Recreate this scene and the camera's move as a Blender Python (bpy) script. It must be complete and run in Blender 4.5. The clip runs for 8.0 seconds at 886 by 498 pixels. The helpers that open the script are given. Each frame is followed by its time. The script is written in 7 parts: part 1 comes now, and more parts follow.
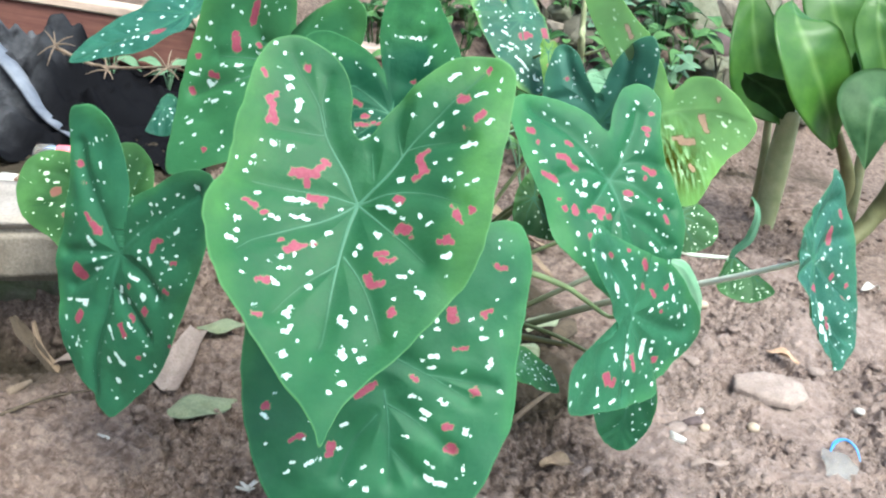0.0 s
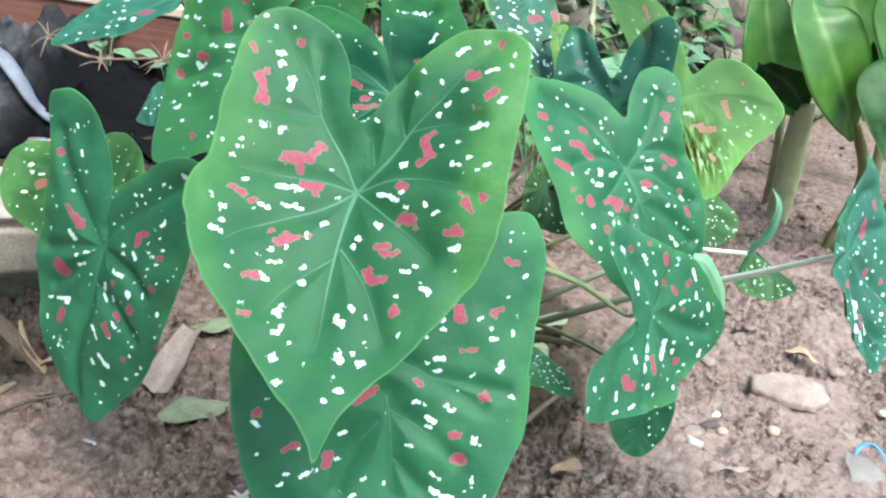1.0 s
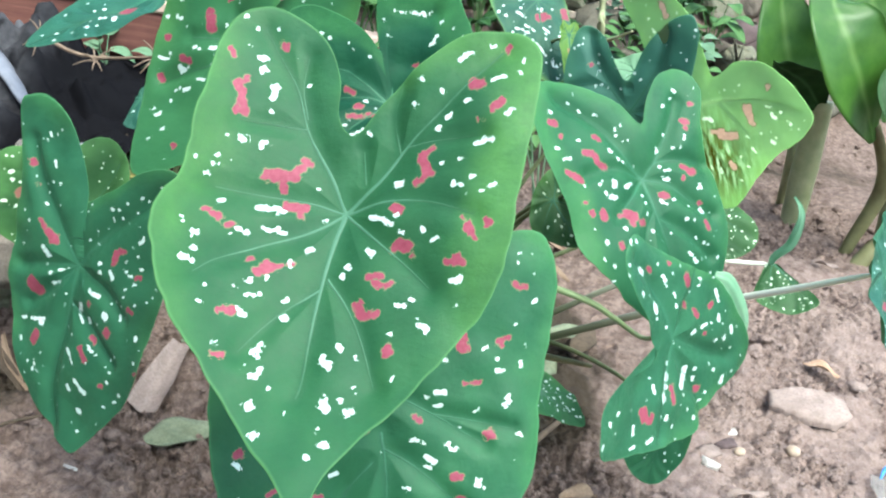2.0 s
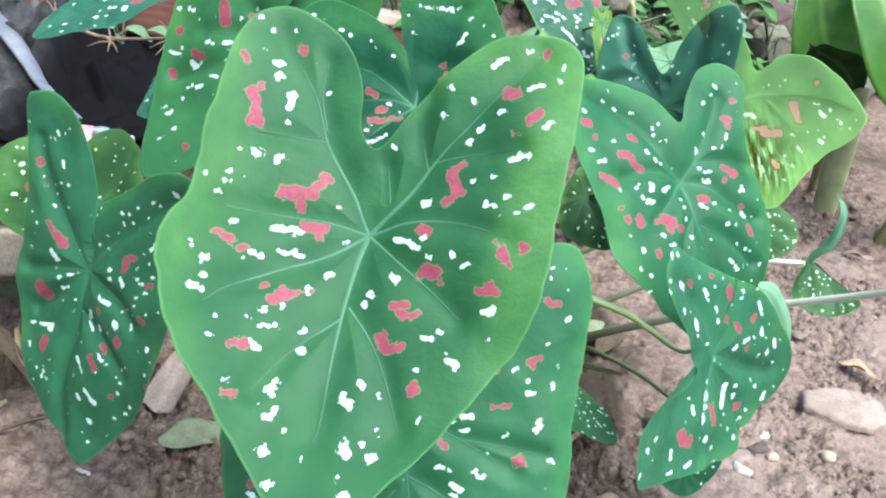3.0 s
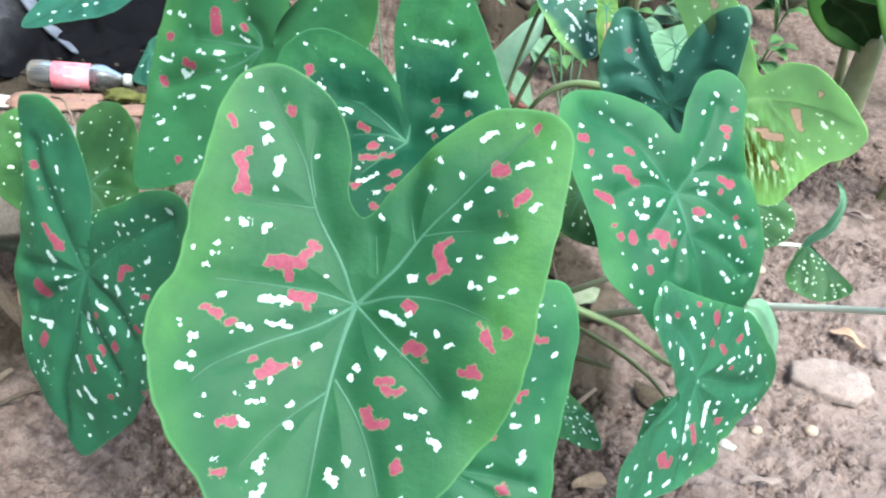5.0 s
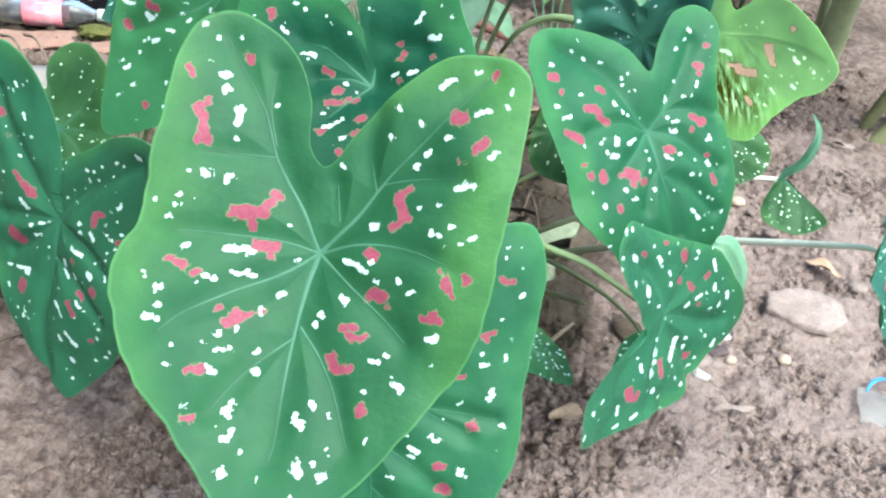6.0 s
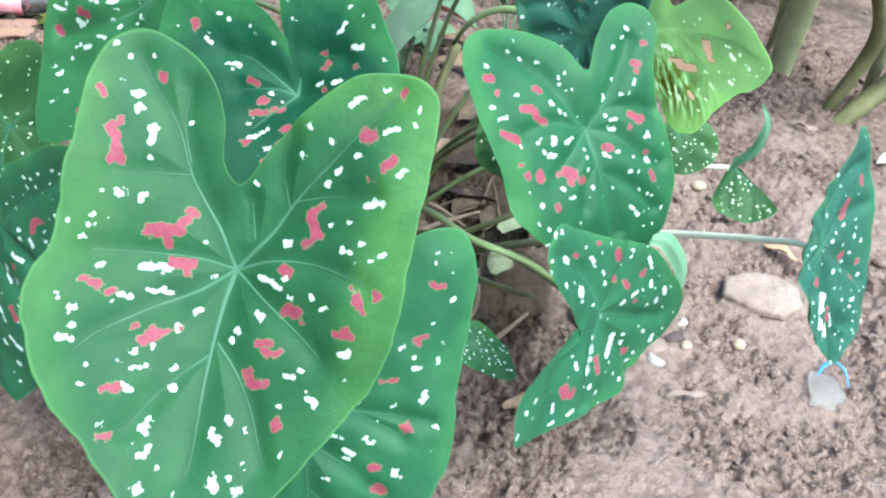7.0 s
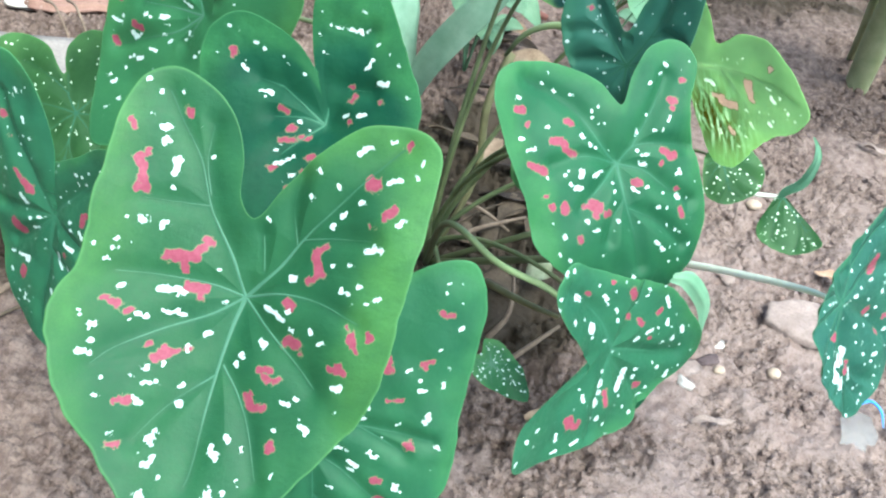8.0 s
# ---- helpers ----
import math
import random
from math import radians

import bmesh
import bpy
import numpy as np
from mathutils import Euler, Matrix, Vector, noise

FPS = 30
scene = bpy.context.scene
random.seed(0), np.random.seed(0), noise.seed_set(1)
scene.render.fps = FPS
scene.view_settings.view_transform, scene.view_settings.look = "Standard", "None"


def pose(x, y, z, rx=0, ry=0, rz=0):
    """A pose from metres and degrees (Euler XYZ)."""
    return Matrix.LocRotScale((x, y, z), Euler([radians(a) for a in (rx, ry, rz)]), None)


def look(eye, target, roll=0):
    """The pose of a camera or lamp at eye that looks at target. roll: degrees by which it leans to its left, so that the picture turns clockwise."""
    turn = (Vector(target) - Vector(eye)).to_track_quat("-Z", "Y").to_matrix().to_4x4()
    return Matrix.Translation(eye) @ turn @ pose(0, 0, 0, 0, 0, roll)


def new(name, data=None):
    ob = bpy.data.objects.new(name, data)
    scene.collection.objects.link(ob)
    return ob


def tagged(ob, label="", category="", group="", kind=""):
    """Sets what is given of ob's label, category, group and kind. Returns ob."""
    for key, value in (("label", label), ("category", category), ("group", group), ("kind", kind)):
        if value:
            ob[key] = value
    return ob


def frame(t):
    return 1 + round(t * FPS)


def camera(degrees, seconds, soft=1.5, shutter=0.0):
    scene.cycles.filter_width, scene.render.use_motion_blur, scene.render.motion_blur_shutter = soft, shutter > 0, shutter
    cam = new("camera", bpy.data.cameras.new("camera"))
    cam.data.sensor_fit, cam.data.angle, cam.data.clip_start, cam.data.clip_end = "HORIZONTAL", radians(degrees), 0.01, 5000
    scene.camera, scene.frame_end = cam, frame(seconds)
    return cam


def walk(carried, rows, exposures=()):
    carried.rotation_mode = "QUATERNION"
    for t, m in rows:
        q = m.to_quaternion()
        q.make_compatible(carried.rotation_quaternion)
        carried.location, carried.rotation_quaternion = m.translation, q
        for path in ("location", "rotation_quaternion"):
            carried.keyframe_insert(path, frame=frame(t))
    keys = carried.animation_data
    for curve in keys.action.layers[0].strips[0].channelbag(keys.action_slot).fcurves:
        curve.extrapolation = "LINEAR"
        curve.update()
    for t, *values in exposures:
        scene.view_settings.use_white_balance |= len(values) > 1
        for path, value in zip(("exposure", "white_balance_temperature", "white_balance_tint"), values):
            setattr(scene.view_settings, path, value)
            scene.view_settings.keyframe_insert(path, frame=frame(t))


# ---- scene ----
cam = camera(56.5, 8.0, soft=2.2)
METRES, EYE, TILT, LEAN, TURN = 0.36, 0.56, -22.0, -6.0, 0.0
ROWS = [
    (0.0, 0.0, 0.0, 0.0, 0.0, 0.0, -0.0),
    (0.5, -0.0071, 0.0617, -0.001, 0.07, -0.05, 0.02),
    (1.0, -0.0082, 0.1389, -0.0093, 0.17, -0.15, 0.04),
    (1.5, 0.005, 0.2141, 0.0092, 0.15, -0.12, 0.03),
    (3.0, -0.02, 0.3811, 0.1051, 1.75, -2.18, -0.3),
    (3.5, -0.0139, 0.4025, 0.1507, 2.06, -3.26, -0.74),
    (4.0, -0.0115, 0.4216, 0.212, 2.26, -4.8, -1.3),
    (5.5, 0.0049, 0.3835, 0.3629, 2.05, -11.4, -1.18),
    (6.0, 0.0428, 0.3854, 0.3613, 1.48, -13.75, -0.68),
    (6.5, 0.0957, 0.3884, 0.3937, 0.83, -14.91, -0.34),
    (7.0, 0.1459, 0.3845, 0.4204, 0.49, -15.53, -0.16),
    (7.5, 0.1969, 0.3719, 0.4836, 2.39, -17.11, -0.89),
    (8.0, 0.2467, 0.3731, 0.5382, 6.42, -17.55, -3.0),
]
walk(cam, [(t, pose(0, 0, EYE, TILT, LEAN, TURN) @ pose(METRES * x, METRES * y, METRES * z, 90 + pitch, roll, yaw)) for t, x, y, z, yaw, pitch, roll in ROWS],
     exposures=[(0.0, 1.92, 5900, -4), (4.0, 1.93, 5850, -2), (6.7, 1.94, 5700, -5), (8.0, 1.94, 5650, -5)])

# ---- daylight: bright overcast, with a weak wide sun from above and ahead ----
SUN_HEIGHT, SUN_TURN = 60.0, 142.0
world = bpy.data.worlds.new("sky")
scene.world = world
world.use_nodes = True
sky_nodes = world.node_tree
sky = sky_nodes.nodes.new("ShaderNodeTexSky")
sky.sky_type, sky.sun_disc = "NISHITA", False
sky.sun_elevation, sky.sun_rotation = radians(SUN_HEIGHT), radians(SUN_TURN)
sky.air_density, sky.dust_density, sky.ozone_density = 1.0, 4.0, 1.0
sky_nodes.links.new(sky.outputs[0], sky_nodes.nodes["Background"].inputs[0])
sky_nodes.nodes["Background"].inputs[1].default_value = 0.15
sun = new("sun", bpy.data.lights.new("sun", "SUN"))
sun.data.energy, sun.data.angle, sun.data.color = 1.35, radians(34), (1.0, 0.96, 0.9)
_e, _r = radians(SUN_HEIGHT), radians(SUN_TURN)
sun.matrix_world = look((0, 0, 0), (-math.sin(_r) * math.cos(_e), -math.cos(_r) * math.cos(_e), -math.sin(_e)))


# ---- materials ----
class Nodes:
    """A small wrapper for writing node materials in few lines."""

    def __init__(self, name, roughness=0.6, specular=0.4):
        self.mat = bpy.data.materials.new(name)
        self.mat.use_nodes = True
        self.tree = self.mat.node_tree
        self.bsdf = self.tree.nodes["Principled BSDF"]
        self.bsdf.inputs["Roughness"].default_value = roughness
        self.bsdf.inputs["Specular IOR Level"].default_value = specular
        self.coords = self.tree.nodes.new("ShaderNodeTexCoord").outputs["Object"]

    def put(self, socket, value):
        if isinstance(value, bpy.types.NodeSocket):
            self.tree.links.new(value, socket)
        elif isinstance(value, tuple) and len(value) == 3 and len(socket.default_value) == 4:
            socket.default_value = (*value, 1)
        else:
            socket.default_value = value

    def noise(self, scale, detail=3.0, rough=0.55, coords=None, distortion=0.0, colour=False):
        n = self.tree.nodes.new("ShaderNodeTexNoise")
        self.put(n.inputs["Vector"], coords or self.coords)
        n.inputs["Scale"].default_value, n.inputs["Detail"].default_value = scale, detail
        n.inputs["Roughness"].default_value, n.inputs["Distortion"].default_value = rough, distortion
        return n.outputs["Color" if colour else "Fac"]

    def cells(self, scale, coords=None, feature="F1", colour=False, blocky=False):
        n = self.tree.nodes.new("ShaderNodeTexVoronoi")
        n.feature = feature
        n.distance = "CHEBYCHEV" if blocky else "EUCLIDEAN"
        self.put(n.inputs["Vector"], coords or self.coords)
        n.inputs["Scale"].default_value = scale
        return n.outputs["Color" if colour else "Distance"]

    def range(self, value, a, b, c=0.0, d=1.0, smooth=False):
        n = self.tree.nodes.new("ShaderNodeMapRange")
        n.interpolation_type = "SMOOTHSTEP" if smooth else "LINEAR"
        self.put(n.inputs["Value"], value)
        for k, v in zip(("From Min", "From Max", "To Min", "To Max"), (a, b, c, d)):
            n.inputs[k].default_value = v
        return n.outputs["Result"]

    def math(self, op, a, b=0.0):
        n = self.tree.nodes.new("ShaderNodeMath")
        n.operation = op
        self.put(n.inputs[0], a)
        self.put(n.inputs[1], b)
        return n.outputs[0]

    def mix(self, fac, a, b):
        n = self.tree.nodes.new("ShaderNodeMix")
        n.data_type = "RGBA"
        self.put(n.inputs[0], fac)
        self.put(n.inputs[6], a)
        self.put(n.inputs[7], b)
        return n.outputs[2]

    def attribute(self, name):
        n = self.tree.nodes.new("ShaderNodeAttribute")
        n.attribute_name = name
        return n.outputs["Fac"]

    def chance(self, island=False):
        if island:
            return self.tree.nodes.new("ShaderNodeNewGeometry").outputs["Random Per Island"]
        return self.tree.nodes.new("ShaderNodeObjectInfo").outputs["Random"]

    def stretched(self, scale):
        n = self.tree.nodes.new("ShaderNodeMapping")
        self.put(n.inputs["Vector"], self.coords)
        n.inputs["Scale"].default_value = scale
        return n.outputs["Vector"]

    def bump(self, height, strength=0.4, distance=0.002):
        n = self.tree.nodes.new("ShaderNodeBump")
        self.put(n.inputs["Height"], height)
        n.inputs["Strength"].default_value, n.inputs["Distance"].default_value = strength, distance
        self.put(self.bsdf.inputs["Normal"], n.outputs["Normal"])

    def colour(self, value):
        self.put(self.bsdf.inputs["Base Color"], value)
        return value

    def through_light(self, colour, share):
        """Lets a share of the light pass through a thin leaf."""
        t = self.tree.nodes.new("ShaderNodeBsdfTranslucent")
        self.put(t.inputs["Color"], colour)
        m = self.tree.nodes.new("ShaderNodeMixShader")
        m.inputs[0].default_value = share
        self.put(m.inputs[1], self.bsdf.outputs[0])
        self.put(m.inputs[2], t.outputs[0])
        self.put(self.tree.nodes["Material Output"].inputs["Surface"], m.outputs[0])


WHITE, PINK = (0.50, 0.625, 0.575), (0.200, 0.037, 0.063)


def leaf_material(name, dark, mid, margin, halo, white=WHITE, pink=PINK, glow=0.16, spread=0.62, blotch=None, ribs=0.42, gloss=0.21):
    """Spotted leaf skin: green that pales towards the rim and along the veins, white flecks and pink patches with a tan edge."""
    n = Nodes(name, 0.5, gloss)
    broad = n.noise(14, 3)
    rag = n.cells(330, n.stretched((1.0, 0.75, 1.0)), "F1", True, True)
    chips = n.cells(400, n.stretched((1.0, 0.9, 1.0)), "F1", True, True)
    wide = n.noise(230, 1)
    base = n.mix(n.range(broad, 0.35, 0.68), dark, mid)
    edge = n.math("ADD", n.attribute("tint"), n.range(broad, 0.25, 0.75, -0.13, 0.13))
    base = n.mix(n.range(edge, spread, 1.05, smooth=True), base, margin)
    base = n.mix(n.range(n.noise(32, 3), 0.42, 0.68, 0.0, 0.13), base, margin)
    base = n.mix(n.range(n.noise(20, 3, 0.6, distortion=0.4), 0.45, 0.75, 0.0, 0.55), base, tuple(c * 0.72 for c in dark))
    base = n.mix(n.range(n.noise(900, 2), 0.35, 0.75, 0.0, 0.2), base, dark)
    base = n.mix(n.range(n.noise(70, 4), 0.40, 0.75, 0.0, 0.35), base, mid)
    if blotch:
        streak = n.noise(240, 3, 0.6, n.stretched((0.16, 1.0, 1.0)))
        base = n.mix(n.math("MULTIPLY", n.range(streak, 0.50, 0.55), n.attribute("blotch")), base, blotch)
        base = n.mix(n.math("MULTIPLY", n.range(streak, 0.44, 0.40), n.attribute("blotch")), base, white)
    base = n.mix(n.math("MULTIPLY", n.attribute("vein"), ribs), base, halo)
    # painted shade: darkens the folds along the outer veins
    base = n.mix(n.math("MULTIPLY", n.attribute("crease_shade"), 0.6), base, tuple(c * 0.7 for c in dark))
    base = n.mix(n.range(n.attribute("rim"), 0.984, 0.998, 0, 0.4), base, tuple(min(1, c * 1.35 + 0.03) for c in margin))
    warp = n.math("ADD", n.range(rag, 0.15, 0.85, -0.75, 0.75), n.range(wide, 0.25, 0.75, -0.6, 0.6))
    field = n.math("ADD", n.attribute("pink"), warp)
    base = n.mix(n.range(field, 0.62, 0.42, 0, 0.6), base, (0.19, 0.19, 0.10))
    patch = n.mix(n.range(n.noise(420, 3), 0.3, 0.75), pink, tuple(min(1, c * 1.15 + 0.015) for c in pink))
    base = n.mix(n.range(field, 0.16, -0.16), base, patch)
    torn = n.math("ADD", n.range(chips, 0.15, 0.85, -0.75, 0.65), n.range(n.noise(420, 1), 0.25, 0.75, -0.45, 0.45))
    torn = n.math("ADD", torn, n.range(n.cells(900, None, "F1", True, True), 0.15, 0.85, -0.22, 0.22))
    w = n.range(n.math("ADD", n.attribute("white"), torn), 0.12, -0.12)
    base = n.mix(w, base, white)
    n.colour(base)
    n.put(n.bsdf.inputs["Roughness"], n.range(n.noise(300, 3), 0.3, 0.7, 0.44, 0.60))
    n.bump(n.math("ADD", n.noise(1500, 2), n.math("ADD", n.math("MULTIPLY", n.noise(170, 3), 1.6), n.math("MULTIPLY", n.noise(55, 3), 5.0))), 0.26, 0.0010)
    n.through_light(base, glow)
    return n.mat


def vein_material(name, pale, dark):
    """Leaf veins: pale where they leave the stalk, as dark as the blade's creases towards the rim."""
    n = Nodes(name, 0.5, 0.2)
    along = n.math("ADD", n.attribute("along"), n.range(n.noise(60, 3), 0.3, 0.7, -0.2, 0.2))
    base = n.mix(n.range(along, 0.15, 0.75, smooth=True), pale, dark)
    base = n.mix(n.range(n.noise(700, 2), 0.4, 0.75, 0, 0.25), base, dark)
    n.colour(base)
    n.through_light(base, 0.1)
    return n.mat


def stalk_material(name, pale, olive):
    """Long leaf stalks: pale green by the leaf; the olive and brownish root end is painted shade."""
    n = Nodes(name, 0.5, 0.25)
    base = n.mix(n.range(n.attribute("along"), 0.62, 0.92, smooth=True), pale, olive)
    base = n.mix(n.range(n.noise(90, 4, 0.6, n.stretched((0.3, 0.3, 1.0))), 0.4, 0.75, 0, 0.15), base, olive)
    n.colour(base)
    n.bump(n.noise(400, 3), 0.2, 0.001)
    return n.mat


def plain_leaf_material(name, dark, light, roughness=0.4, glow=0.15, vein=None, gloss=0.2):
    n = Nodes(name, roughness, gloss)
    base = n.mix(n.range(n.noise(25, 4), 0.3, 0.7), dark, light)
    base = n.mix(n.range(n.noise(260, 3), 0.45, 0.8, 0, 0.3), base, dark)
    if vein:
        base = n.mix(n.math("MULTIPLY", n.attribute("vein"), 0.7), base, vein)
    n.colour(base)
    n.bump(n.noise(350, 3), 0.25, 0.001)
    n.through_light(base, glow)
    return n.mat


def grainy(name, dark, light, scale=30.0, fine=400.0, roughness=0.85, bump=0.5, depth=0.004, stain=None, island=False, specular=0.25):
    """Stone, earth, bark, brick and the like: two scales of colour and relief."""
    n = Nodes(name, roughness, specular)
    base = n.mix(n.range(n.noise(scale, 5, 0.6), 0.3, 0.7), dark, light)
    base = n.mix(n.range(n.noise(fine, 3), 0.4, 0.75, 0, 0.55), base, tuple(c * 0.55 for c in dark))
    if stain:
        base = n.mix(n.range(n.noise(scale * 0.4, 4, distortion=0.6), 0.52, 0.66), base, stain)
    lift = n.range(n.chance(island), 0, 1, 0, 0.35)
    base = n.mix(lift, base, tuple(c * 0.6 for c in dark))
    n.colour(base)
    n.bump(n.math("ADD", n.noise(scale * 2.2, 5), n.math("MULTIPLY", n.noise(fine, 3), 0.5)), bump, depth)
    return n.mat


fresh_green = leaf_material("fresh_green_spotted_leaf", (0.0140, 0.0670, 0.0265), (0.0212, 0.0890, 0.0335), (0.0570, 0.1610, 0.0390), (0.040, 0.1250, 0.066), spread=0.72, ribs=0.30)
mint_green = leaf_material("mint_green_spotted_leaf", (0.0190, 0.0850, 0.0430), (0.0285, 0.1120, 0.0540), (0.0430, 0.1480, 0.0520), (0.044, 0.1450, 0.084), glow=0.14, spread=0.80)
teal_green = leaf_material("dark_teal_spotted_leaf", (0.0064, 0.0440, 0.0235), (0.0130, 0.0680, 0.0330), (0.0400, 0.1420, 0.0480), (0.024, 0.1000, 0.056), glow=0.16, spread=0.72, gloss=0.12)
bright_green = leaf_material("bright_green_spotted_leaf", (0.0267, 0.1082, 0.0424), (0.04, 0.1414, 0.053), (0.0628, 0.182, 0.053), (0.0533, 0.1716, 0.0848), glow=0.28, spread=0.64)
deep_green = leaf_material("deep_green_spotted_leaf", (0.0143, 0.0749, 0.0329), (0.0228, 0.1009, 0.0413), (0.039, 0.1435, 0.0445), (0.04, 0.1394, 0.0721), glow=0.14, spread=0.78)
blue_green = leaf_material("blue_green_spotted_leaf", (0.0148, 0.0686, 0.0466), (0.0238, 0.0957, 0.0594), (0.0362, 0.1331, 0.0636), (0.0438, 0.1373, 0.0954), glow=0.1, spread=0.82)
lime_green = leaf_material("lime_green_leaf", (0.10, 0.21, 0.04), (0.14, 0.26, 0.055), (0.18, 0.31, 0.06), (0.16, 0.30, 0.10), pink=(0.34, 0.22, 0.10), glow=0.4)
streaked_green = leaf_material("streaked_blue_green_leaf", (0.0148, 0.0686, 0.0466), (0.0238, 0.0957, 0.0594), (0.150, 0.290, 0.075), (0.0438, 0.1373, 0.0954), glow=0.18, spread=0.86)
pale_mint = leaf_material("plain_pale_mint_leaf", (0.24, 0.44, 0.27), (0.30, 0.50, 0.32), (0.33, 0.54, 0.33), (0.36, 0.56, 0.38), glow=0.6)
folded_green = leaf_material("folded_dark_teal_leaf", (0.022, 0.096, 0.066), (0.034, 0.126, 0.082), (0.048, 0.155, 0.085), (0.050, 0.150, 0.100), glow=0.14, spread=0.80, gloss=0.40)
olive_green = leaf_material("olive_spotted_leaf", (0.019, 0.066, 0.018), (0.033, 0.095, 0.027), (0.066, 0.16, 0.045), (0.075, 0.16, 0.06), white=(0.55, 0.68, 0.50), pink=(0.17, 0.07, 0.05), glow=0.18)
pale_green = leaf_material("pale_green_spotted_leaf", (0.37, 0.53, 0.28), (0.45, 0.61, 0.35), (0.46, 0.65, 0.31), (0.74, 0.86, 0.60), white=(0.84, 0.93, 0.72), pink=(0.62, 0.48, 0.38), glow=0.85, blotch=(0.20, 0.18, 0.03), ribs=0.4)
fresh_vein = vein_material("fresh_leaf_vein", (0.064, 0.150, 0.092), (0.025, 0.088, 0.041))
deep_vein = vein_material("deep_leaf_vein", (0.038, 0.125, 0.070), (0.015, 0.066, 0.032))
pale_vein = plain_leaf_material("pale_leaf_vein", (0.66, 0.80, 0.56), (0.76, 0.88, 0.66), 0.5, 0.85)
furled_green = plain_leaf_material("furled_leaf_green", (0.22, 0.43, 0.27), (0.34, 0.56, 0.38), 0.5, 0.6)
rolled_pale = plain_leaf_material("rolled_leaf_underside", (0.16, 0.33, 0.20), (0.26, 0.44, 0.28), 0.6, 0.2)
under_green = plain_leaf_material("leaf_underside", (0.06, 0.17, 0.075), (0.10, 0.25, 0.11), 0.6, 0.2)
stalk_green = plain_leaf_material("leaf_stalk", (0.055, 0.075, 0.032), (0.125, 0.150, 0.070), 0.5, 0.05)
pale_stalk = stalk_material("pale_leaf_stalk", (0.62, 0.65, 0.53), (0.075, 0.088, 0.040))
mid_stalk = stalk_material("light_green_leaf_stalk", (0.20, 0.27, 0.125), (0.070, 0.085, 0.038))
lily_stem = plain_leaf_material("lily_stem", (0.175, 0.195, 0.095), (0.30, 0.305, 0.175), 0.5, 0.05)
brown_stalk = plain_leaf_material("olive_brown_stalk", (0.09, 0.085, 0.04), (0.16, 0.16, 0.075), 0.6, 0.03)
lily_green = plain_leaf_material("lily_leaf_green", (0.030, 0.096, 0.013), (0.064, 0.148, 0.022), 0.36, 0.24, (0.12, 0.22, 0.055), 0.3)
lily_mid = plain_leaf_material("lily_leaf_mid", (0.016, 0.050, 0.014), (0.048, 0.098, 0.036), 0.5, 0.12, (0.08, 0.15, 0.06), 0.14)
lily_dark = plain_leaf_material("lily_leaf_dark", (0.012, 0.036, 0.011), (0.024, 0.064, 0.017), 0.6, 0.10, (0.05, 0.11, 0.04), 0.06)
weed_pale = plain_leaf_material("weed_leaf_pale", (0.085, 0.165, 0.09), (0.16, 0.255, 0.155), 0.7, 0.2)
strap_pale = plain_leaf_material("strap_leaf_pale", (0.17, 0.30, 0.20), (0.28, 0.42, 0.30), 0.6, 0.3)
weed_green = plain_leaf_material("weed_leaf_green", (0.05, 0.12, 0.04), (0.10, 0.20, 0.06), 0.65, 0.2)


def soil_material():
    n = Nodes("dry_soil", 0.95, 0.06)
    damp_shade, loose = n.attribute("damp_shade"), n.attribute("loose")
    patch = n.noise(6, 5, 0.62)
    crumb = n.noise(70, 5, 0.65)
    fine = n.noise(330, 3, 0.6)
    specks = n.math("MULTIPLY", n.range(loose, 0.0, 0.7, 0.5, 1.0), n.range(fine, 0.55, 0.66, 0, 0.8))
    dry = n.mix(n.range(crumb, 0.36, 0.62), (0.184, 0.132, 0.112), (0.270, 0.206, 0.179))
    dry = n.mix(n.range(patch, 0.45, 0.60, 0, 0.5), dry, (0.272, 0.208, 0.178))
    moist_shade = n.mix(n.range(crumb, 0.36, 0.62), (0.104, 0.073, 0.060), (0.216, 0.160, 0.132))
    base = n.mix(n.range(n.math("ADD", damp_shade, n.range(patch, 0.3, 0.7, -0.3, 0.3)), 0.25, 0.75), dry, moist_shade)
    base = n.mix(n.math("MULTIPLY", loose, n.range(n.noise(120, 3, 0.6), 0.45, 0.65, 0, 0.45)), base, (0.085, 0.058, 0.046))
    base = n.mix(n.math("MULTIPLY", loose, n.range(n.cells(240, None, "F1", True), 0.72, 0.95, 0, 0.3)), base, (0.33, 0.26, 0.225))
    base = n.mix(specks, base, (0.070, 0.048, 0.039))
    crevice = n.math("MULTIPLY", n.range(loose, 0.1, 0.8, 0.25, 1.0), n.range(n.noise(150, 4, 0.62, distortion=0.5), 0.42, 0.33, 0, 0.65))
    base = n.mix(crevice, base, (0.052, 0.037, 0.030))
    # darkest soil: deep damp together with painted shade
    base = n.mix(n.range(n.math("ADD", damp_shade, n.range(patch, 0.3, 0.7, -0.3, 0.3)), 1.15, 1.6, 0, 0.92), base, (0.040, 0.032, 0.022))
    n.colour(base)
    n.bump(n.math("ADD", crumb, n.math("MULTIPLY", fine, 0.7)), 0.95, 0.006)
    return n.mat


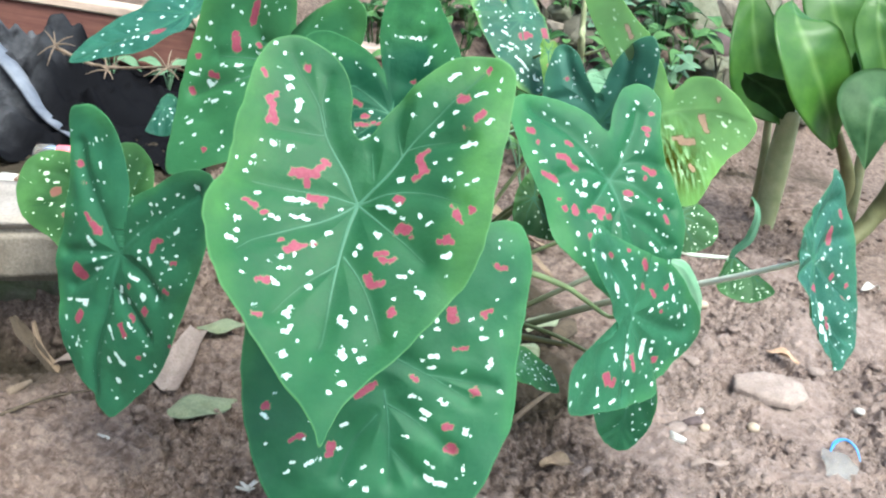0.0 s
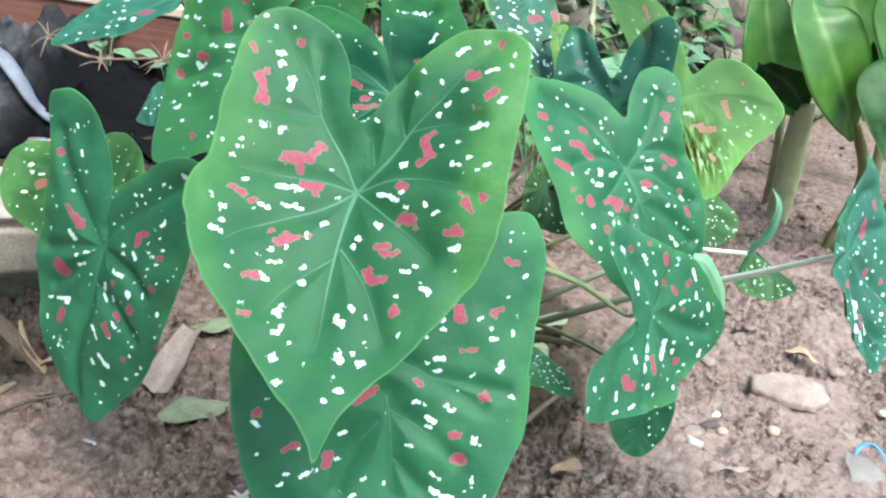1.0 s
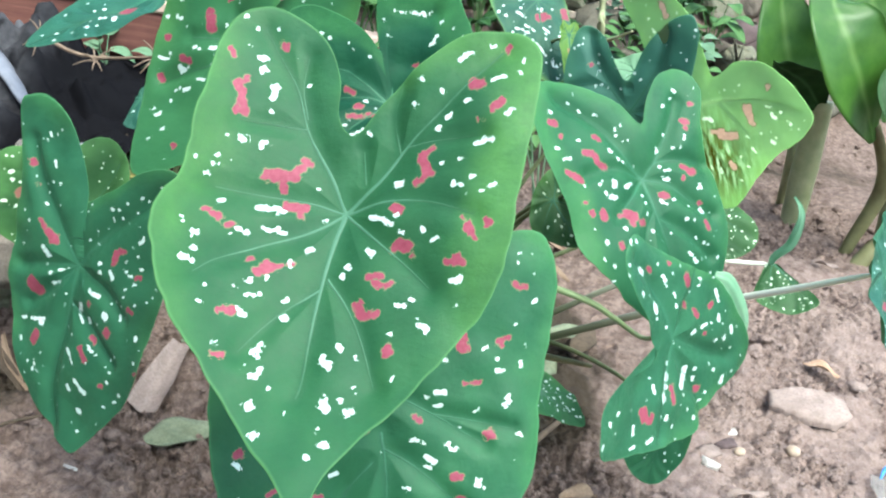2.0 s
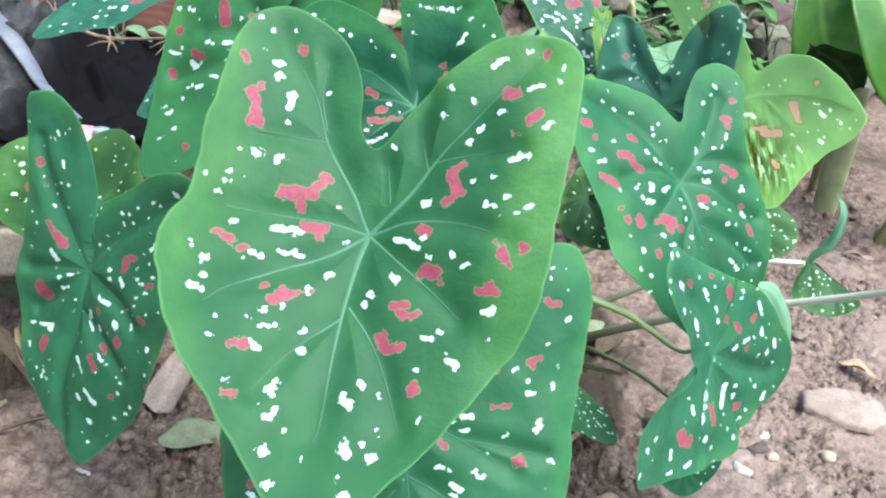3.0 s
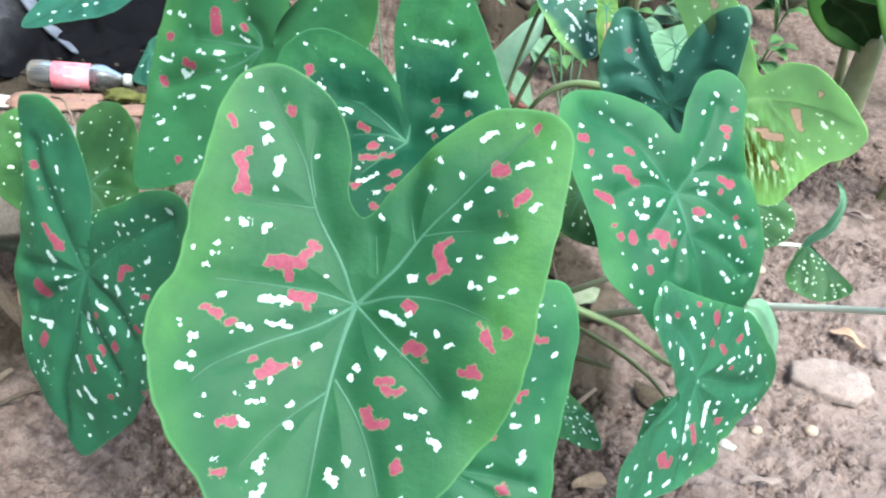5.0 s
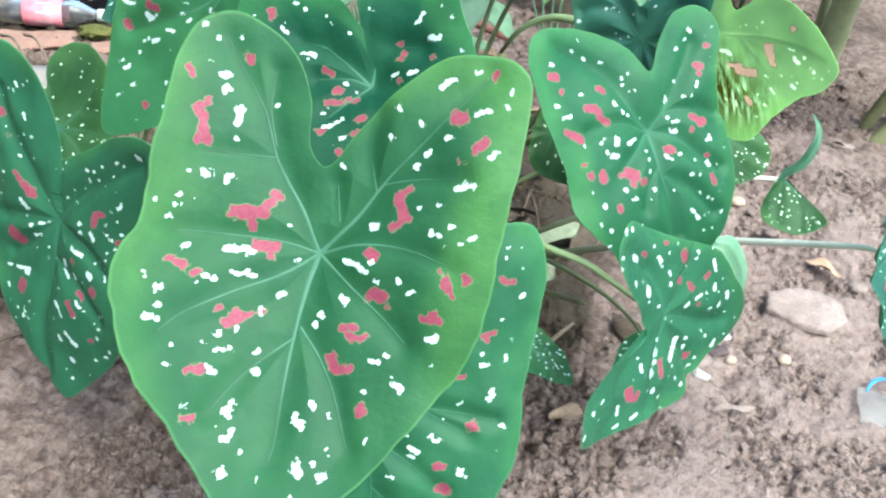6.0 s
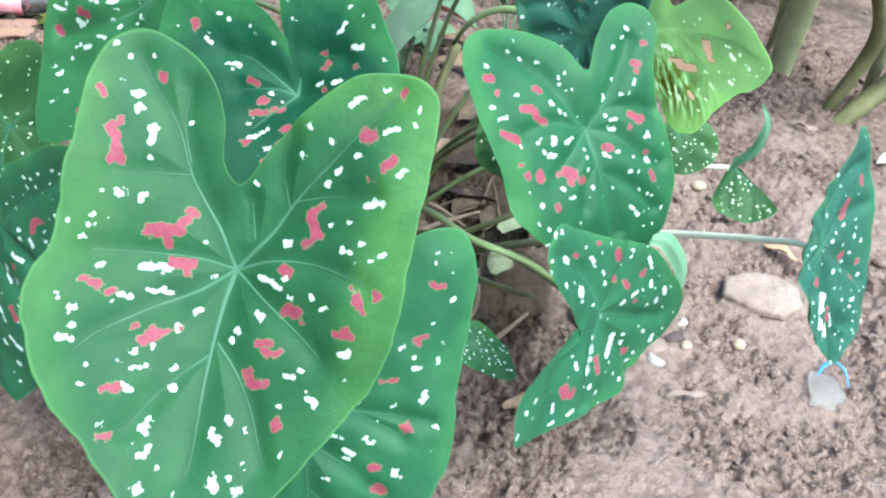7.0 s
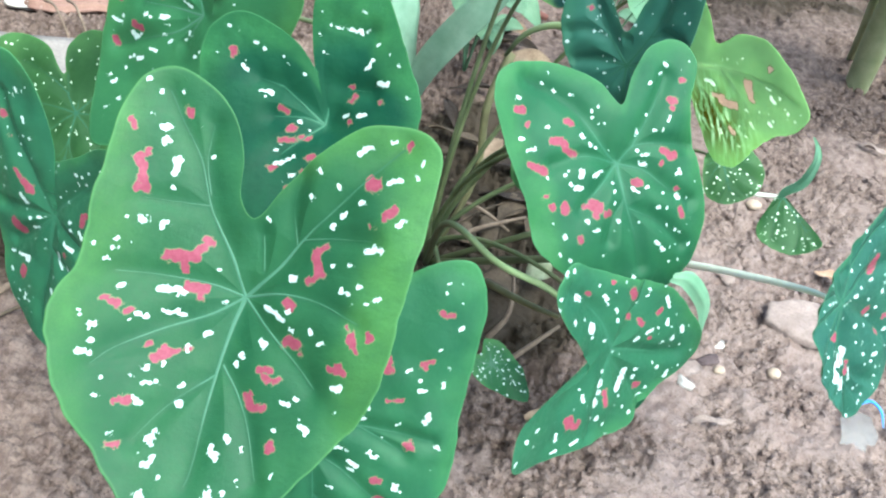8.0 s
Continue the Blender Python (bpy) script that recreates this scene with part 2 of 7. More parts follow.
soil = soil_material()
stone_mat = grainy("pale_stone", (0.215, 0.162, 0.138), (0.335, 0.265, 0.230), 40, 320, 0.9, 0.7, 0.004, specular=0.1)
dusky_mat = grainy("dusky_red_stone", (0.075, 0.052, 0.050), (0.145, 0.105, 0.10), 18, 220, 0.9, 0.5, 0.004)
mossy_mat = grainy("mossy_stone", (0.115, 0.115, 0.075), (0.22, 0.215, 0.155), 16, 200, 0.9, 0.6, 0.005, stain=(0.085, 0.10, 0.045))
rubble_mat = grainy("rubble_stone", (0.075, 0.068, 0.048), (0.17, 0.152, 0.115), 14, 160, 0.9, 0.7, 0.006, stain=(0.07, 0.09, 0.035))
pebble_mat = grainy("cream_pebble", (0.30, 0.225, 0.16), (0.47, 0.37, 0.28), 60, 500, 0.7, 0.3, 0.001)
concrete_mat = grainy("weathered_concrete", (0.15, 0.125, 0.095), (0.29, 0.245, 0.20), 12, 240, 0.9, 0.6, 0.004, stain=(0.13, 0.105, 0.075))
plaster_mat = grainy("white_plaster", (0.22, 0.19, 0.165), (0.36, 0.315, 0.28), 16, 220, 0.85, 0.4, 0.002, stain=(0.42, 0.36, 0.30))
moss_mat = grainy("olive_moss", (0.075, 0.085, 0.018), (0.17, 0.16, 0.05), 60, 700, 0.95, 0.9, 0.004)
brick_mat = grainy("red_brick", (0.22, 0.125, 0.095), (0.36, 0.225, 0.175), 20, 300, 0.9, 0.6, 0.003)
near_black = grainy("near_black_brown", (0.018, 0.013, 0.010), (0.045, 0.032, 0.024), 12, 160, 0.9, 0.6, 0.006)
dry_leaf_mat = grainy("dry_brown_leaf", (0.17, 0.115, 0.075), (0.31, 0.225, 0.15), 35, 300, 0.8, 0.4, 0.0015)
rot_leaf_mat = grainy("rotting_leaf", (0.055, 0.042, 0.030), (0.13, 0.098, 0.068), 35, 300, 0.9, 0.5, 0.002, specular=0.1)
tan_leaf_mat = grainy("pale_dry_leaf", (0.20, 0.150, 0.125), (0.32, 0.250, 0.215), 25, 300, 0.8, 0.4, 0.0015)
faded_leaf_mat = grainy("faded_green_leaf", (0.14, 0.165, 0.095), (0.28, 0.30, 0.19), 45, 350, 0.8, 0.6, 0.002, stain=(0.11, 0.115, 0.06))
orange_leaf_mat = grainy("orange_dry_leaf", (0.34, 0.21, 0.13), (0.46, 0.32, 0.22), 60, 400, 0.8, 0.4, 0.001)
twig_mat = grainy("dry_twig", (0.12, 0.085, 0.06), (0.24, 0.18, 0.13), 40, 500, 0.9, 0.5, 0.001)
chip_mat = grainy("white_chip", (0.38, 0.35, 0.31), (0.56, 0.53, 0.48), 90, 500, 0.8, 0.4, 0.001)


def wood_material(name, dark, light):
    n = Nodes(name, 0.85, 0.2)
    grain = n.noise(60, 5, 0.65, n.stretched((0.06, 1.0, 1.0)))
    base = n.mix(n.range(grain, 0.3, 0.7), dark, light)
    base = n.mix(n.range(n.noise(7, 4), 0.45, 0.7, 0, 0.6), base, tuple(c * 0.5 for c in dark))
    n.colour(base)
    n.bump(grain, 0.6, 0.003)
    return n.mat


beam_wood = wood_material("reddish_weathered_wood", (0.10, 0.042, 0.034), (0.19, 0.085, 0.065))
beam_top = wood_material("pale_weathered_wood", (0.40, 0.29, 0.23), (0.58, 0.45, 0.37))


def plastic(name, colour, roughness=0.35, bump=0.3, dust=None, gloss=0.5):
    n = Nodes(name, roughness, gloss)
    base = n.mix(n.range(n.noise(40, 3), 0.3, 0.7), colour, tuple(min(1, c * 1.3 + 0.004) for c in colour))
    if dust:
        base = n.mix(n.range(n.noise(11, 5, 0.65), 0.42, 0.66, 0, 0.75), base, dust)
    n.colour(base)
    n.bump(n.noise(120, 4), bump, 0.002)
    return n.mat


def bag_material():
    n = Nodes("black_plastic_film", 0.7, 0.0)
    n.bsdf.inputs["IOR"].default_value = 1.02
    dust = n.math("MULTIPLY", n.attribute("dust"), n.range(n.noise(13, 5, 0.6), 0.3, 0.62))
    n.colour(n.mix(dust, (0.006, 0.006, 0.007), (0.075, 0.075, 0.082)))
    n.bump(n.noise(70, 4), 0.6, 0.003)
    return n.mat


bag_black = bag_material()
bag_grey = plastic("grey_plastic_hem", (0.085, 0.092, 0.115), 0.6, 0.5, (0.19, 0.20, 0.23), 0.1)
blue_plastic = plastic("blue_plastic", (0.05, 0.19, 0.46), 0.5, 0.2, None, 0.2)
label_pink = plastic("faded_pink_label", (0.55, 0.12, 0.15), 0.6, 0.2, (0.62, 0.32, 0.34), 0.2)
label_white = plastic("pale_label_print", (0.56, 0.30, 0.31), 0.6, 0.2, (0.62, 0.50, 0.49), 0.2)
cap_mat = plastic("dirty_bottle_cap", (0.40, 0.40, 0.37), 0.5, 0.3, (0.22, 0.20, 0.15))


def clear_plastic(name, tint, roughness):
    n = Nodes(name, roughness, 0.5)
    n.bsdf.inputs["Transmission Weight"].default_value = 0.96
    n.bsdf.inputs["IOR"].default_value = 1.45
    n.colour(n.mix(n.range(n.noise(60, 4), 0.35, 0.7), tint, tuple(c * 0.8 for c in tint)))
    n.bump(n.noise(50, 3), 0.3, 0.002)
    return n.mat


bottle_clear = clear_plastic("clear_bottle_plastic", (0.72, 0.72, 0.71), 0.2)
film_clear = plastic("cloudy_plastic_film", (0.27, 0.255, 0.24), 0.6, 0.4, (0.23, 0.205, 0.185), 0.1)
film_clear.node_tree.nodes["Principled BSDF"].inputs["Alpha"].default_value = 0.4

# ---- building helpers ----
PLACED = {}


def mesh_of(name, verts, faces, mats, smooth=True, slots=None):
    me = bpy.data.meshes.new(name)
    me.from_pydata([tuple(v) for v in verts], [], faces)
    for m in mats if isinstance(mats, (list, tuple)) else [mats]:
        me.materials.append(m)
    if smooth:
        me.polygons.foreach_set("use_smooth", [True] * len(me.polygons))
    if slots is not None:
        me.polygons.foreach_set("material_index", slots)
    me.update()
    return me


def thing(name, at=(0, 0, 0), label="", category="", group="", kind=""):
    """An Empty at a thing's base, to which its parts are tied."""
    ob = new(name)
    ob.empty_display_size = 0.02
    ob.matrix_basis = Matrix.Translation(at)
    PLACED[ob] = ob.matrix_basis.copy()
    return tagged(ob, label, category, group, kind)


def part(name, me, parent=None, label="", at=None, **tags):
    """One mesh object under a thing or a part; at is its pose in the world."""
    ob = new(name, me)
    m = at if at is not None else Matrix.Identity(4)
    if parent is not None:
        ob.parent = parent
        ob.matrix_basis = PLACED[parent].inverted() @ m
    else:
        ob.matrix_basis = m
    PLACED[ob] = m.copy()
    return tagged(ob, label, **tags)


def bm_mesh(bm, name, mat, smooth=True):
    me = bpy.data.meshes.new(name)
    bm.to_mesh(me)
    bm.free()
    me.materials.append(mat)
    if smooth:
        me.polygons.foreach_set("use_smooth", [True] * len(me.polygons))
    return me


def glide(points, per=8):
    """A smooth line through points."""
    p = [Vector(q) for q in points]
    p = [p[0] * 2 - p[1]] + p + [p[-1] * 2 - p[-2]]
    out = []
    for a, b, c, d in zip(p, p[1:], p[2:], p[3:]):
        for k in range(per):
            u = k / per
            out.append(0.5 * (2 * b + (c - a) * u + (2 * a - 5 * b + 4 * c - d) * u * u + (3 * b - a - 3 * c + d) * u ** 3))
    return out + [p[-2]]


def tube(name, points, radii, mat, sides=10, per=8, flat=1.0):
    """A round tapered rod along a smooth line."""
    line = glide(points, per)
    many = len(line)
    rad = np.interp(np.linspace(0, 1, many), np.linspace(0, 1, len(radii)), radii)
    verts, faces, side = [], [], Vector((0.31, 0.2, 0.93))
    for i, p in enumerate(line):
        way = (line[min(i + 1, many - 1)] - line[max(i - 1, 0)]).normalized()
        u = way.cross(side).normalized()
        v = way.cross(u)
        for k in range(sides):
            a = 2 * math.pi * k / sides
            verts.append(p + (u * math.cos(a) + v * math.sin(a) * flat) * float(rad[i]))
    for i in range(many - 1):
        for k in range(sides):
            a, b = i * sides + k, i * sides + (k + 1) % sides
            faces.append((a, b, b + sides, a + sides))
    faces.append(tuple(range(sides - 1, -1, -1)))
    faces.append(tuple(range((many - 1) * sides, many * sides)))
    me = mesh_of(name, verts, faces, mat)
    me.attributes.new("along", "FLOAT", "POINT").data.foreach_set("value", np.repeat(np.linspace(0, 1, many), sides).astype(np.float32))
    return me


def value_noise(x, y, seed=0):
    """Smooth noise between -1 and 1 for arrays of coordinates."""
    xi, yi = np.floor(x).astype(np.int64), np.floor(y).astype(np.int64)
    fx, fy = x - xi, y - yi
    fx, fy = fx * fx * (3 - 2 * fx), fy * fy * (3 - 2 * fy)

    def corner(a, b):
        h = (a * 374761393 + b * 668265263 + seed * 1442695041) & 0x7FFFFFFF
        h = ((h ^ (h >> 13)) * 1274126177) & 0x7FFFFFFF
        return ((h ^ (h >> 16)) & 0xFFFF) / 32767.5 - 1

    return ((corner(xi, yi) * (1 - fx) + corner(xi + 1, yi) * fx) * (1 - fy)
            + (corner(xi, yi + 1) * (1 - fx) + corner(xi + 1, yi + 1) * fx) * fy)


def layered(x, y, scale, octaves, seed=0, keep=0.5):
    return sum(keep ** o * value_noise(x * scale * 2 ** o, y * scale * 2 ** o, seed + 17 * o) for o in range(octaves))


def ground_height(x, y):
    """The lie of the soil: nearly level, a hollow by the concrete block, a bank at the back."""
    x, y = np.asarray(x, float), np.asarray(y, float)
    z = 0.010 * layered(x, y, 3.0, 2, 3) + 0.0
    z = z - 0.15 * np.exp(-((x + 0.58) / 0.17) ** 4 - ((y - 1.03) / 0.10) ** 2)
    z = z - 0.030 * np.exp(-((x - 0.50) / 0.30) ** 2 - ((y - 0.95) / 0.25) ** 2)
    z = z + 0.42 * np.clip((y - 2.15) / 0.9, 0, 1) ** 1.2
    return z + 0.03 * np.clip((y - 2.2) / 1.0, 0, 1) * layered(x, y, 5, 3, 9)


def plates(x, y, scale, seed):
    """Broken earth: tilted angular pieces side by side with crevices between; about -1 to 1."""
    x, y = x * scale, y * scale
    xi, yi = np.floor(x), np.floor(y)
    first, second, high = np.full(np.shape(x), 9.0), np.full(np.shape(x), 9.0), np.zeros(np.shape(x))
    for dx in (-1, 0, 1):
        for dy in (-1, 0, 1):
            a, b = xi + dx, yi + dy
            jx, jy, h, u, v = (value_noise(a, b, seed + k) for k in (1, 2, 3, 4, 5))
            px, py = x - a - 0.5 - 0.45 * jx, y - b - 0.5 - 0.45 * jy
            d = np.hypot(px, py)
            closer = d < first
            second = np.where(closer, first, np.minimum(second, d))
            high = np.where(closer, h + 0.9 * (u * px + v * py) - 0.8 * d * d, high)
            first = np.where(closer, d, first)
    return high - 1.1 * np.exp(-((second - first) / 0.16) ** 2)


def loose_at(x, y):
    """Where the soil is loose and crumbly (1) and where a smooth crust lies (0)."""
    return np.clip(0.72 - 0.62 * np.clip((x - 0.10) / 0.2, 0, 1) * np.clip((1.62 - y) / 0.25, 0, 1) + 1.7 * layered(x + 0.02 * value_noise(x * 40, y * 40, 3), y, 9, 4, 63, 0.55), 0, 1)


def rough_height(x, y):
    x, y = np.asarray(x, float), np.asarray(y, float)
    near = np.exp(-(np.hypot(x, y - 1.0) / 2.2) ** 4)
    loose = loose_at(x, y)
    wx, wy = x + 0.006 * layered(x, y, 60, 2, 7), y + 0.006 * layered(x, y, 60, 2, 8)
    z = 0.0060 * layered(x, y, 20, 3, 1, 0.5) + 0.003 * (1 - loose)
    z = z + (0.22 + 0.28 * np.clip((0.12 - x) / 0.2, 0, 1) + (0.85 - 0.3 * np.clip((x - 0.15) / 0.15, 0, 1)) * loose) * (0.0064 * plates(wx, wy, 45, 11) + 0.0042 * plates(wx, wy, 105, 21) + 0.002)
    return ground_height(x, y) + near * (z - 0.006 * np.clip(layered(x, y, 55, 2, 91) - 0.4, 0, 1))


# ---- ground: one sheet to the horizon, finest where the camera passes ----
def axis(lo, hi, step, far, below, above):
    """Even steps between lo and hi, then growing ones on both sides as far as the horizon."""
    inner = list(np.arange(lo, hi + step / 2, step))
    low, high = [lo], [hi]
    s = step
    while low[-1] > -far:
        s *= below
        low.append(low[-1] - s)
    s = step
    while high[-1] < far:
        s *= above
        high.append(high[-1] + s)
    return np.array(low[:0:-1] + inner + high[1:])


def damp_shade_at(x, y):
    """How dark the soil is: dry in the open, damp at the back, shade painted round the plants."""
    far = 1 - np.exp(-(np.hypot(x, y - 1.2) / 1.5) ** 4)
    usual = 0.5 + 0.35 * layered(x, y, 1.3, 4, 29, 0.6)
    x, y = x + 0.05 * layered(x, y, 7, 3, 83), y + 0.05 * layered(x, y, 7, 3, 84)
    damp_shade = np.clip((0.12 - x) / 0.30, 0, 1) * np.clip((y - 0.62) / 0.14, 0, 1) + 0.58 * np.clip((-0.16 - x) / 0.12, 0, 1) + np.clip((y - 1.75) / 0.4, 0, 1)
    # shade under the caladium, painted into the soil colour
    damp_shade = np.clip(damp_shade + np.exp(-((x - 0.04) / 0.18) ** 2 - ((y - 1.02) / 0.24) ** 2), 0, 1)
    damp_shade = damp_shade + 1.0 * np.exp(-((x - 0.05) / 0.19) ** 2 - ((y - 1.18) / 0.28) ** 2) + 1.0 * np.clip((y - 1.15) / 0.45, 0, 1) * np.clip((2.6 - y) / 0.3, 0, 1) * np.clip(x / 0.3, 0, 1)
    damp_shade = damp_shade + 0.7 * np.exp(-((x - 0.13) / 0.17) ** 2 - ((y - 1.38) / 0.26) ** 2) + 0.5 * np.exp(-((x - 0.15) / 0.12) ** 2 - ((y - 0.76) / 0.13) ** 2)
    # dark gap between the leaves: shade put into the soil colour
    damp_shade = damp_shade + 1.3 * np.exp(-((x - 0.20) / 0.13) ** 2 - ((y - 1.04) / 0.22) ** 2)
    # shade of the hollow by the block, put into the soil colour
    damp_shade = damp_shade + 1.4 * np.exp(-((x + 0.56) / 0.17) ** 4 - ((y - 1.0) / 0.11) ** 2)
    damp_shade = damp_shade + 1.7 * np.clip((-0.42 - x) / 0.1, 0, 1) * np.clip((y - 1.50) / 0.06, 0, 1)
    damp_shade = damp_shade + 0.8 * np.clip((y - 2.1) / 0.3, 0, 1) * np.clip((0.85 - x) / 0.25, 0, 1)
    return damp_shade * (1 - far) + usual * far


def build_ground():
    xs, ys = axis(-0.66, 0.86, 0.0027, 80, 1.12, 1.10), axis(0.54, 1.70, 0.0027, 80, 1.2, 1.03)
    gx, gy = np.meshgrid(xs, ys)
    gz = rough_height(gx, gy)
    verts = np.stack([gx.ravel(), gy.ravel(), gz.ravel()], 1)
    nx, ny = len(xs), len(ys)
    i = (np.arange(ny - 1)[:, None] * nx + np.arange(nx - 1)[None]).ravel()
    faces = np.stack([i, i + 1, i + 1 + nx, i + nx], 1)
    me = mesh_of("ground", verts.tolist(), faces.tolist(), soil)
    damp_shade = damp_shade_at(gx, gy)
    me.attributes.new("damp_shade", "FLOAT", "POINT").data.foreach_set("value", damp_shade.ravel().astype(np.float32))
    me.attributes.new("loose", "FLOAT", "POINT").data.foreach_set("value", loose_at(gx, gy).ravel().astype(np.float32))
    part("ground", me, None, "dry crumbly brown garden soil with clods", category="soil", kind="structure")


build_ground()

# an unseen plain wall, added beyond the view to cut skylight from the left
part("wall_left", mesh_of("wall_left", [(-1.9 - d, y, z) for d in (0, 0.2) for y in (-2.0, 5.0) for z in (-0.1, 2.6)], [(0, 1, 3, 2), (4, 6, 7, 5), (0, 4, 5, 1), (2, 3, 7, 6), (1, 5, 7, 3), (0, 2, 6, 4)], concrete_mat, False), None, "plain weathered wall", kind="structure", category="wall")

# ---- spotted caladium leaves ----
class Rim:
    """A leaf's outline: a smooth closed line through a few places (in cm, stalk at the origin, tip along y)."""

    def __init__(self, places_cm, many=720):
        p = np.array(places_cm) / 100
        out = []
        for k in range(len(p)):
            a, b, c, d = p[k - 1], p[k], p[(k + 1) % len(p)], p[(k + 2) % len(p)]
            f = np.linspace(0, 1, 24, endpoint=False)[:, None]
            out.append(0.5 * (2 * b + (c - a) * f + (2 * a - 5 * b + 4 * c - d) * f ** 2 + (3 * b - a - 3 * c + d) * f ** 3))
        line = np.concatenate(out)
        gap = np.hypot(*(np.roll(line, -1, 0) - line).T)
        run = np.r_[0, np.cumsum(gap)]
        at = np.linspace(0, run[-1], many, endpoint=False)
        closed = np.r_[line, line[:1]]
        self.xy = np.stack([np.interp(at, run, closed[:, 0]), np.interp(at, run, closed[:, 1])], 1)
        turn = (np.degrees(np.arctan2(self.xy[:, 0], self.xy[:, 1])) % 360).astype(int) % 360
        table = np.full(360, np.nan)
        for t, r in zip(turn, np.hypot(*self.xy.T)):
            table[t] = r if np.isnan(table[t]) else min(table[t], r)
        known = np.where(~np.isnan(table))[0]
        self.table = np.interp(np.arange(360), np.r_[known - 360, known, known + 360], np.tile(table[known], 3))

    def reach(self, theta):
        """The distance from the stalk to the rim in the direction theta (0: the tip)."""
        u = np.degrees(theta) % 360
        i = np.floor(u).astype(int) % 360
        f = u - np.floor(u)
        return np.maximum(self.table[i] * (1 - f) + self.table[(i + 1) % 360] * f, 0.003)

    def evenly(self, many):
        k = np.linspace(0, len(self.xy), many, endpoint=False)
        i = k.astype(int)
        f = (k - i)[:, None]
        return self.xy[i] * (1 - f) + self.xy[(i + 1) % len(self.xy)] * f


def vein_lines(rim, ribs=None):
    """The leaf's veins as lines in its plane: midrib, two lobe veins, side veins and their forks; with their widths. ribs: a width and the places (mm) that each passes."""
    lines = []
    for wide, *at in ribs or ():
        line = np.array([q[:2] for q in glide([(p, q, 0) for p, q in zip(at[::2], at[1::2])], 10)]) / 1000
        s = np.linspace(0, 1, len(line))
        lines.append((line[:, 0], line[:, 1], wide * (0.35 + 0.9 * (1 - s) ** 1.5)))
    if lines:
        return lines

    def ray_line(t0, t1, s0, s1, width, start=(0.0, 0.0)):
        s = np.linspace(0, 1, 40)
        th = t0 + (t1 - t0) * s ** 1.4
        r = rim.reach(th) * (s0 + (s1 - s0) * s)
        x, y = r * np.sin(th), r * np.cos(th)
        x, y = x + (start[0] - x[0]) * (1 - s), y + (start[1] - y[0]) * (1 - s)
        lines.append((x, y, width * (0.20 + 1.05 * (1 - s) ** 2)))

    ray_line(0, 0, 0, 0.97, 1.15)
    ray_line(math.pi, math.pi, 0, 0.7, 0.5)
    for side in (-1, 1):
        ray_line(side * 2.45, side * 2.68, 0, 0.88, 1.05)
        fx, fy = (float(v[14]) for v in lines[-1][:2])
        ray_line(side * 2.3, side * 2.0, 0.3, 0.86, 0.5, (fx, fy))
        ray_line(side * 1.70, side * 1.55, 0, 0.88, 0.8)
        ray_line(side * 0.95, side * 0.78, 0, 0.86, 0.75)
        for along, t1 in ((0.34, 0.36), (0.58, 0.20)):
            k = int(40 * along)
            sx, sy = float(lines[0][0][k]), float(lines[0][1][k])
            ray_line(side * 0.02 + math.atan2(sx, sy), side * t1 + math.atan2(sx, sy) * 0.6, along, 0.90, 0.55, (sx, sy))
    return lines


def spots_field(x, y, spots):
    """How far each place lies outside the nearest spot, in millimetres (inside: minus). Spots, in mm: x, y, width, or two ends and a width."""
    d = np.full(len(x), 9.0)
    for spot in spots:
        ax, ay, bx, by, wide = spot if len(spot) == 5 else (*spot[:2], *spot)
        lx, ly = bx - ax, by - ay
        u, v = x * 1000 - (ax + bx) / 2, y * 1000 - (ay + by) / 2
        reach = math.hypot(lx, ly) / 2
        near = (np.abs(u) < reach + wide + 8) & (np.abs(v) < reach + wide + 8)
        if near.any():
            c, s = (lx / reach / 2, ly / reach / 2) if reach > 0.01 else (0.8, 0.6)
            p, q = np.abs(u[near] * c + v[near] * s), np.abs(v[near] * c - u[near] * s)
            p = np.maximum(p - reach, 0)
            d[near] = np.minimum(d[near], (p ** 3 + q ** 3) ** (1 / 3) - wide / 2)
    return d


def scattered(rim, many, seed, small=0.8, large=2.4, taken=()):
    """Flecks strewn over a leaf, drawn out along its veins."""
    rng = random.Random(seed)
    out = []
    far = float(rim.table.max())
    for _ in range(many * 12):
        if len(out) >= many:
            break
        th, s = rng.uniform(-math.pi, math.pi), math.sqrt(rng.uniform(0.02, 0.90))
        reach = float(rim.reach(np.array([th]))[0])
        if rng.random() > (reach / far) ** 2 + 0.02:
            continue
        r = reach * s * 1000
        x, y = r * math.sin(th), r * math.cos(th)
        if any(math.hypot(x - q[0], y - q[1]) < q[-1] + 4 for q in taken):
            continue
        a = small + (large - small) * rng.random() ** 2.2
        far_end, way = a * rng.uniform(0.2, 1.6), math.atan2(y, x) + rng.uniform(-0.5, 0.5)
        out.append((x, y, x + far_end * math.cos(way), y + far_end * math.sin(way), a * 1.4))
    return out


def leaf_rise(x, y, S, T, bend, fold, ruffle, seed):
    """The height of a leaf's face over its plane."""
    terms = (x * x, x * y, y * y, x ** 3, x * x * y, x * y * y, y ** 3)
    z = sum(k * t for k, t in zip(bend, terms)) + fold * (np.sqrt(x * x + 0.0001) - 0.01)
    return z + ruffle * S ** 3 * (np.sin(5 * T + seed) + 0.6 * np.sin(9 * T + 2.3 * seed)) + 0.0030 * layered(x + 3, y + 5, 24, 2, seed)


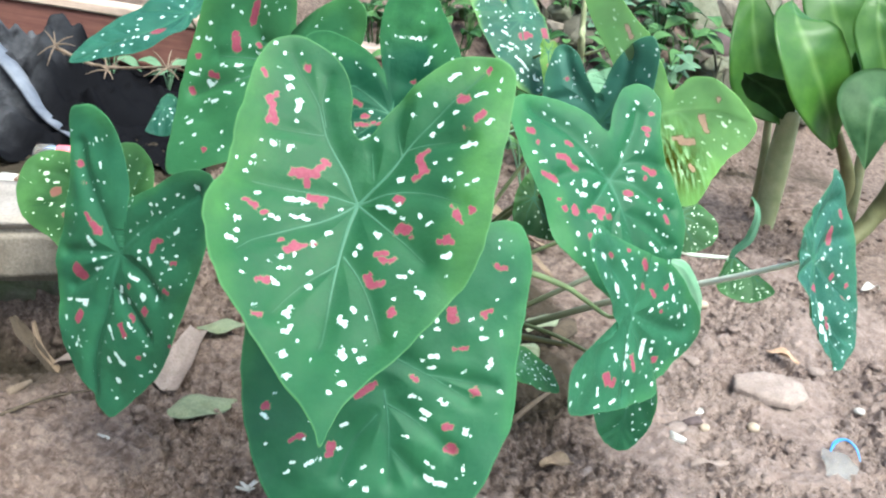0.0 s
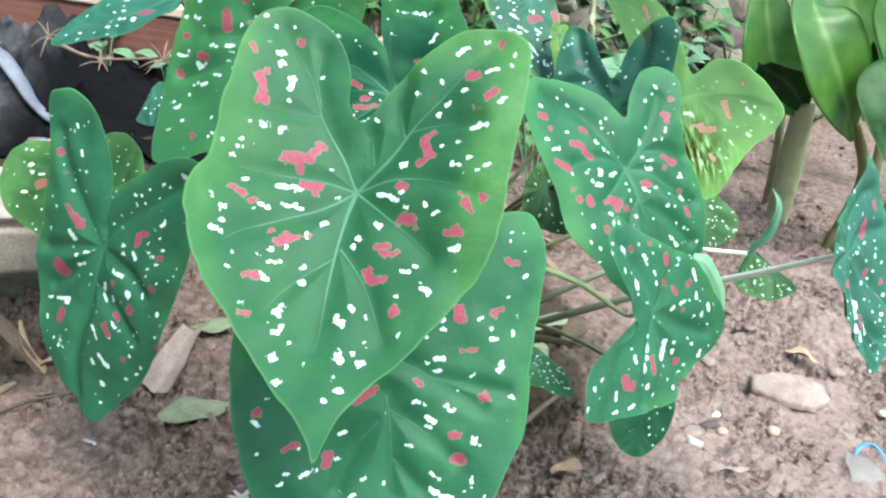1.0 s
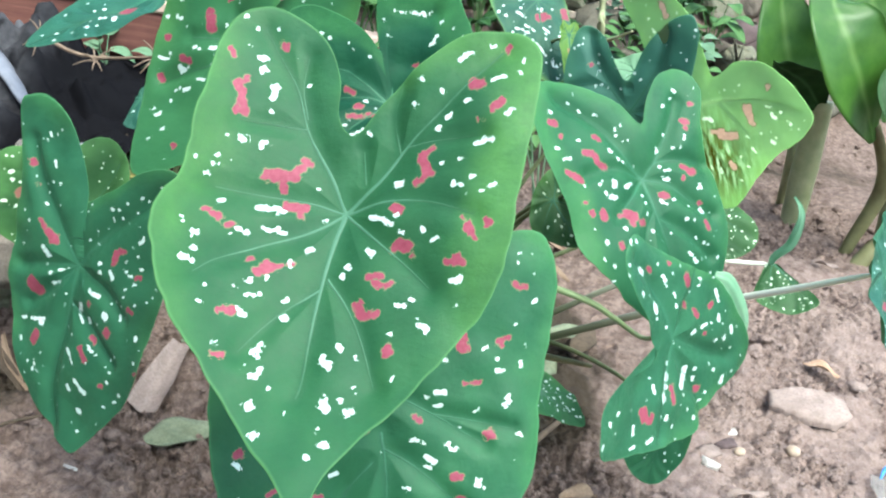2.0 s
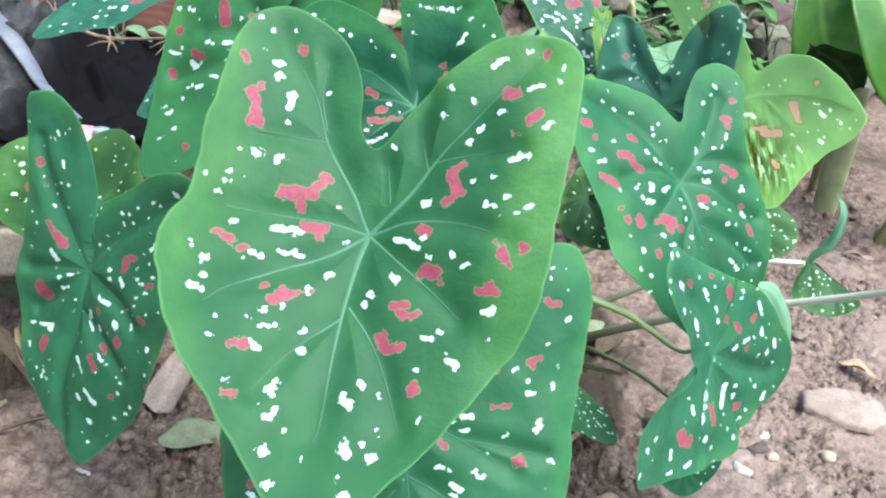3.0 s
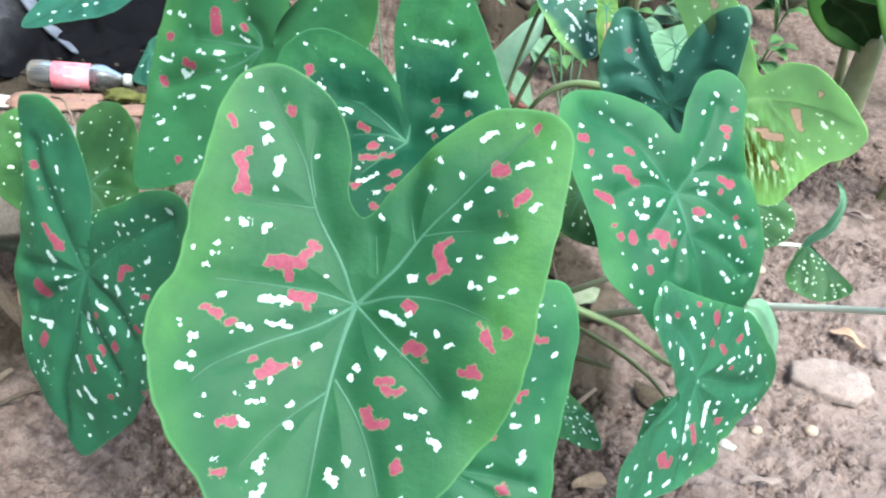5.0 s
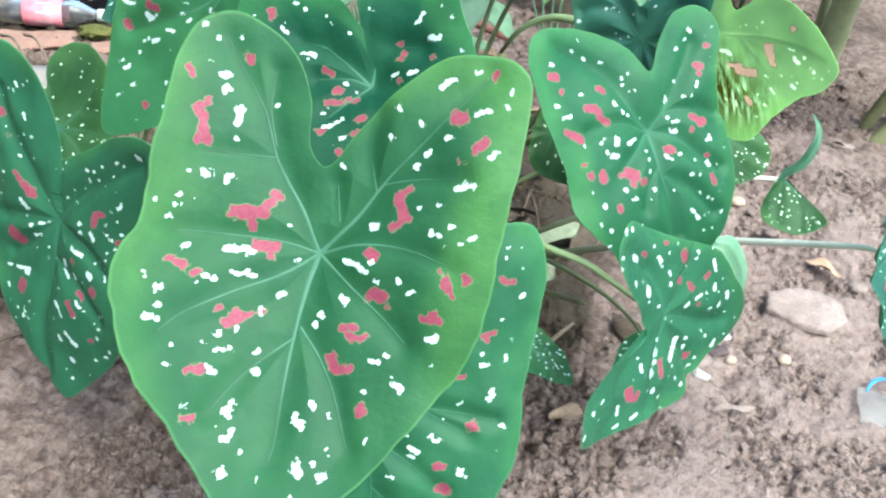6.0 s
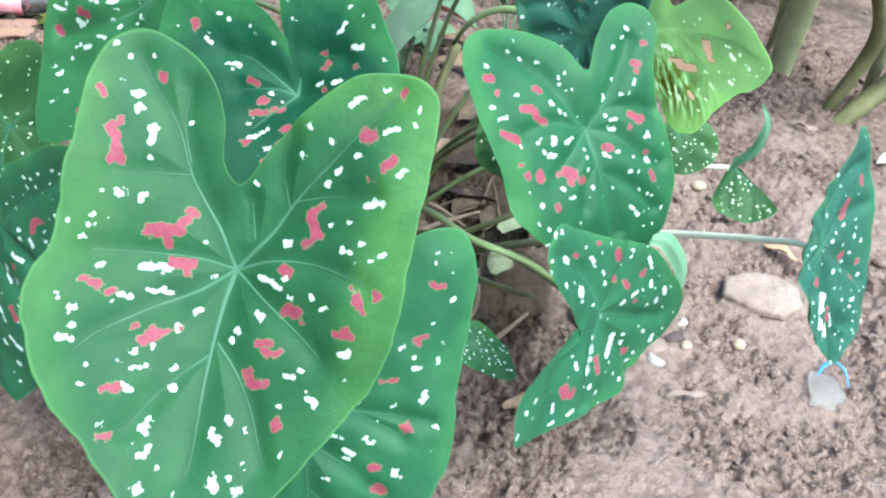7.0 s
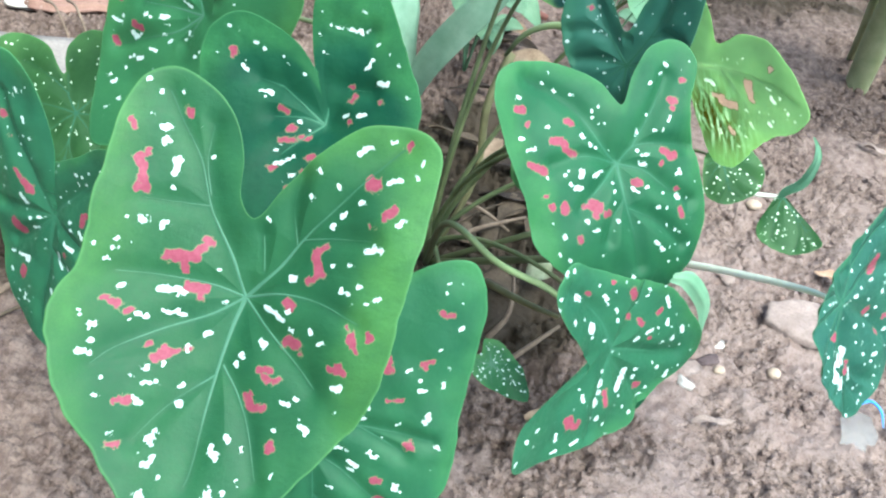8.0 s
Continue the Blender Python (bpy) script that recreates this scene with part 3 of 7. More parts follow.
def vein_strip(name, line, rim, bend, mat, seed=1, fold=0.0, ruffle=0.0012, below=False, pit=0.0, quilt=1.0):
    """One raised vein of a leaf: a thin tapering ridge that follows its face."""
    vx, vy, w = line
    verts, faces = [], []
    way = np.stack([np.gradient(vx), np.gradient(vy)], 1)
    way /= np.linalg.norm(way, axis=1)[:, None] + 1e-9
    for off, lift in ((-0.5, -0.0003), (0.0, 0.00022), (0.5, -0.0003)):
        px, py = vx - way[:, 1] * off * w * 0.0018, vy + way[:, 0] * off * w * 0.0018
        th = np.arctan2(px, py)
        pz = leaf_rise(px, py, np.hypot(px, py) / rim.reach(th), th, bend, fold, ruffle, seed) + (-0.0012 - lift * 1.6 if below else lift + 0.00025) + 0.0022 - quilt * 0.0019 - pit * np.exp(-(np.hypot(px, py) / 0.014) ** 2)
        verts += np.stack([px, py, pz], 1).tolist()
    m = len(vx)
    for r in (0, 1):
        for k in range(m - 1):
            a = r * m + k
            faces.append((a, a + m, a + m + 1, a + 1))
    me = mesh_of(name, verts, faces, mat)
    me.attributes.new("along", "FLOAT", "POINT").data.foreach_set("value", np.tile(np.hypot(vx, vy) / float(rim.table.max()), 3).astype(np.float32))
    return me


def blade(name, rim, bend, top, seed=1, fold=0.0, ruffle=0.0012, pink=(), white=(), flecks=60, fine=1.0, fleck_size=1.8, blotch=None, back=None, ribs=None, quilt=1.0, pit=0.0, blush=()):
    """A heart-shaped leaf blade with its stalk's end at the origin and its tip along y: bent, folded, quilted between the veins, 0.6 mm thick."""
    spokes, rings = int(290 * fine), int(66 * fine)
    s = np.linspace(0, 1, rings + 1)[1:]
    out = rim.evenly(spokes)
    if (out[:, 0] * np.roll(out[:, 1], -1) - out[:, 1] * np.roll(out[:, 0], -1)).sum() > 0:
        out = out[::-1]
    th, far = np.arctan2(out[:, 0], out[:, 1]), np.hypot(*out.T)
    far = far * (1 + 0.003 * np.sin(th * 23 + seed) + 0.002 * np.sin(th * 41 + 2 * seed))
    out = np.stack([far * np.sin(th), far * np.cos(th)], 1)
    swing = th * (1 - 0.17 * (np.abs(th) / np.pi) ** 5)
    via = np.stack([far * np.sin(swing), far * np.cos(swing)], 1) / 2
    S, K = np.meshgrid(s, np.arange(spokes), indexing="ij")
    S, K = S.ravel(), K.ravel()
    x = 2 * S * (1 - S) * via[K, 0] + S * S * out[K, 0]
    y = 2 * S * (1 - S) * via[K, 1] + S * S * out[K, 1]
    T = th[K]
    x, y, T, S = np.r_[0, x], np.r_[0, y], np.r_[0, T], np.r_[0, S]
    near = np.full(len(x), 1.0)
    vein = np.zeros(len(x))
    for vx, vy, w in vein_lines(rim, ribs):
        for k in range(len(vx) - 1):
            ax, ay, bx, by = vx[k], vy[k], vx[k + 1], vy[k + 1]
            lx, ly = bx - ax, by - ay
            u = np.clip(((x - ax) * lx + (y - ay) * ly) / (lx * lx + ly * ly + 1e-12), 0, 1)
            d = np.hypot(x - ax - u * lx, y - ay - u * ly)
            near = np.minimum(near, d / (0.5 + 0.5 * w[k] / 1.15))
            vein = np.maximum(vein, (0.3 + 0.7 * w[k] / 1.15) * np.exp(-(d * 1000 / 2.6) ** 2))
    hub = np.hypot(x, y)
    z = leaf_rise(x, y, S, T, bend, fold, ruffle, seed) + 0.0022 - quilt * 0.0019 * np.exp(-(near / 0.011) ** 2) - pit * np.exp(-(hub / 0.014) ** 2)
    near_stalk = np.exp(-(hub / (0.42 * float(rim.table.max()))) ** 2)
    white = list(white) + scattered(rim, flecks, seed, 0.6, fleck_size, list(white) + list(pink))
    tint = S * (1 - 0.40 * np.exp(-(T / 0.75) ** 2))
    for way, wide, much in blush:
        tint = tint + much * S * np.exp(-(((T - way + np.pi) % (2 * np.pi) - np.pi) / wide) ** 2)
    fields = {"pink": spots_field(x, y, pink), "white": spots_field(x, y, white), "vein": vein * near_stalk, "crease_shade": vein * (1 - near_stalk), "rim": S, "tint": tint}
    if blotch:
        fields["blotch"] = np.exp(-((x * 100 - blotch[0]) ** 2 + (y * 100 - blotch[1]) ** 2) / blotch[2] ** 2)
    k = len(x)
    verts = np.r_[np.stack([x, y, z], 1), np.stack([x, y, z - 0.0006 * (1.0 - 0.6 * S)], 1)]
    ring = 1 + np.arange(rings - 1)[:, None] * spokes + np.arange(spokes)[None]
    step = 1 + np.arange(rings - 1)[:, None] * spokes + (np.arange(spokes)[None] + 1) % spokes
    quads = np.stack([ring.ravel(), ring.ravel() + spokes, step.ravel() + spokes, step.ravel()], 1)
    fan = [(0, 1 + i, 1 + (i + 1) % spokes) for i in range(spokes)]
    last = k - spokes + np.arange(spokes)
    lip = np.stack([last, last + k, np.roll(last, -1) + k, np.roll(last, -1)], 1)
    faces = quads[:, ::-1].tolist() + [f[::-1] for f in fan] + (quads + k).tolist() + [tuple(v + k for v in f) for f in fan] + lip[:, ::-1].tolist()
    n_top = len(quads) + len(fan)
    slots = [0] * n_top + [1] * n_top + [0] * len(lip)
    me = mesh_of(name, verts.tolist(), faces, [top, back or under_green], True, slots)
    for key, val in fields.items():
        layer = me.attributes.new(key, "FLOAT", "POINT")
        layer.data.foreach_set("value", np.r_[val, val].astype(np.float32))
    return me


def facing(at, up, tip):
    """The pose of a leaf at a place, from the way its upper side faces and the way its tip points."""
    n = Vector(up).normalized()
    y = Vector(tip)
    y = (y - n * y.dot(n)).normalized()
    x = y.cross(n)
    return Matrix(((x.x, y.x, n.x, at[0]), (x.y, y.y, n.y, at[1]), (x.z, y.z, n.z, at[2]), (0, 0, 0, 1)))


def caladium_leaf(plant, label, at, up, tip, outline, bend, top, stalk=None, stalk_mat=None, thick=0.0028, **shape):
    """A leaf under its plant: the blade, and its stalk as a piece of its own."""
    m, rim = facing(at, up, tip), Rim(outline)
    leaf = part("leaf", blade("leaf", rim, bend, top, **shape), plant, label, m)
    same = {k: shape[k] for k in ("seed", "fold", "ruffle", "pit", "quilt") if k in shape}
    ribs = {fresh_green: fresh_vein, bright_green: fresh_vein, pale_green: pale_vein}.get(top, deep_vein)
    for line in vein_lines(rim, shape.get("ribs")):
        part("vein", vein_strip("vein", line, rim, bend, ribs, below=top is pale_green, **same), leaf, at=m)
    if stalk is not None:
        a = m @ Vector((0, 0, -0.0015 - 0.0019 * shape.get("quilt", 1.0) - thick * 0.5 - shape.get("pit", 0.0)))
        if len(stalk) == 1:
            d = Vector(stalk[0])
            far = (d - a).length
            b, c = m @ Vector((0, -0.10 * far, -0.32 * far)), d + Vector((0, 0, 0.35 * far))
            line = [a * (1 - u) ** 3 + b * (3 * u * (1 - u) ** 2) + c * (3 * u * u * (1 - u)) + d * u ** 3 for u in (0, 0.12, 0.25, 0.4, 0.55, 0.7, 0.85, 1)]
        else:
            line = [a, *stalk]
        part("leaf_stalk", tube("leaf_stalk", line, [thick * 0.45, thick * 0.8, thick, thick * 1.1, thick * 1.5], stalk_mat or stalk_green), leaf, at=Matrix.Identity(4))
    return leaf


MAIN = (0.03, 1.00, 0.0)
LEFT = (-0.33, 1.00, 0.0)
caladium = thing("caladium_plant", MAIN, "caladium with green heart-shaped leaves flecked white and pink, in soil", "plant", "caladium plants")
caladium_left = thing("caladium_plant", LEFT, "smaller caladium clump with dark spotted leaves beside a concrete block", "plant", "caladium plants")
M_STALK = [(0.192, 0.690, 0.231), (0.165, 0.700, 0.243), (0.145, 0.705, 0.252), (0.105, 0.720, 0.256), (0.055, 0.82, 0.21), MAIN]
N_STALK = [(0.347, 0.7, 0.296), (0.324, 0.76, 0.254), (0.287, 0.82, 0.209), (0.247, 0.86, 0.175), MAIN]
O_STALK = [(0.417, 1.0, 0.185), (0.366, 0.99, 0.188), (0.326, 0.97, 0.196), (0.241, 0.95, 0.168), MAIN]
caladium_leaf(caladium, 'large fresh green heart-shaped leaf with pink patches', (-0.0381, 0.5063, 0.3832), (-0.176, -0.764, 0.621), (0.055, -0.638, -0.768),
              [(0.0, 15.9), (-0.3, 14.8), (-0.8, 13.4), (-1.9, 12.0), (-3.9, 9.9), (-6.5, 6.7), (-7.8, 4.9), (-8.7, 2.4), (-9.2, -0.6), (-9.9, -4.0), (-10.4, -7.5), (-9.9, -9.1), (-8.6, -9.6), (-6.2, -9.4), (-3.9, -7.9), (-2.0, -6.1), (-0.7, -4.5), (0.0, -4.4), (0.6, -5.5), (0.6, -7.5), (1.4, -9.8), (3.3, -11.5), (5.1, -11.9), (6.6, -10.4), (7.1, -7.5), (7.4, -4.6), (7.7, -1.2), (8.3, 0.9), (8.0, 3.3), (7.0, 6.1), (5.4, 8.7), (3.5, 11.4), (1.6, 13.5), (0.5, 14.9)],
              (3.35, 1.35, 1.06, 25.41, 7.71, 7.64, 5.18), fresh_green, [MAIN], fine=1.9, flecks=6, seed=3, ruffle=0.0015, quilt=1.5, pit=0.003, blush=[(-1.8, 0.8, 0.26), (1.9, 0.6, 0.06), (3.14, 0.5, -0.24)],
              pink=[(58.7, -68.4, 57.8, -66.7, 4.8), (55.0, -72.8, 54.5, -71.2, 2.4), (56.9, -64.6, 55.5, -57.3, 4.3), (57.0, -52.8, 53.8, -53.3, 3.9), (63.3, -88.3, 61.8, -84.2, 2.3), (38.5, -96.3, 37.0, -95.7, 4.4), (22.7, -28.4, 22.0, -27.5, 5.1), (23.9, -24.4, 26.3, -21.2, 5.0), (39.7, -18.4, 26.6, -19.0, 5.8), (33.1, -16.3, 32.7, -11.8, 3.7), (41.5, -17.4, 39.5, -19.4, 3.8), (29.0, -2.9, 21.7, -2.6, 5.4), (23.8, 0.0, 22.8, 2.8, 3.8), (61.4, 8.1, 59.1, 9.2, 3.8), (65.0, 6.6, 62.7, 7.6, 1.6), (55.5, 13.3, 53.5, 11.7, 3.0), (44.4, 29.6, 43.0, 28.9, 3.0), (38.7, 35.6, 34.0, 33.5, 4.6), (35.4, 31.6, 32.7, 32.9, 4.8)] + [(30.6, 32.2, 23.8, 30.4, 2.0), (50.0, 58.4, 47.8, 58.1, 4.1), (47.0, 56.7, 2.2), (50.4, 80.6, 48.8, 80.5, 3.4), (-69.7, -66.3, -71.1, -65.9, 7.4), (-78.5, -51.0, -82.8, -54.1, 4.3), (-71.4, -44.6, -73.3, -44.9, 2.2), (-85.4, -86.1, -86.9, -87.9, 3.2), (-40.8, -28.4, -47.6, -32.2, 3.1), (-41.2, -26.6, -43.7, -20.0, 5.3), (-43.5, -16.9, -39.1, -13.6, 3.5), (-44.7, -17.8, -46.7, -17.3, 3.4), (-27.0, -0.9, -30.9, 0.8, 5.1), (-63.1, 7.1, -64.8, 9.0, 1.7), (-65.8, 11.4, -67.8, 15.2, 3.6), (-68.6, 17.0, -70.3, 19.3, 1.7), (-76.1, 10.9, -77.0, 10.8, 4.1), (-55.6, 30.2, -63.7, 30.5, 3.0), (-59.8, 28.4, -61.6, 27.4, 2.7)] + [(-27.6, 20.7, -29.7, 19.2, 4.0), (-32.2, 19.3, -35.1, 20.7, 5.9), (-37.3, 25.5, 3.4), (-16.2, 36.2, -21.9, 35.9, 3.7), (-19.2, 39.4, -22.6, 41.2, 3.7), (-24.8, 42.3, -27.7, 39.8, 2.9), (-11.0, 51.5, -13.0, 55.2, 5.5), (-14.9, 56.3, -20.6, 55.9, 3.9), (-26.9, 75.8, -29.8, 75.6, 3.2), (-27.5, 73.4, -28.2, 74.0, 3.8)],
              white=[(58.7, -110.9, 1.6), (53.2, -105.8, 1.8), (42.4, -105.9, 1.5), (54.0, -92.6, 2.0), (49.4, -85.8, 46.2, -86.9, 2.7), (47.0, -88.0, 2.5), (47.8, -78.9, 47.1, -79.4, 3.0), (41.2, -69.9, 40.0, -70.3, 3.0), (40.3, -67.5, 40.0, -64.5, 2.8), (41.6, -62.0, 1.8), (24.2, -73.7, 23.1, -73.9, 1.8), (30.8, -88.9, 1.3), (60.0, -36.8, 2.1), (56.6, -37.8, 54.9, -37.6, 1.4), (53.4, -35.6, 52.2, -35.4, 3.1), (51.3, -38.2, 1.3), (44.2, -33.8, 43.5, -34.7, 2.6), (41.6, -35.9, 2.8), (62.8, -25.1, 0.9), (64.1, -23.8, 0.9), (72.3, -21.5, 1.0), (57.2, -24.7, 0.9), (64.9, -19.6, 63.7, -19.8, 1.6), (67.7, -13.8, 2.5), (14.5, -13.2, 1.9)] + [(60.3, 0.2, 59.3, -0.8, 2.1), (42.9, -0.5, 34.8, -0.5, 3.4), (33.9, 0.4, 31.0, 1.4, 2.3), (34.1, 2.8, 33.0, 2.9, 1.2), (73.2, 13.5, 1.6), (71.2, 15.4, 1.5), (67.2, 19.9, 66.2, 19.9, 2.7), (67.2, 22.2, 1.5), (66.2, 29.0, 1.8), (70.2, 33.8, 68.0, 34.0, 2.2), (70.1, 32.6, 69.6, 35.2, 1.5), (67.0, 34.4, 66.1, 34.7, 1.7), (53.9, 16.7, 1.3), (50.4, 14.0, 49.1, 14.3, 1.8), (47.2, 15.1, 2.1), (40.2, 11.5, 36.8, 11.8, 2.3), (35.0, 11.4, 33.2, 10.9, 1.9), (32.6, 12.3, 29.6, 12.7, 1.6), (11.6, 3.7, 9.9, 3.6, 1.4), (16.9, 21.9, 15.2, 20.9, 2.1), (34.5, 39.5, 2.5)] + [(42.3, 41.8, 40.8, 41.6, 2.7), (46.8, 45.5, 1.3), (41.6, 49.3, 38.6, 49.4, 1.8), (37.1, 48.1, 36.0, 48.2, 2.0), (58.4, 47.5, 1.8), (59.1, 55.8, 1.3), (43.9, 56.9, 43.1, 56.9, 1.5), (42.7, 59.1, 41.6, 59.4, 2.0), (24.2, 59.3, 3.5), (50.6, 74.9, 2.1), (35.7, 77.4, 34.1, 77.1, 2.0), (32.2, 73.9, 2.6), (32.4, 77.8, 33.0, 80.0, 1.3), (36.7, 84.2, 1.2), (38.2, 86.8, 1.6), (34.0, 90.3, 32.2, 89.6, 3.0), (31.4, 88.2, 30.1, 86.8, 2.7), (24.9, 95.6, 1.9), (1.5, 82.2, -0.5, 82.9, 3.5), (2.6, 78.9, 3.3, 80.6, 2.4), (-4.2, 72.8, -5.5, 73.9, 2.6), (-12.3, 76.9, -13.4, 79.5, 1.2), (-13.7, 93.9, 1.9)] + [(-15.4, 95.3, 1.0), (-3.3, 31.2, -5.4, 31.8, 1.4), (-3.9, 29.9, 1.5), (-1.4, 35.1, -1.7, 36.0, 2.0), (-36.5, -56.0, -36.9, -56.9, 2.2), (-40.6, -71.0, 3.3), (-51.5, -63.5, 2.0), (-61.0, -81.4, 2.5), (-63.4, -83.6, -66.8, -84.7, 2.3), (-77.5, -88.3, -78.9, -89.1, 1.1), (-94.6, -78.8, 2.6), (-90.4, -72.3, -93.0, -71.6, 1.9), (-77.5, -67.9, -84.5, -69.4, 2.0), (-64.3, -56.2, -65.6, -56.7, 2.5), (-54.4, -49.1, -55.9, -49.7, 2.0), (-49.2, -43.2, -50.5, -43.4, 2.2), (-86.2, -46.7, -88.3, -49.0, 2.0), (-70.0, -31.9, -73.0, -33.0, 2.9), (-75.0, -33.6, -77.2, -33.0, 3.2), (-61.7, -24.0, -62.6, -24.2, 2.5), (-52.4, -23.3, 1.6), (-58.2, -11.0, 2.8)] + [(-60.0, -10.1, -62.5, -9.8, 1.8), (-68.0, -13.7, -69.4, -13.7, 1.8), (-72.5, -5.8, -74.2, -6.1, 1.3), (-78.0, -8.4, -79.8, -9.1, 2.0), (-28.2, -13.1, -30.8, -14.1, 3.0), (-28.1, -15.1, 2.0), (-14.7, 3.4, -20.3, 5.1, 1.9), (-21.7, 5.7, -25.9, 8.5, 2.2), (-28.7, 4.2, -29.5, 4.0, 2.1), (-30.6, 13.0, -31.9, 13.4, 1.4), (-42.9, 11.9, -43.6, 13.1, 1.4), (-47.6, 18.3, -50.6, 17.2, 2.0), (-14.5, 22.0, -15.7, 23.2, 3.6), (-58.8, 39.5, -61.8, 39.7, 2.7), (-62.2, 38.7, 2.9), (-61.1, 52.0, 2.0), (-38.4, 48.2, -39.5, 48.6, 1.5), (-31.1, 51.6, -35.3, 52.1, 2.0), (-42.1, 58.3, 1.3), (-43.5, 61.7, -45.9, 63.5, 2.7), (-46.7, 64.3, 2.6)] + [(-28.8, 66.4, 2.5), (-31.3, 88.3, 2.4), (31.6, 104.4, 4.8), (26.4, 117.8, 3.4), (1.7, 127.2, 3.1), (-3.7, 121.1, -5.6, 121.3, 2.8), (-1.0, 114.8, 1.7), (-0.4, 103.2, -2.4, 104.4, 3.6), (-0.7, 98.1, -1.3, 99.6, 1.6), (-8.5, 100.1, 2.2), (-11.5, 105.8, -13.9, 104.9, 3.0)],
              ribs=[(1.3, 0.0, 0.0, 4.8, 17.5, 8.9, 42.7, 11.1, 69.6, 11.7, 92.4, 12.8, 99.7), (1.0, 0.0, 0.0, 8.0, -19.3, 17.5, -36.0, 22.8, -47.1, 29.2, -69.7, 40.1, -89.3, 49.0, -106.1), (1.1, 0.0, 0.0, -18.8, -17.3, -32.6, -34.3, -49.1, -50.9, -67.6, -69.7, -83.7, -85.4), (0.8, 0.0, 0.0, -22.9, -4.6, -46.1, -2.6, -68.7, 5.4), (0.8, 0.0, 0.0, -18.2, 16.3, -34.8, 30.6, -46.8, 42.5), (0.6, 5.9, 37.1, -5.6, 52.7, -14.4, 70.8, -22.4, 93.2), (0.7, 0.0, 0.0, 18.3, -5.0, 42.6, -7.3, 63.5, -7.9), (0.8, 0.0, 0.0, 17.0, 11.1, 39.3, 21.0, 57.1, 31.7, 64.9, 40.5)] + [(0.6, 8.9, 42.7, 22.6, 53.7, 33.6, 65.2, 42.3, 78.2), (0.4, 22.8, -47.1, 39.4, -47.4, 54.7, -48.0), (0.4, -32.6, -34.3, -49.7, -36.6, -72.0, -37.2), (0.4, -29.1, -31.5, -25.8, -51.1, -29.5, -69.0), (0.4, -10.5, -15.7, -8.8, -34.1), (0.4, 23.1, -52.8, 26.7, -72.9, 24.9, -90.7)])
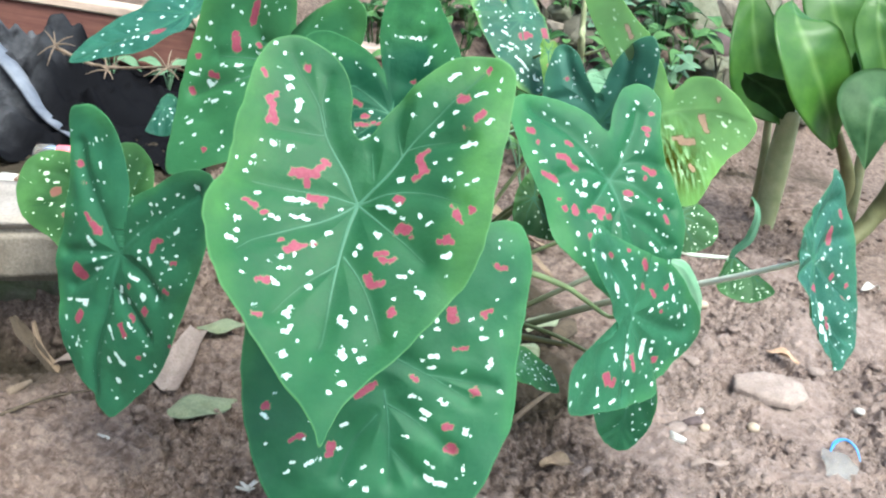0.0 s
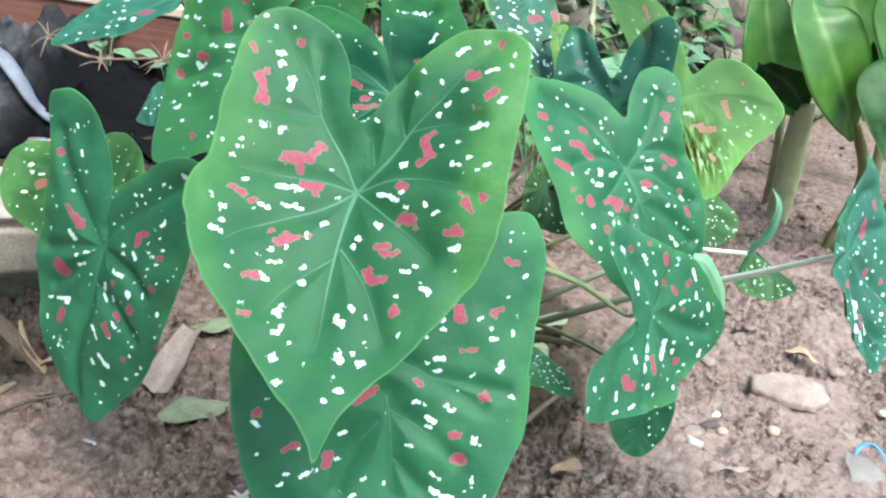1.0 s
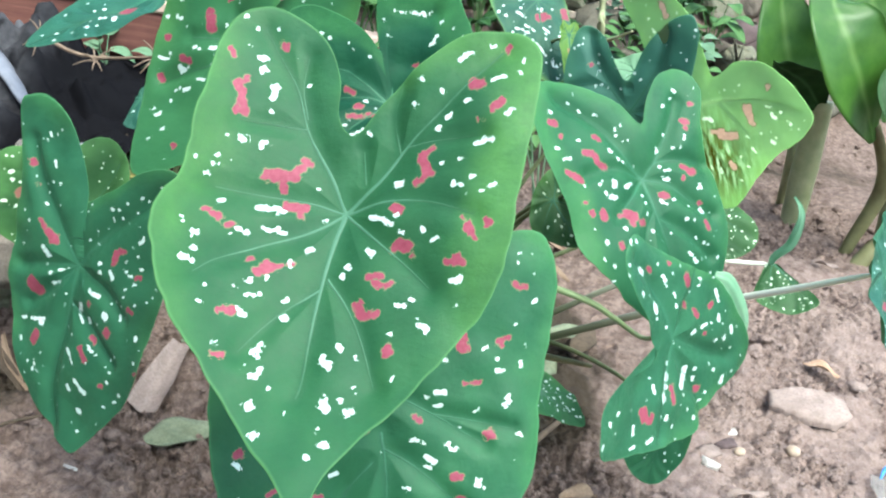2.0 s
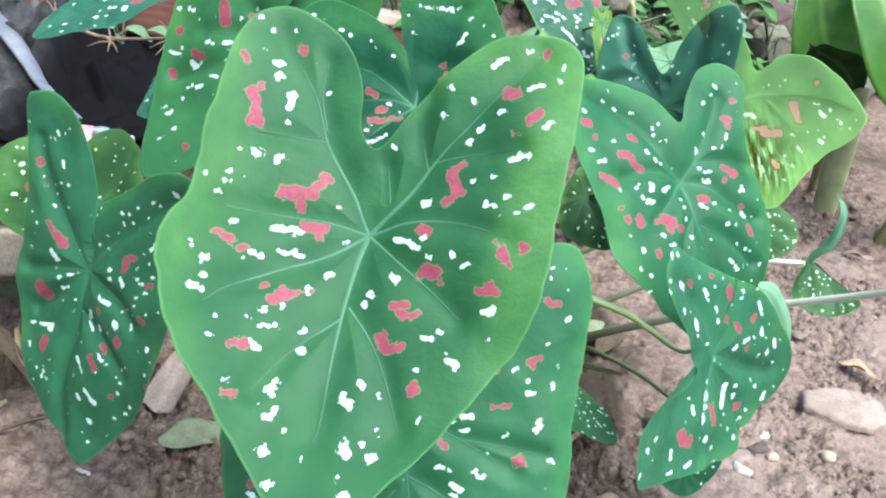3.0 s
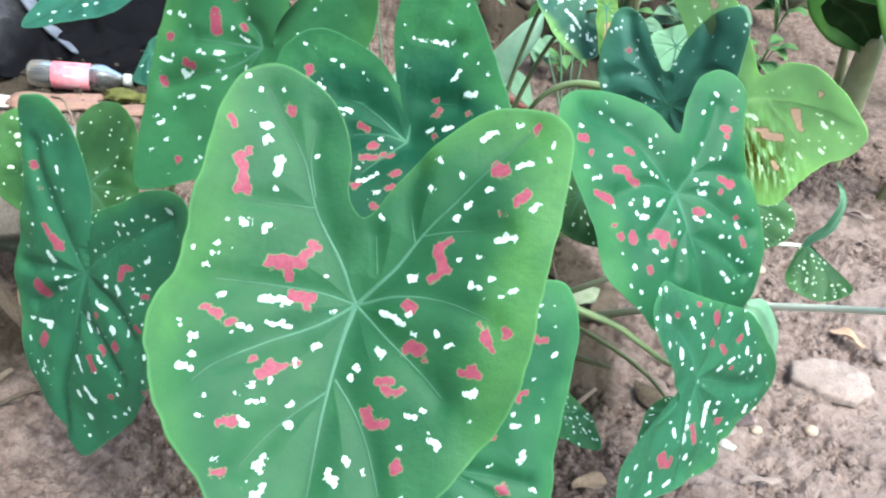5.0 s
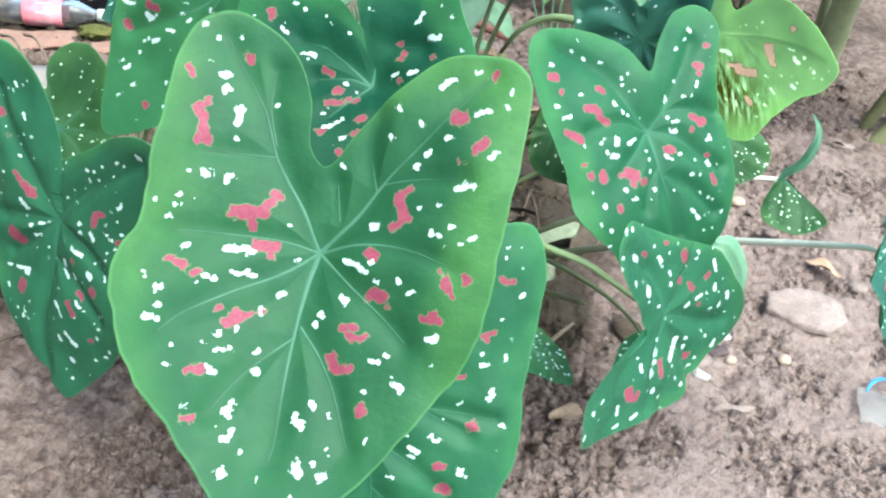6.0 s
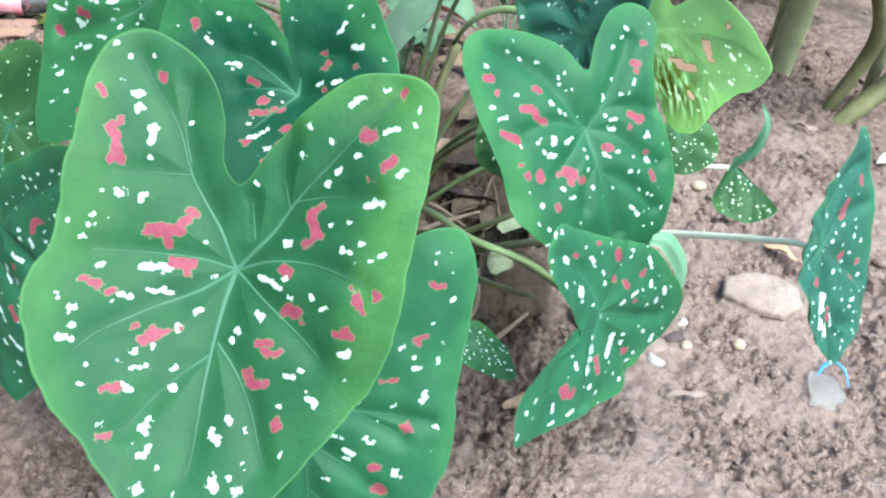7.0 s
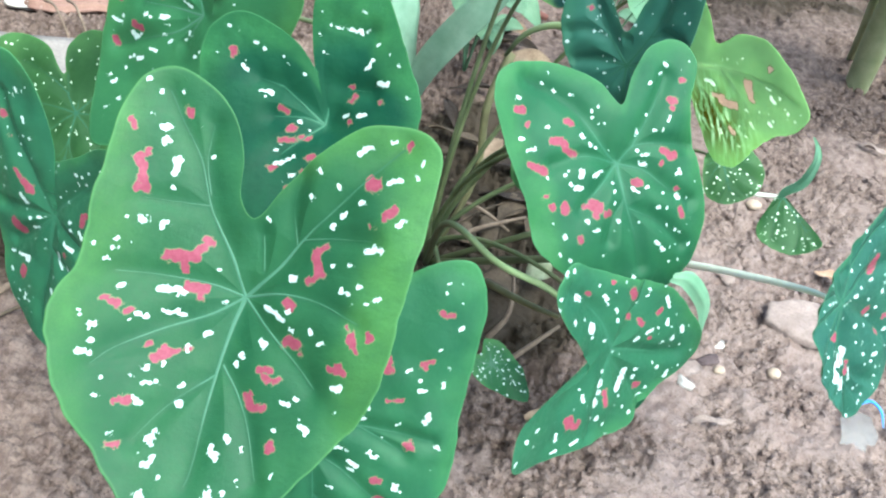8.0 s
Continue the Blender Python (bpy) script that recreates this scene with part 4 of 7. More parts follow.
caladium_leaf(caladium, 'broad green leaf hanging low under the largest leaf', (-0.01, 0.5582, 0.2699), (0.184, -0.897, 0.403), (0.012, -0.408, -0.913),
              [(0.0, 19.6), (-3.8, 16.6), (-6.0, 14.3), (-7.3, 12.7), (-8.6, 9.9), (-10.1, 6.4), (-10.3, 2.1), (-10.8, -2.3), (-11.1, -5.9), (-10.1, -8.4), (-7.8, -8.7), (-4.5, -6.7), (-1.9, -3.4), (-0.3, -1.5), (2.0, -3.1), (5.2, -5.3), (8.5, -4.6), (10.2, -1.6), (10.7, 1.7), (10.5, 5.4), (9.6, 9.4), (7.5, 14.0), (4.1, 17.7)],
              (0.52, -1.0, 0.05, 6.8, 1.56, -1.42, -0.9), deep_green, [MAIN], fine=1.5, flecks=24, fleck_size=1.0, seed=4, quilt=2.2, pit=0.003,
              pink=[(-46.8, -13.8, -48.6, -8.2, 7.5), (-71.9, -13.2, -78.3, -16.3, 3.7), (-74.4, -12.1, 4.6), (-51.6, 15.1, -61.3, 14.1, 2.5), (-18.8, 37.2, -24.3, 40.7, 2.8), (24.5, 52.9, 20.6, 52.8, 3.2), (20.7, 54.5, 7.7, 45.9, 5.0), (-69.1, 47.0, -70.2, 46.5, 6.0), (87.5, 64.6, 86.6, 64.3, 5.1), (66.5, 89.6, 65.0, 87.9, 3.7), (64.1, 87.6, 57.2, 85.1, 3.3), (36.9, 94.2, 36.0, 93.3, 6.5), (38.2, 99.6, 35.5, 97.7, 4.1), (-48.2, 74.4, -51.8, 74.1, 4.7), (-49.1, 72.7, 3.1), (-51.3, 91.1, -56.1, 91.6, 5.8), (-54.0, 87.8, 5.7), (-80.2, -52.2, -81.7, -50.4, 4.9), (-83.9, -49.4, -87.7, -50.5, 3.7)],
              white=[(-36.1, -5.9, 2.7), (-35.2, 1.1, -37.3, 0.6, 2.4), (-25.2, 7.4, 2.1), (-33.5, 22.0, -38.6, 21.1, 2.7), (-25.8, 25.8, -27.7, 25.6, 1.6), (-33.0, 30.9, -36.9, 30.6, 3.0), (-59.6, 32.9, -61.5, 31.9, 2.6), (-78.0, 27.2, -80.6, 23.4, 2.9), (-80.5, 21.5, 3.2), (-62.4, -8.3, -64.6, -9.3, 2.4), (-70.9, -1.9, -71.9, -2.2, 2.7), (-72.1, 5.6, -76.2, 5.3, 2.1), (-87.9, -1.6, -88.1, 1.4, 2.3), (-88.6, 44.6, -89.6, 44.8, 2.9), (-18.6, 52.5, -23.8, 52.7, 2.4), (-25.6, 53.2, -28.0, 54.7, 1.6), (-41.8, 54.9, -43.5, 54.5, 2.6), (-45.4, 57.2, -48.7, 56.5, 2.6), (-29.9, 62.7, -35.1, 65.7, 3.2), (-29.5, 69.3, -33.5, 70.6, 2.1)] + [(-17.3, 82.6, -19.5, 83.2, 2.1), (-62.7, 77.5, -63.5, 78.1, 2.9), (-67.4, 79.2, 2.4), (-62.3, 74.3, -64.3, 74.7, 1.6), (-35.5, 101.0, -41.9, 105.3, 2.1), (-36.7, 112.6, -41.3, 115.1, 3.7), (-43.4, 116.9, -51.4, 117.4, 2.9), (-63.1, 102.6, -64.1, 108.0, 2.0), (88.7, 70.5, 85.8, 72.7, 2.6), (25.0, 75.5, 30.2, 78.2, 2.5), (40.9, 78.5, 43.6, 80.3, 1.6), (30.2, 95.2, 28.0, 94.9, 2.2), (54.0, 107.1, 49.0, 104.9, 2.6), (47.0, 104.1, 44.0, 103.1, 2.1), (64.8, 105.3, 62.8, 105.7, 2.3), (69.1, 113.9, 65.9, 112.1, 1.9), (12.1, 108.3, 9.9, 106.7, 2.0), (19.4, 120.6, 15.7, 117.6, 2.3), (9.0, 123.9, 8.1, 123.9, 3.6)] + [(84.8, 92.0, 83.6, 91.5, 1.3), (56.6, 88.1, 1.6), (-86.0, 61.3, 1.4), (-31.3, -9.9, 1.4), (-81.5, -72.2, -82.6, -72.1, 1.5), (-91.5, -71.8, 1.3), (-80.9, -66.5, -81.2, -65.5, 2.1), (-93.2, -59.3, -94.0, -59.6, 1.7), (-94.0, -40.9, -96.0, -41.8, 1.9), (-91.0, -11.9, 1.5)],
              ribs=[(1.1, -0.1, 49.5, -5.5, 76.2, -9.8, 117.4), (0.8, -2.5, 59.7, -26.3, 71.7, -53.0, 91.9), (0.8, -1.1, 22.9, -32.1, 36.1, -65.4, 52.4), (0.7, 3.5, 68.4, 18.1, 88.5, 28.6, 115.3), (0.5, -7.8, 92.7, -29.7, 112.5), (0.5, -32.1, 36.1, -62.8, 39.3, -84.1, 41.8)])
caladium_leaf(caladium_left, 'dark green drooping leaf with white flecks', (-0.2662, 0.6962, 0.2431), (-0.474, -0.851, 0.225), (0.083, -0.297, -0.951),
              [(0.4, 15.0), (-2.2, 13.0), (-5.0, 10.7), (-7.2, 8.0), (-8.3, 5.0), (-10.1, 1.3), (-11.1, -2.2), (-12.0, -6.5), (-10.7, -7.8), (-7.7, -7.6), (-4.1, -6.1), (-0.7, -5.3), (-1.0, -8.3), (-0.1, -11.6), (1.9, -13.4), (3.6, -13.7), (5.0, -12.7), (5.1, -7.8), (6.5, -3.0), (7.8, 1.4), (7.6, 6.9), (6.0, 10.6), (3.9, 13.0), (2.1, 14.5)],
              (0.34, -0.53, -0.01, 0.0, -0.06, 0.03, -0.01), mint_green, [LEFT], fine=1.5, flecks=70, seed=25, fleck_size=1.0, quilt=2.2, pit=0.004,
              pink=[(41.5, -84.4, 40.3, -82.3, 5.3), (34.1, -37.3, 30.7, -30.7, 3.5), (27.8, -27.4, 22.8, -22.3, 6.8), (25.1, -19.7, 21.6, -19.9, 4.1), (-44.7, -6.6, -47.7, -14.2, 5.9), (-49.7, -16.2, -56.3, -15.7, 3.3), (51.1, 16.9, 49.0, 19.7, 12.9), (51.0, 23.0, 45.1, 23.1, 5.0), (49.9, 62.2, 47.9, 58.6, 8.8), (-7.5, 64.7, -11.1, 72.1, 5.8), (-15.7, 54.6, -18.7, 58.0, 3.4), (-36.1, 48.6, -36.9, 47.8, 7.3), (-26.5, 91.8, -29.1, 91.4, 3.9), (-69.4, 76.0, -72.5, 75.2, 3.4), (-67.1, 3.8, -71.3, 3.1, 2.7), (-61.2, 27.9, -64.1, 29.6, 4.3), (-16.2, 27.7, 4.4), (36.3, -65.2, 1.8)],
              white=[(20.5, -106.0, 20.1, -103.3, 2.0), (16.1, -83.4, 15.2, -80.3, 2.4), (20.2, -68.1, 1.6), (14.7, -66.5, 2.3), (30.3, -49.5, 2.0), (46.1, -36.6, 2.1), (33.7, -15.2, 32.7, -15.1, 3.0), (31.3, -11.0, 30.0, -8.9, 5.0), (57.5, -16.8, 2.7), (30.1, 6.0, 28.6, 5.9, 2.4), (21.0, 3.4, 15.7, 2.7, 2.0), (29.8, 14.7, 21.9, 12.8, 2.0), (66.4, 45.9, 61.6, 45.0, 2.6), (54.4, 45.8, 40.6, 44.6, 2.8), (44.3, 48.3, 41.2, 48.7, 2.9), (67.7, 61.9, 66.7, 63.8, 2.4), (49.7, 82.8, 53.0, 88.3, 2.2), (50.2, 80.3, 2.1), (46.9, 89.0, 1.7), (44.2, 99.1, 1.3), (8.4, 66.2, 5.6, 70.0, 3.4), (4.7, 72.1, 1.9, 75.7, 2.2)] + [(-0.4, 90.1, -4.5, 94.2, 3.1), (-6.0, 97.4, -10.2, 99.5, 4.2), (9.5, 96.0, 8.6, 98.4, 4.2), (1.3, 116.6, -0.8, 116.6, 4.6), (3.8, 133.5, 2.8, 133.3, 1.9), (-4.9, 29.5, -3.1, 32.8, 4.6), (-1.1, 38.5, -3.8, 44.1, 2.3), (-13.0, 40.7, -12.3, 42.3, 3.9), (-7.0, 11.2, 1.7), (-16.3, 16.8, -17.1, 17.4, 2.7), (-20.0, 19.3, -25.8, 21.0, 2.4), (-33.7, 35.4, -34.8, 36.4, 4.9), (-29.3, -5.1, -30.9, -5.0, 2.4), (-28.9, 1.8, -30.0, 1.7, 2.6), (-42.1, 1.3, -42.7, 5.2, 4.3), (-56.0, -0.6, -56.9, -0.7, 2.1), (-59.8, 2.4, -61.8, 2.7, 1.1), (-71.5, -3.0, -74.0, -3.3, 2.3), (-65.8, 9.0, -68.0, 9.2, 1.7)] + [(-68.5, 49.5, 3.9), (-68.8, 68.0, -69.7, 67.8, 2.5), (-14.2, 61.0, -16.3, 64.0, 2.1), (-18.4, 65.0, -23.4, 67.9, 1.3), (-36.5, 79.8, -38.2, 80.2, 1.8), (-34.7, 88.1, 2.4), (-29.4, 108.7, 2.9), (-40.5, 103.1, -42.8, 102.5, 2.2), (-48.2, 96.8, 3.1), (-47.4, 33.3, -48.4, 37.6, 1.5), (-36.5, 70.4, 2.2), (-42.6, -48.0, 2.6), (-49.2, -47.4, 1.9), (-58.8, -51.8, 2.2), (-72.3, -55.4, -74.4, -57.3, 1.9), (-96.2, -63.1, -97.1, -62.9, 4.9), (-42.3, -41.2, -42.2, -39.3, 2.1), (-24.9, -30.2, -23.9, -27.4, 0.9), (-15.1, -22.9, 1.3), (-23.6, -19.3, 1.9), (-4.3, -14.9, 1.4), (-64.5, -19.5, 1.8), (-71.8, -23.2, -76.1, -25.1, 2.4)],
              ribs=[(1.0, 2.2, -0.6, 10.6, 27.7, 23.1, 65.1, 33.7, 101.0, 32.2, 131.3), (0.8, 2.2, -0.6, 16.8, -28.6, 30.8, -62.4, 38.6, -100.4), (0.8, 2.2, -0.6, -33.2, -26.0, -72.1, -47.3, -96.3, -58.6), (0.6, 2.2, -0.6, 31.4, -1.1, 64.4, -0.4), (0.5, 2.2, -0.6, -27.7, 14.0, -51.5, 36.3), (0.5, 10.6, 27.7, -16.2, 50.3, -38.2, 72.7), (0.4, 2.2, -0.6, 28.0, 16.5, 59.0, 31.9)])
caladium_leaf(caladium_left, 'olive shaded leaf with pale flecks', (-0.3638, 0.9291, 0.1911), (-0.139, -0.743, 0.654), (-0.047, -0.655, -0.754),
              [(-0.0, 8.1), (-3.8, 5.8), (-5.6, 2.6), (-5.6, -1.1), (-4.2, -6.4), (-1.4, -9.2), (1.1, -8.8), (2.5, -6.8), (2.5, -4.0), (4.7, -6.5), (7.5, -7.5), (10.7, -7.0), (12.3, -4.3), (11.7, -0.6), (9.4, 2.2), (5.7, 4.1), (2.8, 6.7)],
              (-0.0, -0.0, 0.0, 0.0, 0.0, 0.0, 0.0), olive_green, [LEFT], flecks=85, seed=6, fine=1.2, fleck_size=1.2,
              pink=[(70.6, -19.7, 69.5, -20.2, 12.7), (50.5, 8.8, 49.4, 8.8, 6.3)],
              white=[(101.2, -61.4, 2.4), (94.3, -61.6, 2.3), (92.4, -43.4, 90.6, -44.5, 5.5), (86.7, -34.4, 85.7, -34.1, 3.5), (75.5, -32.2, 72.3, -32.5, 3.0), (101.7, -46.8, 2.3), (88.8, -7.7, 84.4, -8.6, 2.9), (79.3, -4.9, 1.8), (70.7, -2.3, 70.6, -3.2, 4.0), (57.3, -1.9, 53.6, -4.5, 2.9), (59.6, 11.2, 2.2), (46.5, 12.2, 45.2, 11.7, 2.4), (52.2, -16.9, 2.3), (53.6, -22.0, 1.9), (66.6, -49.6, 2.3), (4.9, -80.5, 1.5), (-4.8, -57.9, 1.9), (18.8, -55.0, 1.4), (5.8, -45.0, 1.5), (-13.7, -41.1, 1.5), (11.6, -67.7, 1.5), (-24.2, -24.9, 1.5), (14.9, -32.2, 1.9), (-8.2, -2.0, 1.5), (-8.3, -75.9, 1.5)])
caladium_leaf(caladium, 'bright green heart-shaped leaf reaching up', (-0.1274, 0.7304, 0.4299), (-0.383, -0.848, 0.365), (-0.595, -0.075, -0.8),
              [(-0.0, 14.1), (-2.8, 10.3), (-4.7, 6.3), (-6.0, 1.0), (-6.0, -3.5), (-4.9, -6.8), (-3.4, -8.3), (-1.3, -7.9), (0.1, -5.7), (0.6, -3.0), (2.3, -4.7), (4.7, -6.5), (7.6, -6.1), (9.7, -4.0), (10.4, -0.3), (8.7, 4.3), (6.7, 7.5), (3.6, 11.2)],
              (0.2, -0.43, 0.91, 0.06, -0.34, 0.52, -0.26), bright_green, [MAIN], fine=1.4, flecks=22, seed=7, fleck_size=1.2, quilt=2.0,
              pink=[(68.0, 54.8, 67.2, 53.7, 5.7), (42.7, 55.6, 36.8, 52.6, 5.1), (49.0, 79.1, 46.7, 80.6, 5.4), (-6.1, 104.4, -7.7, 104.3, 4.4), (30.1, 7.2, 26.8, 7.3, 4.1), (53.9, -17.7, 47.9, -4.1, 7.7), (53.5, 16.1, 51.4, 14.9, 5.0), (47.8, 18.3, 42.8, 22.8, 7.9), (-26.1, 21.6, -33.4, 28.6, 6.9)],
              white=[(61.0, 70.2, 52.6, 64.7, 2.3), (56.0, 61.2, 55.2, 60.6, 2.0), (53.7, 75.1, 1.5), (39.8, 42.2, 39.3, 41.4, 2.8), (36.2, 41.0, 35.2, 39.3, 1.6), (30.1, 33.9, 26.5, 30.8, 2.6), (24.5, 35.8, 22.9, 34.5, 1.0), (21.3, 42.9, 18.5, 40.4, 1.2), (39.4, 62.3, 37.4, 63.8, 3.3), (39.0, 61.2, 37.2, 58.8, 1.6), (35.8, 62.1, 34.6, 59.6, 1.4), (20.4, 57.0, 15.6, 55.1, 2.2), (29.4, 77.5, 27.5, 73.6, 1.9), (23.9, 72.1, 20.3, 67.7, 2.3), (26.0, 85.7, 24.9, 85.3, 2.1), (34.0, 101.6, 30.7, 98.2, 1.8), (25.8, 100.9, 24.0, 97.6, 2.8), (11.9, 104.0, 10.6, 101.5, 1.9), (-5.9, 81.8, -8.1, 83.0, 2.0)] + [(13.8, 117.5, 12.0, 114.3, 1.9), (9.1, 122.3, 1.1), (-17.5, 94.7, 2.1), (-17.1, 90.6, -18.5, 91.0, 1.3), (-9.1, 116.5, -10.7, 115.5, 1.0), (61.8, 37.5, 1.7), (34.0, 13.0, 2.0), (26.2, 13.2, 18.4, 11.0, 1.7), (14.3, 18.9, 1.9), (79.6, 25.5, 3.5), (81.1, 43.7, 3.5), (74.0, 37.6, 70.2, 35.8, 2.2), (62.1, 37.8, 2.2), (72.0, -1.2, 71.2, -0.8, 2.8), (62.8, -2.2, 61.3, -2.4, 1.9), (37.9, -6.0, 2.1), (30.9, 0.4, 1.8), (50.0, 26.7, 1.7), (30.5, -29.0, 1.7), (27.3, -34.1, 1.3), (45.5, -22.6, 1.7), (34.5, 57.4, 1.6), (21.7, 33.7, 1.5), (6.0, 30.7, 1.4), (8.6, 65.0, 1.7), (-10.1, 30.5, 1.5)],
              ribs=[(1.0, 6.3, 6.3, 28.6, 22.6, 49.6, 39.3), (0.8, 6.3, 6.3, 15.9, 1.7, 28.9, 3.1), (0.8, 6.3, 6.3, 15.7, 34.1, 28.9, 55.6, 44.4, 80.2), (0.6, 6.3, 6.3, 5.7, 17.5, 4.8, 32.9)])
caladium_leaf(caladium, 'dark green leaf with deep notch', (-0.0228, 0.6386, 0.4174), (-0.128, -0.779, 0.614), (-0.132, -0.601, -0.789),
              [(0.0, 8.4), (-3.0, 6.0), (-5.1, 2.8), (-5.8, -1.8), (-4.3, -4.8), (-2.7, -7.3), (-1.3, -9.1), (0.6, -9.4), (2.2, -8.1), (2.4, -5.6), (1.3, -2.8), (3.0, -4.1), (5.6, -5.0), (7.5, -4.9), (9.0, -3.6), (9.2, -1.3), (7.7, 1.6), (5.2, 4.8), (2.9, 7.1)],
              (0.27, 0.63, 3.31, -0.55, -0.58, -1.14, 1.23), teal_green, [MAIN], fine=1.4, flecks=14, seed=8, fleck_size=1.0, quilt=2.0, pit=0.003, blush=[(3.14, 0.9, 0.45)],
              pink=[(72.0, -26.5, 70.7, -24.7, 4.6), (32.5, 0.2, 28.2, 1.2, 3.9), (22.2, 10.7, 19.8, 10.4, 4.4), (25.7, 19.7, 15.8, 16.5, 2.3), (16.0, 15.1, 9.1, 13.2, 2.9), (4.3, 25.9, 2.6, 23.8, 3.9), (24.2, 38.5, 23.4, 37.7, 4.3), (5.3, 35.9, 3.0, 33.3, 2.4), (9.5, 47.8, 4.0), (1.3, -56.3, 2.6), (-6.8, -33.6, -8.7, -26.2, 3.0), (-9.7, -25.0, 2.5), (-11.0, -15.9, -12.5, -20.0, 3.0), (-13.3, -3.0, 3.3), (-30.6, -19.5, 2.7)],
              white=[(77.2, -39.6, 75.3, -40.3, 0.9), (70.4, -39.1, 1.3), (81.7, -21.6, 80.9, -22.1, 1.3), (59.1, -34.7, 57.4, -34.7, 1.2), (51.7, -32.7, 2.1), (62.4, -22.8, 1.3), (63.7, -19.0, 61.1, -17.4, 2.0), (38.0, -31.7, 1.1), (33.9, -27.5, 0.9), (48.8, -6.5, 45.0, -7.6, 1.7), (43.8, -8.3, 40.5, -7.0, 1.9), (44.1, -3.9, 1.3), (19.0, 5.4, 17.4, 4.9, 1.2), (11.1, 8.3, 1.1), (24.3, 22.8, 1.0), (27.3, 27.3, 25.3, 26.1, 1.1), (23.3, 34.7, 20.2, 33.9, 1.8), (20.1, 33.5, 15.8, 30.2, 2.3), (14.3, 27.5, 2.5), (11.4, 39.3, 9.1, 38.3, 2.5), (14.4, 44.7, 1.1), (2.0, -63.9, 0.8, -63.3, 2.4), (-7.2, -66.5, -8.1, -68.2, 2.7)] + [(-11.0, -58.2, -13.1, -60.0, 2.0), (-8.3, -54.6, -10.5, -56.5, 1.8), (-4.8, -50.8, -6.3, -51.7, 1.4), (-5.9, -41.5, -6.9, -38.7, 2.6), (-18.2, -38.1, -19.9, -43.0, 1.5), (-16.7, -36.7, 1.7), (-30.2, -48.6, 0.9), (-36.9, -43.4, -38.1, -44.3, 1.4), (-27.4, -30.3, -32.1, -30.9, 2.7), (-33.1, -32.9, 1.6), (-47.0, -26.7, -48.4, -27.2, 1.2), (-18.5, -8.7, -23.2, -10.5, 2.2), (-8.4, -5.6, -11.3, -7.4, 1.4), (-2.7, -13.3, 0.9), (12.8, -40.2, 0.9), (8.0, -36.4, 1.0), (18.3, -50.7, 17.4, -50.0, 0.9), (18.8, -62.8, 1.0)],
              ribs=[(1.1, 3.7, 2.8, 19.8, -6.2, 34.5, -13.4), (0.7, 34.5, -13.4, 49.8, -14.5), (0.9, 3.7, 2.8, 16.4, 1.9, 35.2, 6.3), (0.9, 3.7, 2.8, 3.7, -13.6, 3.4, -35.9, 4.4, -55.7), (0.5, 5.8, -46.2, -3.3, -53.1, -14.1, -59.5), (0.6, 3.7, 2.8, 19.4, 23.5, 23.0, 29.0), (0.5, 3.2, -16.9, -8.0, -22.7, -21.9, -25.0)])
caladium_leaf(caladium_left, 'narrow blue-green leaf seen edge on', (-0.2596, 0.9114, 0.435), (-0.105, -0.447, 0.888), (-0.752, -0.549, -0.365),
              [(-0.0, 13.3), (-2.5, 9.7), (-3.7, 6.3), (-2.3, 2.1), (-0.8, -0.9), (0.9, -3.2), (4.5, -3.3), (5.1, -0.8), (4.3, 3.5), (2.9, 8.6)],
              (0.0, 0.0, 0.0, -0.0, -0.0, -0.0, -0.0), blue_green, [LEFT], flecks=20, seed=9, fine=1.1, fleck_size=1.2,
              pink=[(-9.2, 40.2, 14.9)],
              white=[(-12.7, 80.9, 4.3), (-2.0, 105.2, -3.1, 104.9, 3.7), (-10.5, 93.8, 2.0), (-13.5, 54.4, -19.7, 57.7, 3.8), (-4.2, 64.5, -7.0, 61.4, 3.9), (9.4, 64.5, 2.4), (21.8, 46.4, 22.7, 45.1, 3.6), (11.9, 25.0, 3.3), (4.6, 14.2, 2.7), (17.0, 0.0, 18.9, -0.9, 3.4), (22.6, 11.8, 1.7), (21.2, -9.1, 2.4)])
